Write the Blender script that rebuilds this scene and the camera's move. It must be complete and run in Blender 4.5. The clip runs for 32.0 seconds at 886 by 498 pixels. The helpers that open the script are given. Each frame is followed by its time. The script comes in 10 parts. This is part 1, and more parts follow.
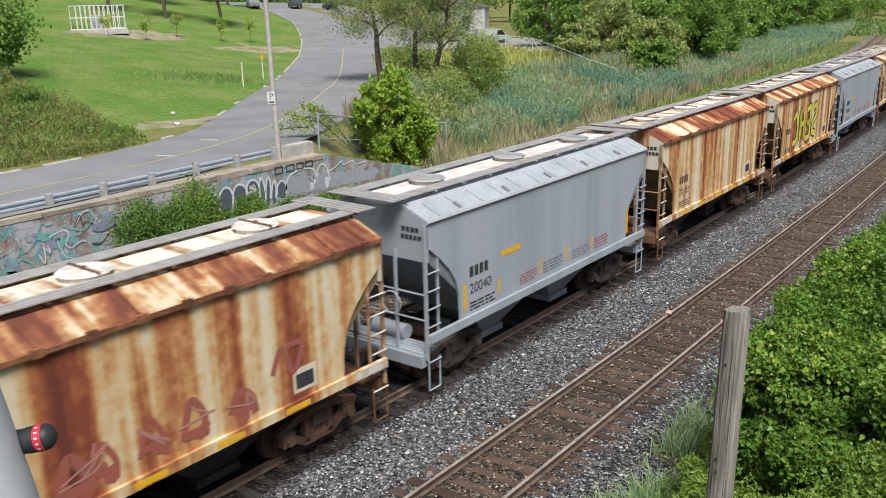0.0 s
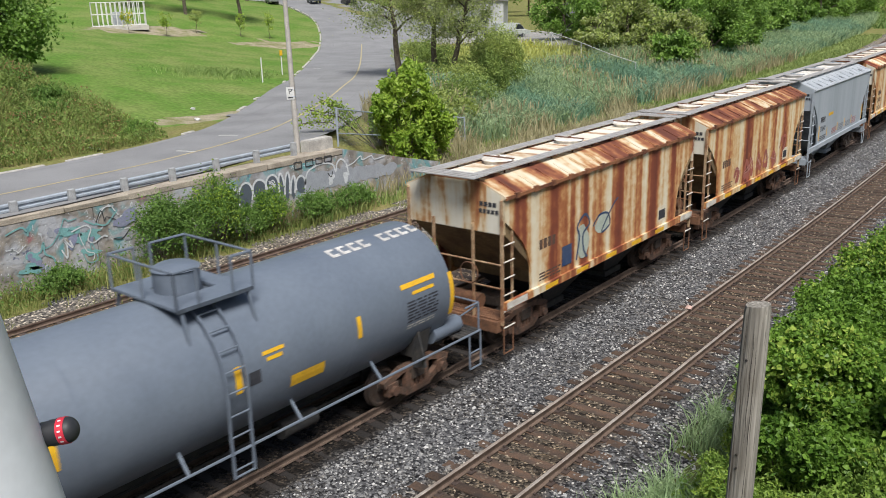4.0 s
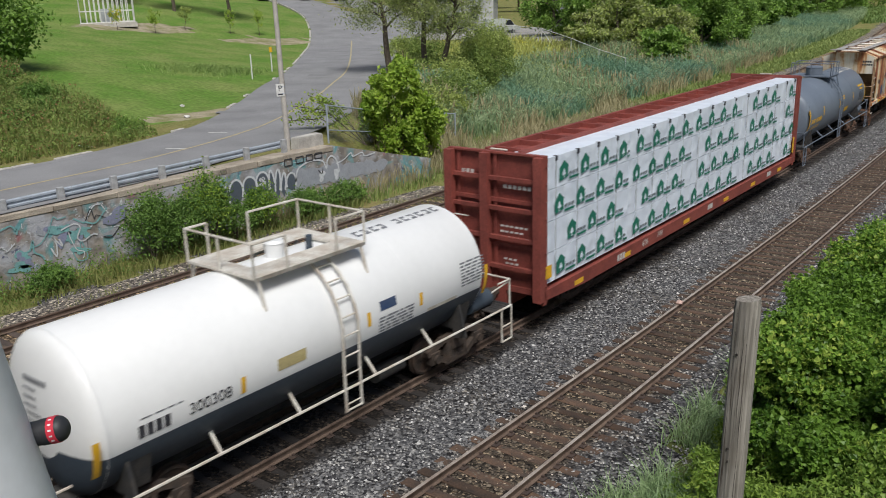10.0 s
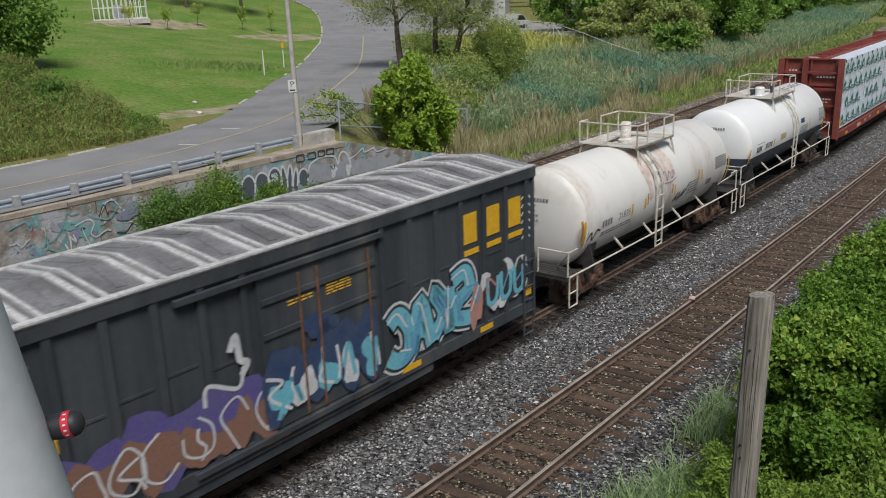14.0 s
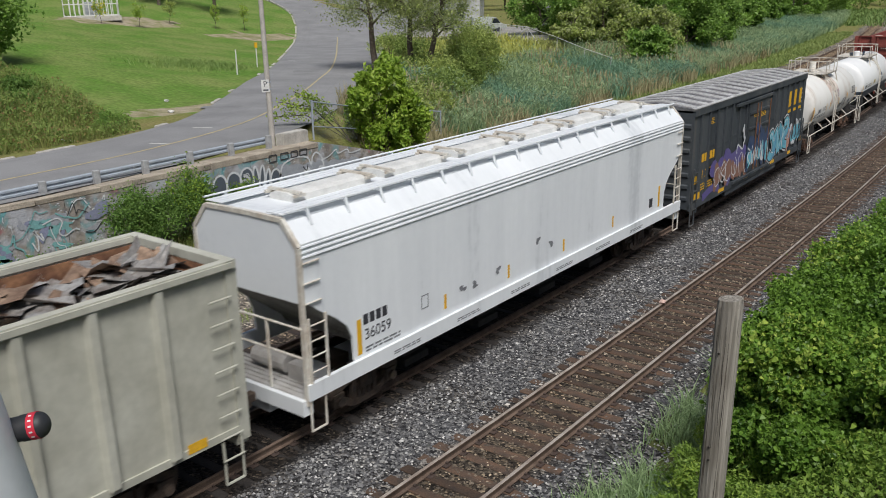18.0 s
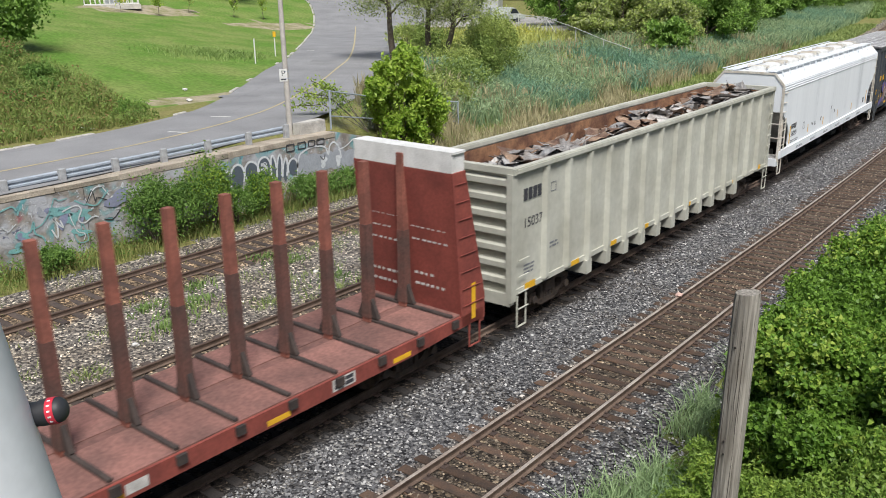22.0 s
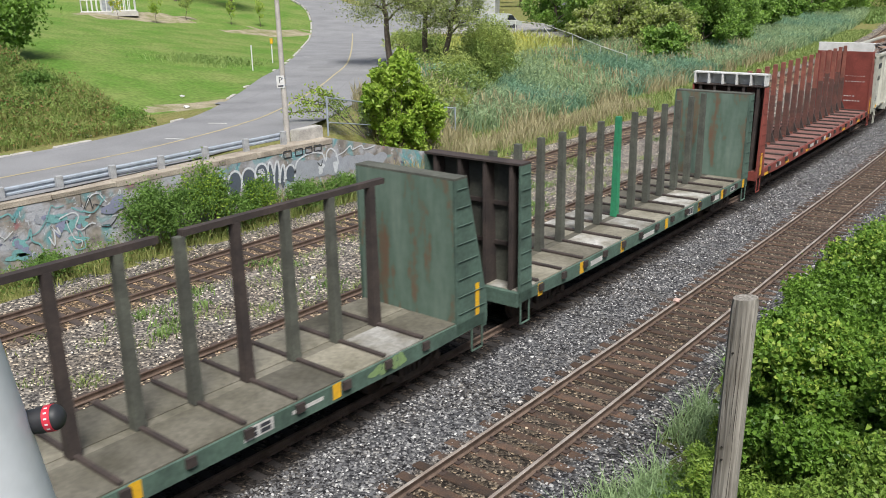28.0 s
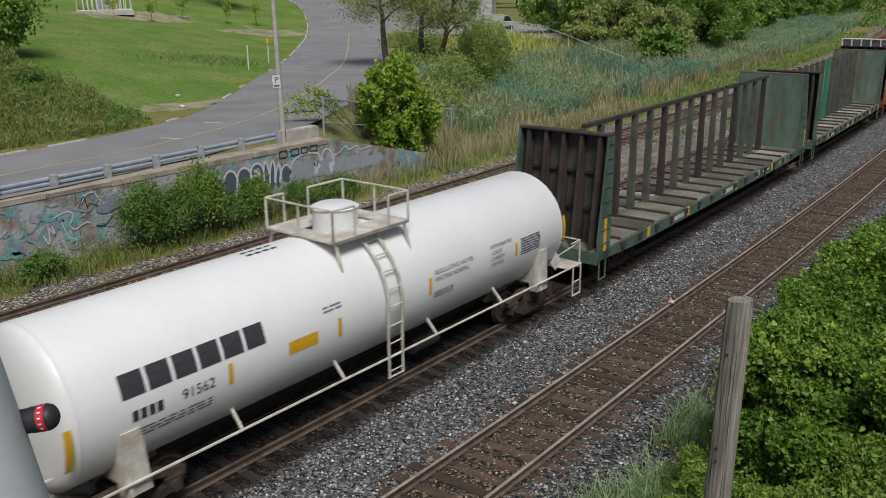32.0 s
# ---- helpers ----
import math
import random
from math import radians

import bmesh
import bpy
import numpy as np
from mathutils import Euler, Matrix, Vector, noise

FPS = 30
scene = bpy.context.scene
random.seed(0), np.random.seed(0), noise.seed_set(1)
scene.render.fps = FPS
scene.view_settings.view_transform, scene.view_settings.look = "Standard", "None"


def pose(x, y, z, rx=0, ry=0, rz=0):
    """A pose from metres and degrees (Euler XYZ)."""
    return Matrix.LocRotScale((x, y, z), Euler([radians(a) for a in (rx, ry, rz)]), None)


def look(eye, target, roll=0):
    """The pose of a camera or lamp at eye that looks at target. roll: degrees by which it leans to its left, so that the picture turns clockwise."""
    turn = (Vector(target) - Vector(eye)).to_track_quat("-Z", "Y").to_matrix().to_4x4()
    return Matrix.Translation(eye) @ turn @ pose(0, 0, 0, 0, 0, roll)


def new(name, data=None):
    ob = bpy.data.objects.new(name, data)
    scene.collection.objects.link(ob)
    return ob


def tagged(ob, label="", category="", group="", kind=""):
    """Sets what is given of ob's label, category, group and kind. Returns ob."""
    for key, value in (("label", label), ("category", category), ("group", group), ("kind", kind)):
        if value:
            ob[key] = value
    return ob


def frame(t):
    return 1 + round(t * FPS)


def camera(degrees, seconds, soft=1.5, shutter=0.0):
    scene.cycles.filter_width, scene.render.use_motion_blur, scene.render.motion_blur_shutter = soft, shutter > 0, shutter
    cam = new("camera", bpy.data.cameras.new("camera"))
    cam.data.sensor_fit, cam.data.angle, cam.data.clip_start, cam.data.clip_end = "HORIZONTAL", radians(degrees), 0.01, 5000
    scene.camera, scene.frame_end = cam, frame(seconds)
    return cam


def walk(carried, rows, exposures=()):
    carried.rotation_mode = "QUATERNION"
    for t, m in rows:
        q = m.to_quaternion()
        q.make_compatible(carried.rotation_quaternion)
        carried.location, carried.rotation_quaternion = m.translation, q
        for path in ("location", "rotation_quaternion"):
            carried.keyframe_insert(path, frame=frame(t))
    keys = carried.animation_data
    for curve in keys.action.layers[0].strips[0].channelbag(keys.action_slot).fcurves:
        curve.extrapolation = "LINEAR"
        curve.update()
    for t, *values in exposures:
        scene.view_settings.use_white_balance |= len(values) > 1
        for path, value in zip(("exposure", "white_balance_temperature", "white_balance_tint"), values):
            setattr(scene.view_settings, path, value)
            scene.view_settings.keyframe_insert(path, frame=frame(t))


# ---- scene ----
# A freight train passes on a gently curved four-track line, seen from an overbridge.
# x: to the right of the line, y: along it (the way the train goes), z: up from the rail heads.
EYE = (0.0, 0.0, 9.077)
CURVE = -0.00101        # 1 / radius of the line, bending to the left
TRACK_A, TRACK_B, TRACK_D, TRACK_C = -8.918, -13.58, -17.364, -24.1
SPEED = 7.00            # of the train, metres a second

cam = camera(54.19, 32.0, 0.95, 0.3)
# seconds, yaw, pitch, roll: hand-held, turning a little on the spot
TURNS = [
        (0, 38.64, -16.16, 1.15), (0.5, 38.52, -16.17, 1.13), (1, 38.45, -16.22, 1.15), (1.5, 37.90, -16.25, 0.90),
        (2, 37.31, -16.28, 0.83), (2.5, 37.38, -16.37, 0.88), (3, 39.03, -16.33, 1.26), (3.5, 39.69, -16.37, 1.39),
        (4, 39.82, -16.47, 1.50), (4.5, 39.87, -16.50, 1.57), (6.5, 39.78, -16.61, 1.58), (7, 39.69, -16.65, 1.64),
        (7.5, 40.17, -16.66, 1.71), (8, 40.13, -16.65, 1.70), (8.5, 39.39, -16.71, 1.49), (9, 38.25, -16.77, 1.24),
        (9.5, 37.72, -16.71, 1.23), (10, 39.17, -16.73, 1.63), (10.5, 39.71, -16.74, 1.77), (11, 39.87, -16.69, 1.91),
        (11.5, 39.83, -16.75, 1.89), (12, 40.10, -16.78, 1.99), (12.5, 39.91, -16.83, 1.83), (13, 39.77, -16.93, 1.84),
        (13.5, 39.75, -17.00, 1.85), (14, 39.91, -17.00, 1.88), (14.5, 39.80, -17.02, 1.69), (15, 39.71, -17.06, 1.70),
        (15.5, 39.59, -16.99, 1.56), (17.5, 39.08, -16.93, 1.12), (18, 38.32, -16.90, 0.92), (18.5, 37.63, -16.95, 0.64),
        (19, 38.45, -16.89, 0.93), (19.5, 38.73, -16.79, 1.01), (20, 38.66, -16.74, 0.99), (20.5, 38.72, -16.78, 1.05),
        (21, 38.71, -16.98, 0.78), (21.5, 39.61, -17.45, 0.71), (22, 39.50, -17.50, 0.69), (22.5, 39.07, -17.38, 0.56),
        (23, 38.61, -17.38, 0.43), (23.5, 38.24, -17.42, 0.37), (24, 38.28, -17.34, 0.42), (24.5, 38.53, -17.37, 0.56),
        (25, 39.08, -17.37, 0.79), (25.5, 39.01, -17.44, 0.74), (27.5, 39.39, -17.06, 0.82), (28, 39.30, -17.10, 0.78),
        (28.5, 39.40, -17.08, 0.73), (29, 39.60, -17.16, 0.72), (29.5, 39.40, -17.05, 0.67), (30, 39.27, -16.98, 0.63),
        (30.5, 39.35, -17.05, 0.64), (31, 39.29, -17.05, 0.62), (31.5, 39.16, -17.10, 0.59), (32, 39.08, -17.06, 0.47)]
walk(cam, [(t, pose(*EYE, 90 + pitch, roll, yaw)) for t, yaw, pitch, roll in TURNS], exposures=[(0, -0.15), (5, -0.15), (8, -0.35), (9, -0.35), (10, -0.57), (12, -0.74), (15, -0.7), (15.5, -0.5), (17.5, -0.58), (20, -0.62), (21, -0.62), (22, -0.1), (24, -0.02), (30, 0.0), (31, -0.12), (31.5, -0.5), (32, -0.85)])

# ---- light ----
world = bpy.data.worlds.new("sky")
scene.world = world
world.use_nodes = True
wn = world.node_tree
sky = wn.nodes.new("ShaderNodeTexSky")
sky.sky_type, sky.sun_disc = "NISHITA", False
sky.sun_elevation, sky.sun_rotation = radians(57), radians(130)
sky.air_density, sky.dust_density, sky.ozone_density = 1.0, 3.0, 1.0
wn.nodes["Background"].inputs[1].default_value = 0.088
wn.links.new(sky.outputs[0], wn.nodes["Background"].inputs[0])
sun = new("sun", bpy.data.lights.new("sun", "SUN"))
sun.data.energy, sun.data.angle, sun.data.color = 5.0, radians(22), (1.0, 0.985, 0.955)
sun.matrix_world = look((0, 0, 60), (-30, 25, 0))


# ---- materials ----
def material(name, colour, rough=0.7, metal=0.0, second=None, scale=4.0, grain=60.0, bump=0.0, amount=0.5, spec=0.5, per_object=0.0):
    """A surface whose colour drifts between two tones at one scale and is grained at another."""
    m = bpy.data.materials.new(name)
    m.use_nodes = True
    nt = m.node_tree
    b = nt.nodes["Principled BSDF"]
    b.inputs["Roughness"].default_value, b.inputs["Metallic"].default_value = rough, metal
    b.inputs["Specular IOR Level"].default_value = spec
    second = second or tuple(c * 0.7 for c in colour)
    tc = nt.nodes.new("ShaderNodeTexCoord")
    n1 = nt.nodes.new("ShaderNodeTexNoise")
    n1.inputs["Scale"].default_value, n1.inputs["Detail"].default_value = scale, 6
    n2 = nt.nodes.new("ShaderNodeTexNoise")
    n2.inputs["Scale"].default_value, n2.inputs["Detail"].default_value = grain, 3
    for n in (n1, n2):
        nt.links.new(tc.outputs["Object"], n.inputs["Vector"])
    ramp = nt.nodes.new("ShaderNodeMapRange")
    ramp.inputs["From Min"].default_value, ramp.inputs["From Max"].default_value = 0.35, 0.65
    nt.links.new(n1.outputs["Fac"], ramp.inputs["Value"])
    mix = nt.nodes.new("ShaderNodeMix")
    mix.data_type = "RGBA"
    mix.inputs["A"].default_value, mix.inputs["B"].default_value = (*colour, 1), (*second, 1)
    nt.links.new(ramp.outputs["Result"], mix.inputs["Factor"])
    hsv = nt.nodes.new("ShaderNodeHueSaturation")
    val = nt.nodes.new("ShaderNodeMapRange")
    val.inputs["From Min"].default_value, val.inputs["From Max"].default_value = 0.3, 0.7
    val.inputs["To Min"].default_value, val.inputs["To Max"].default_value = 1 - 0.5 * amount, 1 + 0.5 * amount
    nt.links.new(n2.outputs["Fac"], val.inputs["Value"])
    last = val.outputs["Result"]
    if per_object:
        info = nt.nodes.new("ShaderNodeObjectInfo")
        spread = nt.nodes.new("ShaderNodeMapRange")
        spread.inputs["To Min"].default_value, spread.inputs["To Max"].default_value = 1 - per_object, 1 + per_object
        nt.links.new(info.outputs["Random"], spread.inputs["Value"])
        mul = nt.nodes.new("ShaderNodeMath")
        mul.operation = "MULTIPLY"
        nt.links.new(last, mul.inputs[0])
        nt.links.new(spread.outputs["Result"], mul.inputs[1])
        last = mul.outputs[0]
    nt.links.new(last, hsv.inputs["Value"])
    nt.links.new(mix.outputs["Result"], hsv.inputs["Color"])
    nt.links.new(hsv.outputs["Color"], b.inputs["Base Color"])
    if bump:
        bn = nt.nodes.new("ShaderNodeBump")
        bn.inputs["Strength"].default_value, bn.inputs["Distance"].default_value = 1.0, bump
        nt.links.new(n2.outputs["Fac"], bn.inputs["Height"])
        nt.links.new(bn.outputs["Normal"], b.inputs["Normal"])
    return m


# ---- mesh helpers ----
def box(bm, x0, x1, y0, y1, z0, z1):
    v = [bm.verts.new(p) for p in ((x0, y0, z0), (x1, y0, z0), (x1, y1, z0), (x0, y1, z0), (x0, y0, z1), (x1, y0, z1), (x1, y1, z1), (x0, y1, z1))]
    for f in ((3, 2, 1, 0), (4, 5, 6, 7), (0, 1, 5, 4), (1, 2, 6, 5), (2, 3, 7, 6), (3, 0, 4, 7)):
        bm.faces.new([v[i] for i in f])
    return bm


def ring(bm, pts):
    return [bm.verts.new(p) for p in pts]


def bridge(bm, a, b, closed=True):
    n = len(a)
    for i in range(n if closed else n - 1):
        j = (i + 1) % n
        bm.faces.new((a[i], a[j], b[j], b[i]))


def rod(bm, p, q, r, seg=8, r2=None, caps=True):
    """A round bar from p to q."""
    p, q = Vector(p), Vector(q)
    d = (q - p).normalized()
    u = d.orthogonal().normalized()
    w = d.cross(u)
    r2 = r if r2 is None else r2
    turn = [2 * math.pi * i / seg for i in range(seg)]
    a = ring(bm, [p + (u * math.cos(t) + w * math.sin(t)) * r for t in turn])
    b = ring(bm, [q + (u * math.cos(t) + w * math.sin(t)) * r2 for t in turn])
    bridge(bm, a, b)
    if caps:
        bm.faces.new(a[::-1])
        bm.faces.new(b)
    return bm


def bent(bm, pts, r, seg=6):
    for p, q in zip(pts, pts[1:]):
        rod(bm, p, q, r, seg)
    return bm


def beam(bm, p, q, w, h):
    """A square bar from p to q, w across and h high."""
    p, q = Vector(p), Vector(q)
    d = (q - p).normalized()
    u = d.cross(Vector((0, 0, 1)))
    u = Vector((1, 0, 0)) if u.length < 1e-3 else u.normalized()
    v = u.cross(d)
    ends = []
    for e in (p, q):
        ends.append(ring(bm, [e + u * (sx * w / 2) + v * (sy * h / 2) for sx, sy in ((-1, -1), (1, -1), (1, 1), (-1, 1))]))
    bridge(bm, ends[0], ends[1])
    bm.faces.new(ends[0][::-1])
    bm.faces.new(ends[1])
    return bm


def loft(bm, rings, caps=True):
    rr = [ring(bm, r) for r in rings]
    for a, b in zip(rr, rr[1:]):
        bridge(bm, a, b)
    if caps:
        bm.faces.new(rr[0][::-1])
        bm.faces.new(rr[-1])
    return bm


def prism(bm, outline, y0, y1):
    """An outline in x, z drawn out along y."""
    return loft(bm, [[(x, y0, z) for x, z in outline], [(x, y1, z) for x, z in outline]])


def side_prism(bm, outline, x0, x1):
    """An outline in y, z drawn out along x."""
    return loft(bm, [[(x0, y, z) for y, z in outline], [(x1, y, z) for y, z in outline]])


def mesh_of(name, bm, mat, smooth=False):
    bmesh.ops.recalc_face_normals(bm, faces=bm.faces)
    me = bpy.data.meshes.new(name)
    bm.to_mesh(me)
    bm.free()
    for m in mat if isinstance(mat, (list, tuple)) else [mat]:
        me.materials.append(m)
    if smooth:
        me.shade_smooth()
        me.set_sharp_from_angle(angle=radians(35))
    return me


def part(name, bm, mat, parent, label="", smooth=False, at=None):
    """Links a bmesh (or a mesh already made) as one object under a thing or part."""
    me = bm if isinstance(bm, bpy.types.Mesh) else mesh_of(name, bm, mat, smooth)
    ob = new(name, me)
    ob.parent = parent
    if at is not None:
        ob.matrix_basis = at
    if label:
        ob["label"] = label
    if name in ("graffiti", "stencil", "print", "scrap_sheet"):
        ob["kind"] = "stuff"
    return ob


def loose_parts(name, bm, mat, parent, label=""):
    """Links each separate piece of a bmesh as a part of its own."""
    bm.verts.index_update()
    bm.faces.index_update()
    left = set(bm.verts)
    groups = []
    while left:
        stack, seen = [left.pop()], []
        while stack:
            v = stack.pop()
            seen.append(v)
            for e in v.link_edges:
                o = e.other_vert(v)
                if o in left:
                    left.discard(o)
                    stack.append(o)
        groups.append(sorted(seen, key=lambda q: q.index))
    groups.sort(key=lambda g: g[0].index)
    for g in groups:
        one, table = bmesh.new(), {}
        for v in g:
            table[v] = one.verts.new(v.co)
        faces = sorted({f for v in g for f in v.link_faces}, key=lambda q: q.index)
        for f in faces:
            one.faces.new([table[v] for v in f.verts])
        part(name, one, mat, parent, label)
    bm.free()


def thing(name, label, category, group="", kind=""):
    return tagged(new(name), label, category, group, kind)


def on_line(s, offset, z, track):
    """The place s metres along a track, offset metres to its right; and the way it heads there."""
    y = s - CURVE ** 2 * s ** 3 / 6
    a = math.atan(CURVE * y)
    return (track + CURVE * y * y / 2 + offset * math.cos(a), y - offset * math.sin(a), z), -math.degrees(a)


def line_pose(s, offset, z, track):
    p, a = on_line(s, offset, z, track)
    return pose(*p, 0, 0, a)


def voronoi_stone(name, tones, scale, bump, rough=0.9, stain=None):
    """Crushed stone: a tone for each stone, dark between them, stained at a larger scale."""
    m = bpy.data.materials.new(name)
    m.use_nodes = True
    nt = m.node_tree
    b = nt.nodes["Principled BSDF"]
    b.inputs["Roughness"].default_value = rough
    b.inputs["Specular IOR Level"].default_value = 0.25
    tc = nt.nodes.new("ShaderNodeTexCoord")
    v = nt.nodes.new("ShaderNodeTexVoronoi")
    v.inputs["Scale"].default_value = scale
    nt.links.new(tc.outputs["Object"], v.inputs["Vector"])
    bw = nt.nodes.new("ShaderNodeSeparateColor")
    nt.links.new(v.outputs["Color"], bw.inputs["Color"])
    ramp = nt.nodes.new("ShaderNodeValToRGB")
    ramp.color_ramp.elements.remove(ramp.color_ramp.elements[1])
    for i, (p, c) in enumerate(tones):
        e = ramp.color_ramp.elements[0] if i == 0 else ramp.color_ramp.elements.new(p)
        e.position, e.color = p, (*c, 1)
    nt.links.new(bw.outputs["Red"], ramp.inputs["Fac"])
    big = nt.nodes.new("ShaderNodeTexNoise")
    big.inputs["Scale"].default_value, big.inputs["Detail"].default_value = 0.7, 5
    nt.links.new(tc.outputs["Object"], big.inputs["Vector"])
    mr = nt.nodes.new("ShaderNodeMapRange")
    mr.inputs["From Min"].default_value, mr.inputs["From Max"].default_value = 0.4, 0.75
    nt.links.new(big.outputs["Fac"], mr.inputs["Value"])
    mix = nt.nodes.new("ShaderNodeMix")
    mix.data_type, mix.blend_type = "RGBA", "MULTIPLY"
    mix.inputs["B"].default_value = (*(stain or (0.75, 0.68, 0.6)), 1)
    nt.links.new(mr.outputs["Result"], mix.inputs["Factor"])
    nt.links.new(ramp.outputs["Color"], mix.inputs["A"])
    nt.links.new(mix.outputs["Result"], b.inputs["Base Color"])
    bn = nt.nodes.new("ShaderNodeBump")
    bn.inputs["Strength"].default_value, bn.inputs["Distance"].default_value = 1.0, bump
    bn.invert = True
    nt.links.new(v.outputs["Distance"], bn.inputs["Height"])
    nt.links.new(bn.outputs["Normal"], b.inputs["Normal"])
    return m


def streaked(name, stops, width=2.2, run=0.10, rough=0.75, fine=9.0, seed=0.0, across=False):
    """Paint with rust that has run down the sheets: bands across y, long in z. stops: (place, colour) of the ramp."""
    m = bpy.data.materials.new(name)
    m.use_nodes = True
    nt = m.node_tree
    b = nt.nodes["Principled BSDF"]
    b.inputs["Roughness"].default_value = rough
    tc = nt.nodes.new("ShaderNodeTexCoord")
    total = None
    for k, (w, weight) in enumerate(((width, 0.66), (fine, 0.2))):
        mp = nt.nodes.new("ShaderNodeMapping")
        mp.inputs["Scale"].default_value = (w, 0.15 * w, run * w) if across else (0.15 * w, w, run * w)
        mp.inputs["Location"].default_value = (seed, seed * 3.1 + k * 7, seed * 1.7)
        nt.links.new(tc.outputs["Object"], mp.inputs["Vector"])
        n = nt.nodes.new("ShaderNodeTexNoise")
        n.inputs["Scale"].default_value, n.inputs["Detail"].default_value = 1.0, 2
        nt.links.new(mp.outputs["Vector"], n.inputs["Vector"])
        mul = nt.nodes.new("ShaderNodeMath")
        mul.operation, mul.inputs[1].default_value = "MULTIPLY", weight
        nt.links.new(n.outputs["Fac"], mul.inputs[0])
        if total is None:
            total = mul.outputs[0]
        else:
            add = nt.nodes.new("ShaderNodeMath")
            nt.links.new(total, add.inputs[0])
            nt.links.new(mul.outputs[0], add.inputs[1])
            total = add.outputs[0]
    blot = nt.nodes.new("ShaderNodeTexNoise")
    blot.inputs["Scale"].default_value, blot.inputs["Detail"].default_value = 5.0, 8
    nt.links.new(tc.outputs["Object"], blot.inputs["Vector"])
    mul = nt.nodes.new("ShaderNodeMath")
    mul.operation, mul.inputs[1].default_value = "MULTIPLY", 0.14
    nt.links.new(blot.outputs["Fac"], mul.inputs[0])
    add = nt.nodes.new("ShaderNodeMath")
    nt.links.new(total, add.inputs[0])
    nt.links.new(mul.outputs[0], add.inputs[1])
    stretch = nt.nodes.new("ShaderNodeMapRange")
    stretch.inputs["From Min"].default_value, stretch.inputs["From Max"].default_value = 0.33, 0.67
    nt.links.new(add.outputs[0], stretch.inputs["Value"])
    ramp = nt.nodes.new("ShaderNodeValToRGB")
    ramp.color_ramp.elements.remove(ramp.color_ramp.elements[1])
    for i, (p, c) in enumerate(stops):
        e = ramp.color_ramp.elements[0] if i == 0 else ramp.color_ramp.elements.new(p)
        e.position, e.color = p, (*c, 1)
    nt.links.new(stretch.outputs["Result"], ramp.inputs["Fac"])
    nt.links.new(ramp.outputs["Color"], b.inputs["Base Color"])
    bn = nt.nodes.new("ShaderNodeBump")
    bn.inputs["Strength"].default_value, bn.inputs["Distance"].default_value = 0.5, 0.01
    nt.links.new(blot.outputs["Fac"], bn.inputs["Height"])
    nt.links.new(bn.outputs["Normal"], b.inputs["Normal"])
    return m


def leafy(name, a, b_col, rough=0.55, glow=0.25):
    """Leaves: a tone for each, between two colours; some light comes through."""
    m = bpy.data.materials.new(name)
    m.use_nodes = True
    nt = m.node_tree
    b = nt.nodes["Principled BSDF"]
    b.inputs["Roughness"].default_value = rough
    b.inputs["Specular IOR Level"].default_value = 0.3
    g = nt.nodes.new("ShaderNodeNewGeometry")
    tc = nt.nodes.new("ShaderNodeTexCoord")
    n = nt.nodes.new("ShaderNodeTexNoise")
    n.inputs["Scale"].default_value = 0.8
    nt.links.new(tc.outputs["Object"], n.inputs["Vector"])
    add = nt.nodes.new("ShaderNodeMath")
    add.operation = "MULTIPLY_ADD"
    add.inputs[1].default_value = 0.5
    nt.links.new(g.outputs["Random Per Island"], add.inputs[0])
    nt.links.new(n.outputs["Fac"], add.inputs[2])
    mr = nt.nodes.new("ShaderNodeMapRange")
    mr.inputs["From Min"].default_value, mr.inputs["From Max"].default_value = 0.31, 0.95
    nt.links.new(add.outputs[0], mr.inputs["Value"])
    mix = nt.nodes.new("ShaderNodeMix")
    mix.data_type = "RGBA"
    mix.inputs["A"].default_value, mix.inputs["B"].default_value = (*a, 1), (*b_col, 1)
    nt.links.new(mr.outputs["Result"], mix.inputs["Factor"])
    nt.links.new(mix.outputs["Result"], b.inputs["Base Color"])
    tr = nt.nodes.new("ShaderNodeBsdfTranslucent")
    nt.links.new(mix.outputs["Result"], tr.inputs["Color"])
    sh = nt.nodes.new("ShaderNodeMixShader")
    sh.inputs[0].default_value = glow
    nt.links.new(b.outputs[0], sh.inputs[1])
    nt.links.new(tr.outputs[0], sh.inputs[2])
    nt.links.new(sh.outputs[0], nt.nodes["Material Output"].inputs["Surface"])
    return m


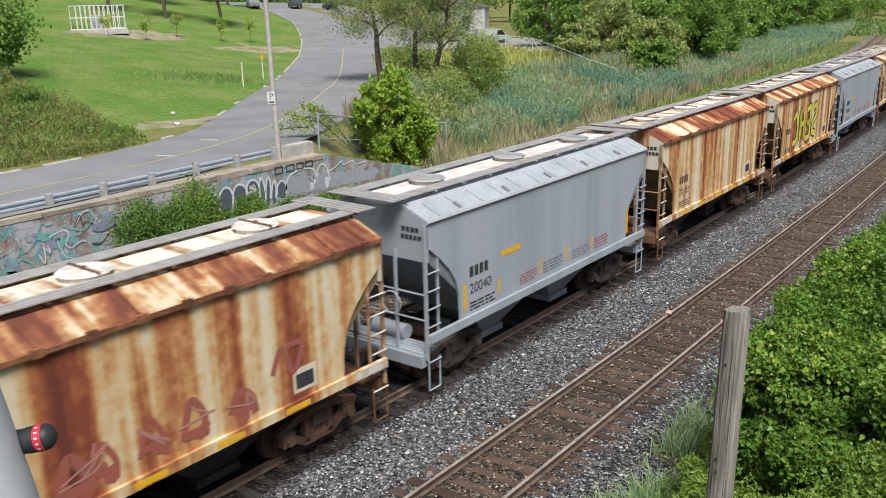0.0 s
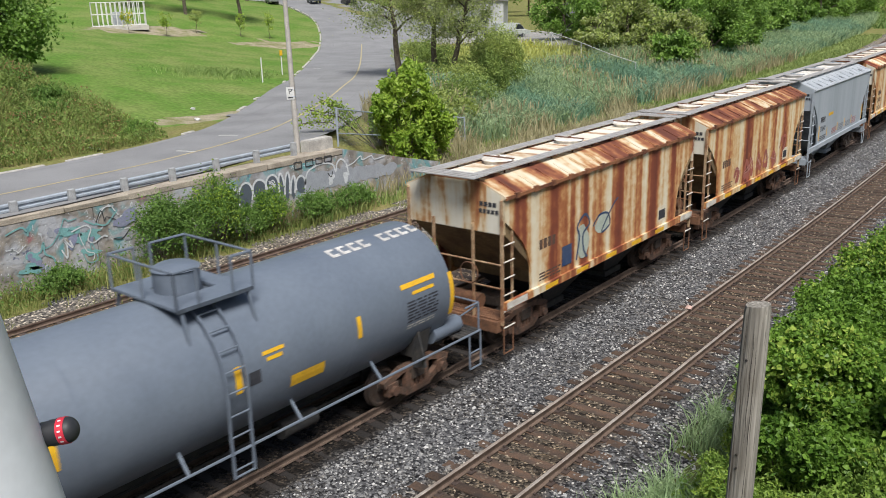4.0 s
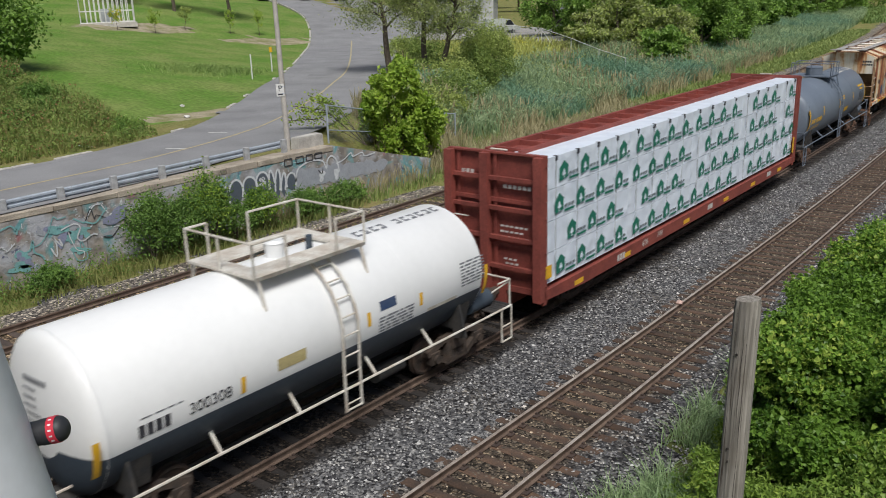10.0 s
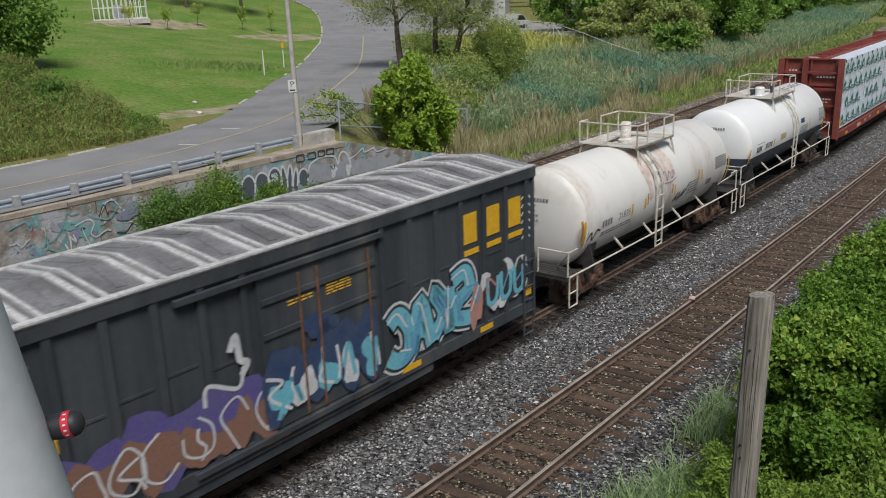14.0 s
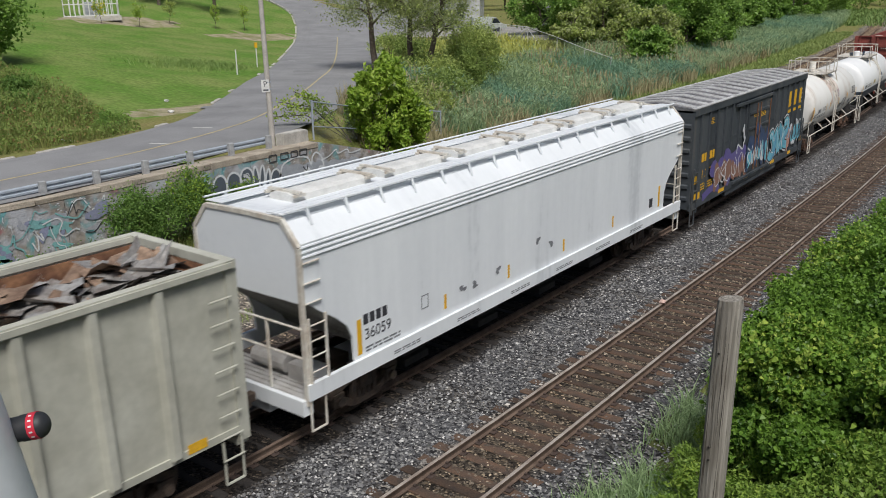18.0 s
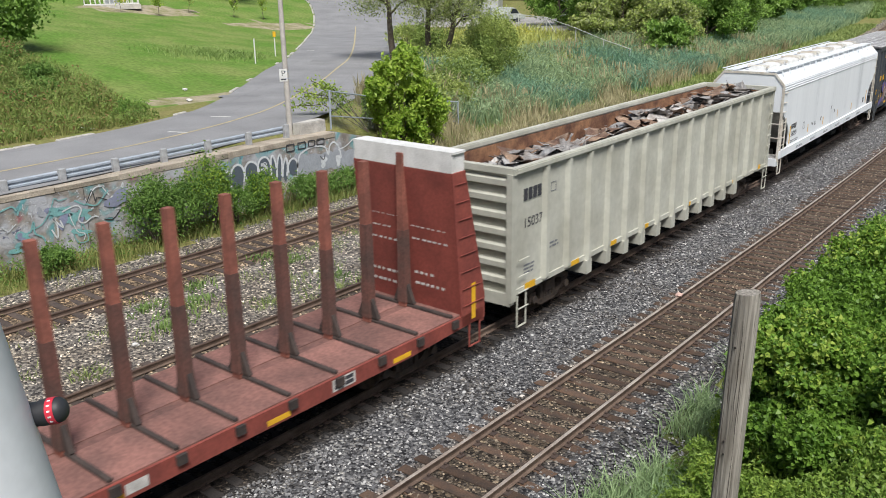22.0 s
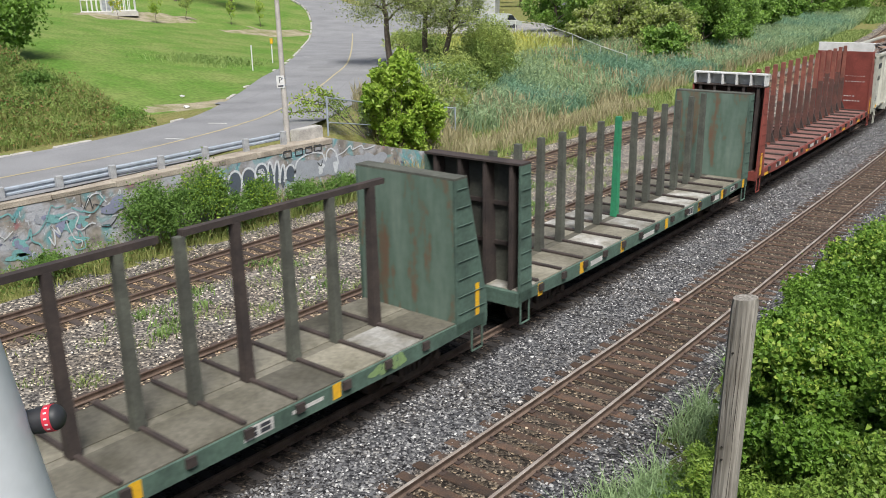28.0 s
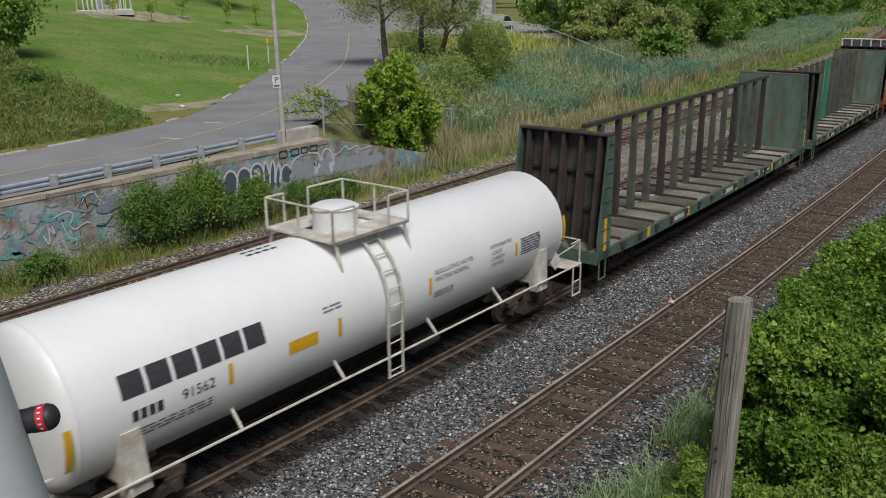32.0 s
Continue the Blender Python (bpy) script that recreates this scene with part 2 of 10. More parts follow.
def track_dirt_shade(m):
    """Brown dust and oil between the rails of the two main lines, and on track B the train's shade toned in too, over a
    material laid in world space.
    """
    nt = m.node_tree
    b = nt.nodes["Principled BSDF"]
    src = b.inputs["Base Color"].links[0].from_socket
    tc = nt.nodes.new("ShaderNodeTexCoord")
    xyz = nt.nodes.new("ShaderNodeSeparateXYZ")
    nt.links.new(tc.outputs["Object"], xyz.inputs[0])

    def sums(op, a, c):
        n = nt.nodes.new("ShaderNodeMath")
        n.operation = op
        for k, v in enumerate((a, c)):
            if isinstance(v, (int, float)):
                n.inputs[k].default_value = v
            else:
                nt.links.new(v, n.inputs[k])
        return n.outputs[0]
    bend = sums("MULTIPLY", sums("MULTIPLY", xyz.outputs["Y"], xyz.outputs["Y"]), CURVE / 2)
    off = sums("SUBTRACT", xyz.outputs["X"], bend)
    wob = nt.nodes.new("ShaderNodeTexNoise")
    wob.inputs["Scale"].default_value = 2.2
    nt.links.new(tc.outputs["Object"], wob.inputs["Vector"])
    off = sums("ADD", off, sums("MULTIPLY", sums("SUBTRACT", wob.outputs["Fac"], 0.5), 0.9))
    # TRACK_B's deep tint holds oil and the painted shade beneath the wagons
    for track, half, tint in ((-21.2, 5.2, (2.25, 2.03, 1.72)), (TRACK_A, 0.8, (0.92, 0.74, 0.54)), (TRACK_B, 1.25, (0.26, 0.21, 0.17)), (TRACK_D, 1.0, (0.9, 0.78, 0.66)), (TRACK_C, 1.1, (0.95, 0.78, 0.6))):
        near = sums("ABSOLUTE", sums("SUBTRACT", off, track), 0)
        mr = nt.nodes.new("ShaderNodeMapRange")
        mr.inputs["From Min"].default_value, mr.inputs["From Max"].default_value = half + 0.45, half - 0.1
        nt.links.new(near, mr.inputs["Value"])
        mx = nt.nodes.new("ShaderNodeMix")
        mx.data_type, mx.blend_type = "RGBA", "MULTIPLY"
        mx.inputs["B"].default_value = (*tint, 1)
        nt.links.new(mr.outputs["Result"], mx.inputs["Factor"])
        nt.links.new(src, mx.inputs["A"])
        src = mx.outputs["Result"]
    nt.links.new(src, b.inputs["Base Color"])
    return m


BALLAST = track_dirt_shade(voronoi_stone("ballast", [(0.0, (0.016, 0.016, 0.019)), (0.35, (0.06, 0.061, 0.066)), (0.7, (0.125, 0.126, 0.132)), (0.90, (0.205, 0.203, 0.20)), (0.97, (0.42, 0.415, 0.40))], 15, 0.07))
STONE = track_dirt_shade(material("loose stone", (0.185, 0.185, 0.19), 0.9, second=(0.07, 0.07, 0.075), scale=9, grain=40, amount=0.8))
RAIL_SIDE = material("rusty rail", (0.15, 0.105, 0.08), 0.85, second=(0.09, 0.06, 0.045), scale=3, grain=40)
RAIL_HEAD = material("worn rail head", (0.48, 0.43, 0.38), 0.45, 0.25, second=(0.32, 0.26, 0.22), scale=2, grain=30, amount=0.3)
RAIL_OLD = material("dull rail head", (0.16, 0.11, 0.085), 0.7, 0.3, second=(0.09, 0.06, 0.05), scale=2, grain=30)
TIE = material("old tie", (0.085, 0.062, 0.05), 0.95, second=(0.05, 0.04, 0.036), scale=3, grain=25, bump=0.01, per_object=0.35)
TIE_RUST = material("rust-stained tie", (0.105, 0.062, 0.04), 0.95, second=(0.055, 0.04, 0.032), scale=2.5, grain=25, bump=0.01, per_object=0.35)
# ties below the train: oil, with the wagons' shade put into the colour
TIE_BLACK = material("shade-toned oily tie", (0.034, 0.028, 0.025), 0.95, second=(0.022, 0.019, 0.018), scale=3, grain=25, bump=0.01, per_object=0.35)
PLATE = material("tie plate", (0.075, 0.05, 0.04), 0.85, second=(0.05, 0.035, 0.03))
LAWN = material("mown grass", (0.105, 0.20, 0.035), 0.95, second=(0.185, 0.235, 0.07), scale=0.22, grain=3.6, bump=0.06, amount=0.5, spec=0.1)
SOIL = material("bare soil", (0.37, 0.32, 0.24), 0.95, second=(0.20, 0.20, 0.09), scale=0.8, grain=12, bump=0.02, spec=0.1)
BANK_SOIL = material("shade-toned leafy soil", (0.07, 0.085, 0.03), 0.95, second=(0.11, 0.12, 0.045), scale=1.2, grain=9, bump=0.05, amount=0.6, spec=0.1)
ROUGH_GRASS = material("rough grass", (0.16, 0.19, 0.055), 0.95, second=(0.23, 0.20, 0.085), scale=0.5, grain=9, bump=0.06, amount=0.7, spec=0.1)
ASPHALT = material("old asphalt", (0.265, 0.265, 0.27), 0.9, second=(0.21, 0.21, 0.215), scale=0.35, grain=30, amount=0.35, spec=0.2)
PATCH = material("asphalt patch", (0.23, 0.23, 0.235), 0.9, second=(0.20, 0.20, 0.205), scale=1, grain=30, amount=0.3, spec=0.2)
ROAD_LINE = material("worn yellow line", (0.48, 0.40, 0.22), 0.85, second=(0.36, 0.31, 0.2), scale=2, grain=20)
ROAD_WHITE = material("worn white paint", (0.6, 0.6, 0.57), 0.85, second=(0.4, 0.4, 0.38), scale=2, grain=20)
CONCRETE = material("old concrete", (0.42, 0.365, 0.295), 0.92, second=(0.29, 0.25, 0.20), scale=1.6, grain=22, bump=0.015, amount=0.5)
CONCRETE_LIGHT = material("pale concrete", (0.52, 0.50, 0.46), 0.9, second=(0.38, 0.36, 0.33), scale=2.5, grain=25, bump=0.01)
GALV = material("galvanised steel", (0.40, 0.45, 0.51), 0.55, 0.15, second=(0.32, 0.36, 0.41), scale=3, grain=30, amount=0.25)
WOOD_GREY = material("weathered wood", (0.38, 0.335, 0.265), 0.9, second=(0.24, 0.205, 0.155), scale=4, grain=60, amount=0.4)
WHITE_PAINT = material("white paint", (0.72, 0.72, 0.70), 0.6, second=(0.60, 0.60, 0.58), scale=3, grain=30, amount=0.2)
BARK = material("bark", (0.085, 0.065, 0.05), 0.95, second=(0.14, 0.115, 0.09), scale=6, grain=30, bump=0.02)
BLACK_INK = material("black paint", (0.035, 0.037, 0.045), 0.6, second=(0.05, 0.05, 0.06), scale=8)
YELLOW = material("reflective yellow", (0.80, 0.46, 0.02), 0.5, second=(0.72, 0.40, 0.03), scale=4, grain=20, amount=0.2)
RED_TAPE = material("red tape", (0.55, 0.03, 0.04), 0.45, second=(0.45, 0.03, 0.04))

# ---- the lie of the land ----
ROAD = [(-30.6, -60), (-31.2, -20), (-31.6, 0), (-32.2, 10), (-32.5, 15), (-33.5, 21.5), (-36.2, 28.8), (-42.3, 38), (-49, 46.5), (-57, 56), (-75, 74.5), (-93, 92), (-112, 106), (-140, 118), (-175, 124), (-260, 128)]
WALL_X, WALL_END, WALL_TOP = -28.5, 26.8, 2.42


def spline(pts, step=1.0):
    """A smooth line through points, as an array."""
    p = np.array(pts, float)
    out = []
    for i in range(len(p) - 1):
        a, b, c, d = p[max(i - 1, 0)], p[i], p[i + 1], p[min(i + 2, len(p) - 1)]
        n = max(2, int(np.linalg.norm(c - b) / step))
        for t in np.arange(n) / n:
            out.append(0.5 * (2 * b + (c - a) * t + (2 * a - 5 * b + 4 * c - d) * t * t + (3 * b - 3 * c + d - a) * t ** 3))
    out.append(p[-1])
    return np.array(out)


ROAD_MID = spline(ROAD)
ROAD_WAY = np.gradient(ROAD_MID, axis=0)
ROAD_WAY /= np.linalg.norm(ROAD_WAY, axis=1)[:, None]
ROAD_LEFT = np.stack([-ROAD_WAY[:, 1], ROAD_WAY[:, 0]], 1)


def ramp01(v, a, b):
    t = np.clip((v - a) / (b - a), 0, 1)
    return t * t * (3 - 2 * t)


def road_side(x, y):
    """Metres to the left of the road's middle line (the lawn's side), of arrays of places."""
    x, y = np.atleast_1d(np.asarray(x, float)), np.atleast_1d(np.asarray(y, float))
    out = np.empty(x.shape)
    for i in range(0, x.size, 4000):
        q = np.stack([x.ravel()[i:i + 4000], y.ravel()[i:i + 4000]], 1)
        d = q[:, None, :] - ROAD_MID[None]
        k = (d ** 2).sum(2).argmin(1)
        e = d[np.arange(len(q)), k]
        out.ravel()[i:i + 4000] = np.sign((e * ROAD_LEFT[k]).sum(1)) * np.sqrt((e ** 2).sum(1))
    return out


def road_level(x, y):
    return 2.35 + 0.1 * np.clip(np.hypot(x, y) - 115, 0, 60) + 0.02 * np.clip(np.hypot(x, y) - 175, 0, 400)


def height(x, y):
    """The ground's height, for arrays of places."""
    x, y = np.atleast_1d(np.asarray(x, float)), np.atleast_1d(np.asarray(y, float))
    yc = np.clip(y, -120, 260)
    off = x - CURVE * yc * yc / 2          # place across the line
    bed = -0.2 - 0.28 * ramp01(off, -7.2, -6.3) - 0.1 * ramp01(off, -26.3, -27.2) * 0 - 0.06 * ramp01(np.abs(off + 20.6), 2.6, 1.6)
    bank = -0.45 + 3.4 * ramp01(off, -5.9, -0.5) + 1.0 * ramp01(off, 0.0, 12)
    z = np.where(off > -6.5, np.maximum(bed, bank), bed)
    d = road_side(x, y)
    up = road_level(x, y)
    lawn = up + 0.15 * np.clip(d - 6.4, 0, 24) + 0.04 * np.clip(d - 29, 0, 300)
    # beyond the wall's end the bank falls from the road to the ditch beside the line
    slope = np.minimum(up, -0.35 + 0.5 * np.clip(-28.4 - off, 0, 30) * 0.55)
    ditch = -0.35 + 2.7 * ramp01(-off, 34, 58)
    far_side = np.where(d > -5.0, up, np.minimum(up, np.maximum(ditch, up - 0.35 * np.clip(-d - 5.0, 0, 40))))
    behind = np.where(d > 5.0, lawn, far_side)
    blend = ramp01(-off, 28.6, 33.5)
    open_end = np.where(off > -28.6, z, (1 - blend) * -0.3 + blend * behind)
    walled = np.where(x < WALL_X - 0.2, np.where(d > 5.0, lawn, 2.38), z)
    w = ramp01(y, WALL_END + 0.9, WALL_END + 2.6)
    return np.where(off > -28.0, z, (1 - w) * walled + w * np.where(x < WALL_X - 0.2, open_end, z))


def lie(x, y):
    return float(height(x, y)[0])


# ---- ground ----
def fast_mesh(name, verts, faces, mats, index=None, smooth=False):
    me = bpy.data.meshes.new(name)
    me.from_pydata(np.asarray(verts).tolist(), [], np.asarray(faces).tolist() if not isinstance(faces, list) else faces)
    for m in mats:
        me.materials.append(m)
    if index is not None:
        me.polygons.foreach_set("material_index", np.asarray(index, dtype=np.int32))
    if smooth:
        me.polygons.foreach_set("use_smooth", np.ones(len(me.polygons), dtype=bool))
    me.update()
    return me


def speckle(x, y, s):
    """Cheap smooth noise, -1 to 1."""
    return (np.sin(x * 1.3 / s + 2 * np.sin(y * 0.7 / s)) + np.sin(y * 1.7 / s + 1.5 * np.sin(x * 0.9 / s + 1)) + np.sin((x + y) * 2.9 / s)) / 3


def build_ground():
    xs = np.concatenate([np.arange(-620, -160, 12), np.arange(-160, -45, 2.0), np.arange(-45, 6, 0.5), np.arange(6, 60, 3), np.arange(60, 401, 15)])
    ys = np.concatenate([np.arange(-150, -10, 8), np.arange(-10, 110, 0.75), np.arange(110, 260, 3), np.arange(260, 901, 15)])
    gx, gy = np.meshgrid(xs, ys)
    z = height(gx, gy)
    off = gx - CURVE * np.clip(gy, -120, 260) ** 2 / 2
    d = road_side(gx, gy)
    z = z + 0.12 * speckle(gx, gy, 3.0) * (d > 7) + 0.05 * speckle(gx, gy, 1.0) * (off > -5.5) + 0.015 * speckle(gx, gy, 0.4) * ((off > -27) & (off < -6))
    nx, ny = len(xs), len(ys)
    verts = np.stack([gx.ravel(), gy.ravel(), z.ravel()], 1)
    i = np.arange((nx - 1) * (ny - 1))
    a = i // (nx - 1) * nx + i % (nx - 1)
    faces = np.stack([a, a + 1, a + nx + 1, a + nx], 1)
    cx, cy = verts[faces].mean(1)[:, 0], verts[faces].mean(1)[:, 1]
    co, cd = cx - CURVE * np.clip(cy, -120, 260) ** 2 / 2, road_side(cx, cy)
    n = speckle(cx, cy, 1.2)
    idx = np.full(len(faces), 1)
    idx[(co > -26.6 + 0.5 * n) & (co < -6.55 + 0.35 * n)] = 0
    idx[(cd > 3.9) & (cx < -29)] = 2
    # bare soil: beside the road's bend, by the white enclosure, at the far kerb
    for px, py, rx, ry in ((-43.8, 30.8, 1.6, 4.0), (-99, 61, 3.5, 8), (-90.5, 75, 2.2, 7)):
        q = ((cx - px) / rx) ** 2 + ((cy - py) / ry) ** 2 + 0.35 * n
        idx[(q < 1) & (cd > 3.9)] = 3
    # tall weeds grow on rough ground at the foot of the lawn
    idx[(cd > 3.9) & (cd < 13 - (cy - 12) * 0.45) & (cy < 30) & (cx < -29)] = 1
    # bank soil, its colour dark to carry the shade between the leaves
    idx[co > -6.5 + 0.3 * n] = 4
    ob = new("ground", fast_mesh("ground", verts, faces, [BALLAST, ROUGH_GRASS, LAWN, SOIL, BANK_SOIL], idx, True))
    tagged(ob, "grey ballast bed, rough verges and a mown green lawn slope", "ground", kind="structure")


build_ground()

# ---- tracks ----
RAIL_OUTLINE = [(-0.07, -0.172), (0.07, -0.172), (0.07, -0.155), (0.012, -0.135), (0.012, -0.045), (0.037, -0.036), (0.037, -0.006), (0.026, 0.0), (-0.026, 0.0), (-0.037, -0.006), (-0.037, -0.036), (-0.012, -0.045), (-0.012, -0.135), (-0.07, -0.155)]


def rail_mesh(track, side, head):
    verts, faces, idx = [], [], []
    n = len(RAIL_OUTLINE)
    stations = np.arange(-30, 231, 3.0)
    for s in stations:
        for ox, oz in RAIL_OUTLINE:
            verts.append(on_line(s, side * 0.7525 + ox, oz, track)[0])
    for k in range(len(stations) - 1):
        for j in range(n):
            a, b = k * n + j, k * n + (j + 1) % n
            faces.append((a, b, b + n, a + n))
            idx.append(1 if j in (6, 7, 8) else 0)
    return fast_mesh("rail", verts, faces, [RAIL_SIDE, head], idx)


def build_track(name, track, head, tie_mat, start, count, gap, show, label):
    """A track: two rails, their plates, and each tie. show: how high the ties stand out of the stone."""
    t = thing(name, label, "railway track", kind="structure")
    for side in (-1, 1):
        part("rail", rail_mesh(track, side, head), None, t)
    rnd = random.Random(name)
    shapes = []
    for k in range(6):
        bm = bmesh.new()
        box(bm, -1.3, 1.3, -0.115, 0.115, -0.14, 0)
        bmesh.ops.bevel(bm, geom=bm.edges[:] + bm.verts[:], offset=0.012, segments=1, affect="EDGES")
        for v in bm.verts:
            v.co.z += rnd.uniform(-0.01, 0.006)
            v.co.y += rnd.uniform(-0.012, 0.012)
            v.co.x += rnd.uniform(-0.03, 0.03)
        shapes.append(mesh_of("tie", bm, tie_mat))
    plates = bmesh.new()
    for i in range(count):
        s = start + i * gap + rnd.uniform(-0.05, 0.05)
        p, a = on_line(s, rnd.uniform(-0.07, 0.07), -0.172 + show + rnd.uniform(-0.015, 0.01), track)
        part("tie", rnd.choice(shapes), None, t, at=pose(*p, 0, 0, a + rnd.uniform(-1.5, 1.5)))
        if track in (TRACK_A, TRACK_B) and s < 75:
            for side in (-1, 1):
                q, b = on_line(s, side * 0.7525, -0.165 + show, track)
                m = pose(*q, 0, 0, b)
                for x0, x1, y0, y1, z1 in ((-0.19, 0.19, -0.09, 0.09, 0.012), (-0.13, -0.075, -0.07, -0.02, 0.05), (0.075, 0.13, 0.02, 0.07, 0.05)):
                    start_v = len(plates.verts)
                    box(plates, x0, x1, y0, y1, 0, z1)
                    plates.verts.ensure_lookup_table()
                    for v in plates.verts[start_v:]:
                        v.co = m @ v.co
    if plates.verts:
        tagged(part("tie_plate", plates, PLATE, t), kind="stuff")
    else:
        plates.free()


build_track("track_1", TRACK_A, RAIL_HEAD, TIE_RUST, 4, 190, 0.54, -0.001, "main line with bright-worn rails on rust-stained wooden ties")
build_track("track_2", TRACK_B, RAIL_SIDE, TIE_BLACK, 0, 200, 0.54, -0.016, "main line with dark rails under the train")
build_track("track_3", TRACK_D, RAIL_OLD, TIE, 0, 120, 0.56, -0.012, "siding with dull rails sunk in gravel")
build_track("track_4", TRACK_C, RAIL_OLD, TIE, 4, 130, 0.56, -0.008, "weedy old siding with rusty rails")


def build_stones():
    """Loose stones on the ballast, thickest beside the near track."""
    rng = np.random.default_rng(5)
    n = 46000
    s = 6 + 60 * rng.random(n) ** 1.5
    band = rng.random(n)
    off = np.where(band < 0.55, rng.uniform(-12.2, -9.6, n), np.where(band < 0.8, rng.uniform(-8.2, -6.2, n), np.where(band < 0.92, rng.uniform(-9.6, -8.2, n), rng.uniform(-23.2, -16.5, n))))
    r = rng.uniform(0.018, 0.042, n) * (1 + 0.5 * (rng.random(n) > 0.93))
    y = s
    x = off + CURVE * y * y / 2
    z = -0.2 + rng.uniform(-0.3, 0.5, n) * r - 0.25 * np.clip((off + 7.0) / 0.8, 0, 1)
    # stay off the rails
    for track in (TRACK_A, TRACK_B, TRACK_D):
        for side in (-1, 1):
            clear = np.abs(off - track - side * 0.7525) < 0.12
            z = np.where(clear, z - 0.2, z)
    base = np.array([(1, 0, 0), (-1, 0, 0), (0, 1, 0), (0, -1, 0), (0, 0, 1), (0, 0, -1)], float)
    tri = np.array([(0, 2, 4), (2, 1, 4), (1, 3, 4), (3, 0, 4), (2, 0, 5), (1, 2, 5), (3, 1, 5), (0, 3, 5)])
    ang = rng.uniform(0, 6.28, n)
    jit = rng.uniform(0.65, 1.25, (n, 6, 3))
    v = base[None] * jit + rng.uniform(-0.25, 0.25, (n, 6, 3))
    c, sn = np.cos(ang), np.sin(ang)
    vx = v[:, :, 0] * c[:, None] - v[:, :, 1] * sn[:, None]
    vy = v[:, :, 0] * sn[:, None] + v[:, :, 1] * c[:, None]
    v = np.stack([vx, vy, v[:, :, 2] * 0.75], 2) * r[:, None, None] + np.stack([x, y, z], 1)[:, None, :]
    f = tri[None] + (np.arange(n) * 6)[:, None, None]
    m = bpy.data.materials.new("ballast stones")
    m.use_nodes = True
    nt = m.node_tree
    g = nt.nodes.new("ShaderNodeNewGeometry")
    ramp = nt.nodes.new("ShaderNodeValToRGB")
    ramp.color_ramp.elements[0].color = (0.06, 0.06, 0.065, 1)
    ramp.color_ramp.elements[1].color = (0.62, 0.61, 0.6, 1)
    for p, col in ((0.45, (0.15, 0.15, 0.157, 1)), (0.85, (0.27, 0.268, 0.265, 1))):
        ramp.color_ramp.elements.new(p).color = col
    nt.links.new(g.outputs["Random Per Island"], ramp.inputs["Fac"])
    nt.links.new(ramp.outputs["Color"], nt.nodes["Principled BSDF"].inputs["Base Color"])
    nt.nodes["Principled BSDF"].inputs["Roughness"].default_value = 0.85
    track_dirt_shade(m)
    ob = new("ballast_stones", fast_mesh("ballast_stones", v.reshape(-1, 3), f.reshape(-1, 3), [m]))
    tagged(ob, "loose grey crushed stones between the tracks", "gravel", kind="stuff")


build_stones()

# ---- retaining wall ----
WALL = bpy.data.materials.new("painted old wall")


def wall_material():
    """Old concrete, here and there sprayed in faded pale blue, teal and white."""
    m = WALL
    m.use_nodes = True
    nt = m.node_tree
    b = nt.nodes["Principled BSDF"]
    b.inputs["Roughness"].default_value = 0.92
    tc = nt.nodes.new("ShaderNodeTexCoord")

    def noise_at(scale, detail, offset=0.0, distortion=0.0):
        mp = nt.nodes.new("ShaderNodeMapping")
        mp.inputs["Location"].default_value = (offset, offset, offset)
        nt.links.new(tc.outputs["Object"], mp.inputs["Vector"])
        n = nt.nodes.new("ShaderNodeTexNoise")
        n.inputs["Scale"].default_value, n.inputs["Detail"].default_value, n.inputs["Distortion"].default_value = scale, detail, distortion
        nt.links.new(mp.outputs["Vector"], n.inputs["Vector"])
        return n.outputs["Fac"]

    def mask(value, lo, hi):
        mr = nt.nodes.new("ShaderNodeMapRange")
        mr.inputs["From Min"].default_value, mr.inputs["From Max"].default_value = lo, hi
        nt.links.new(value, mr.inputs["Value"])
        return mr.outputs["Result"]

    def blend(col_a, col_b, fac):
        mx = nt.nodes.new("ShaderNodeMix")
        mx.data_type = "RGBA"
        for slot, c in (("A", col_a), ("B", col_b)):
            if isinstance(c, tuple):
                mx.inputs[slot].default_value = (*c, 1)
            else:
                nt.links.new(c, mx.inputs[slot])
        nt.links.new(fac, mx.inputs["Factor"])
        return mx.outputs["Result"]

    base = blend((0.36, 0.325, 0.285), (0.19, 0.17, 0.15), mask(noise_at(2.4, 9), 0.36, 0.64))
    base = blend(base, (0.42, 0.43, 0.46), mask(noise_at(0.9, 3, 11), 0.5, 0.62))
    base = blend(base, (0.14, 0.33, 0.35), mask(noise_at(0.75, 6, 23, 1.5), 0.54, 0.66))
    base = blend(base, (0.34, 0.17, 0.17), mask(noise_at(0.9, 4, 37, 1.5), 0.64, 0.72))
    base = blend(base, (0.12, 0.13, 0.2), mask(noise_at(1.4, 4, 51, 2.0), 0.66, 0.72))
    base = blend(base, (0.55, 0.57, 0.6), mask(noise_at(3.0, 4, 67, 3.0), 0.645, 0.67))
    nt.links.new(base, b.inputs["Base Color"])
    bn = nt.nodes.new("ShaderNodeBump")
    bn.inputs["Distance"].default_value = 0.03
    nt.links.new(noise_at(9, 6), bn.inputs["Height"])
    nt.links.new(bn.outputs["Normal"], b.inputs["Normal"])


wall_material()


def rough_box(bm, x0, x1, y0, y1, z0, z1, rnd, j=0.03, cuts=1):
    """A block with uneven faces and worn edges."""
    start = len(bm.verts)
    box(bm, x0, x1, y0, y1, z0, z1)
    bm.verts.ensure_lookup_table()
    for v in bm.verts[start:]:
        v.co += Vector([rnd.uniform(-j, j) for _ in range(3)])
    return bm


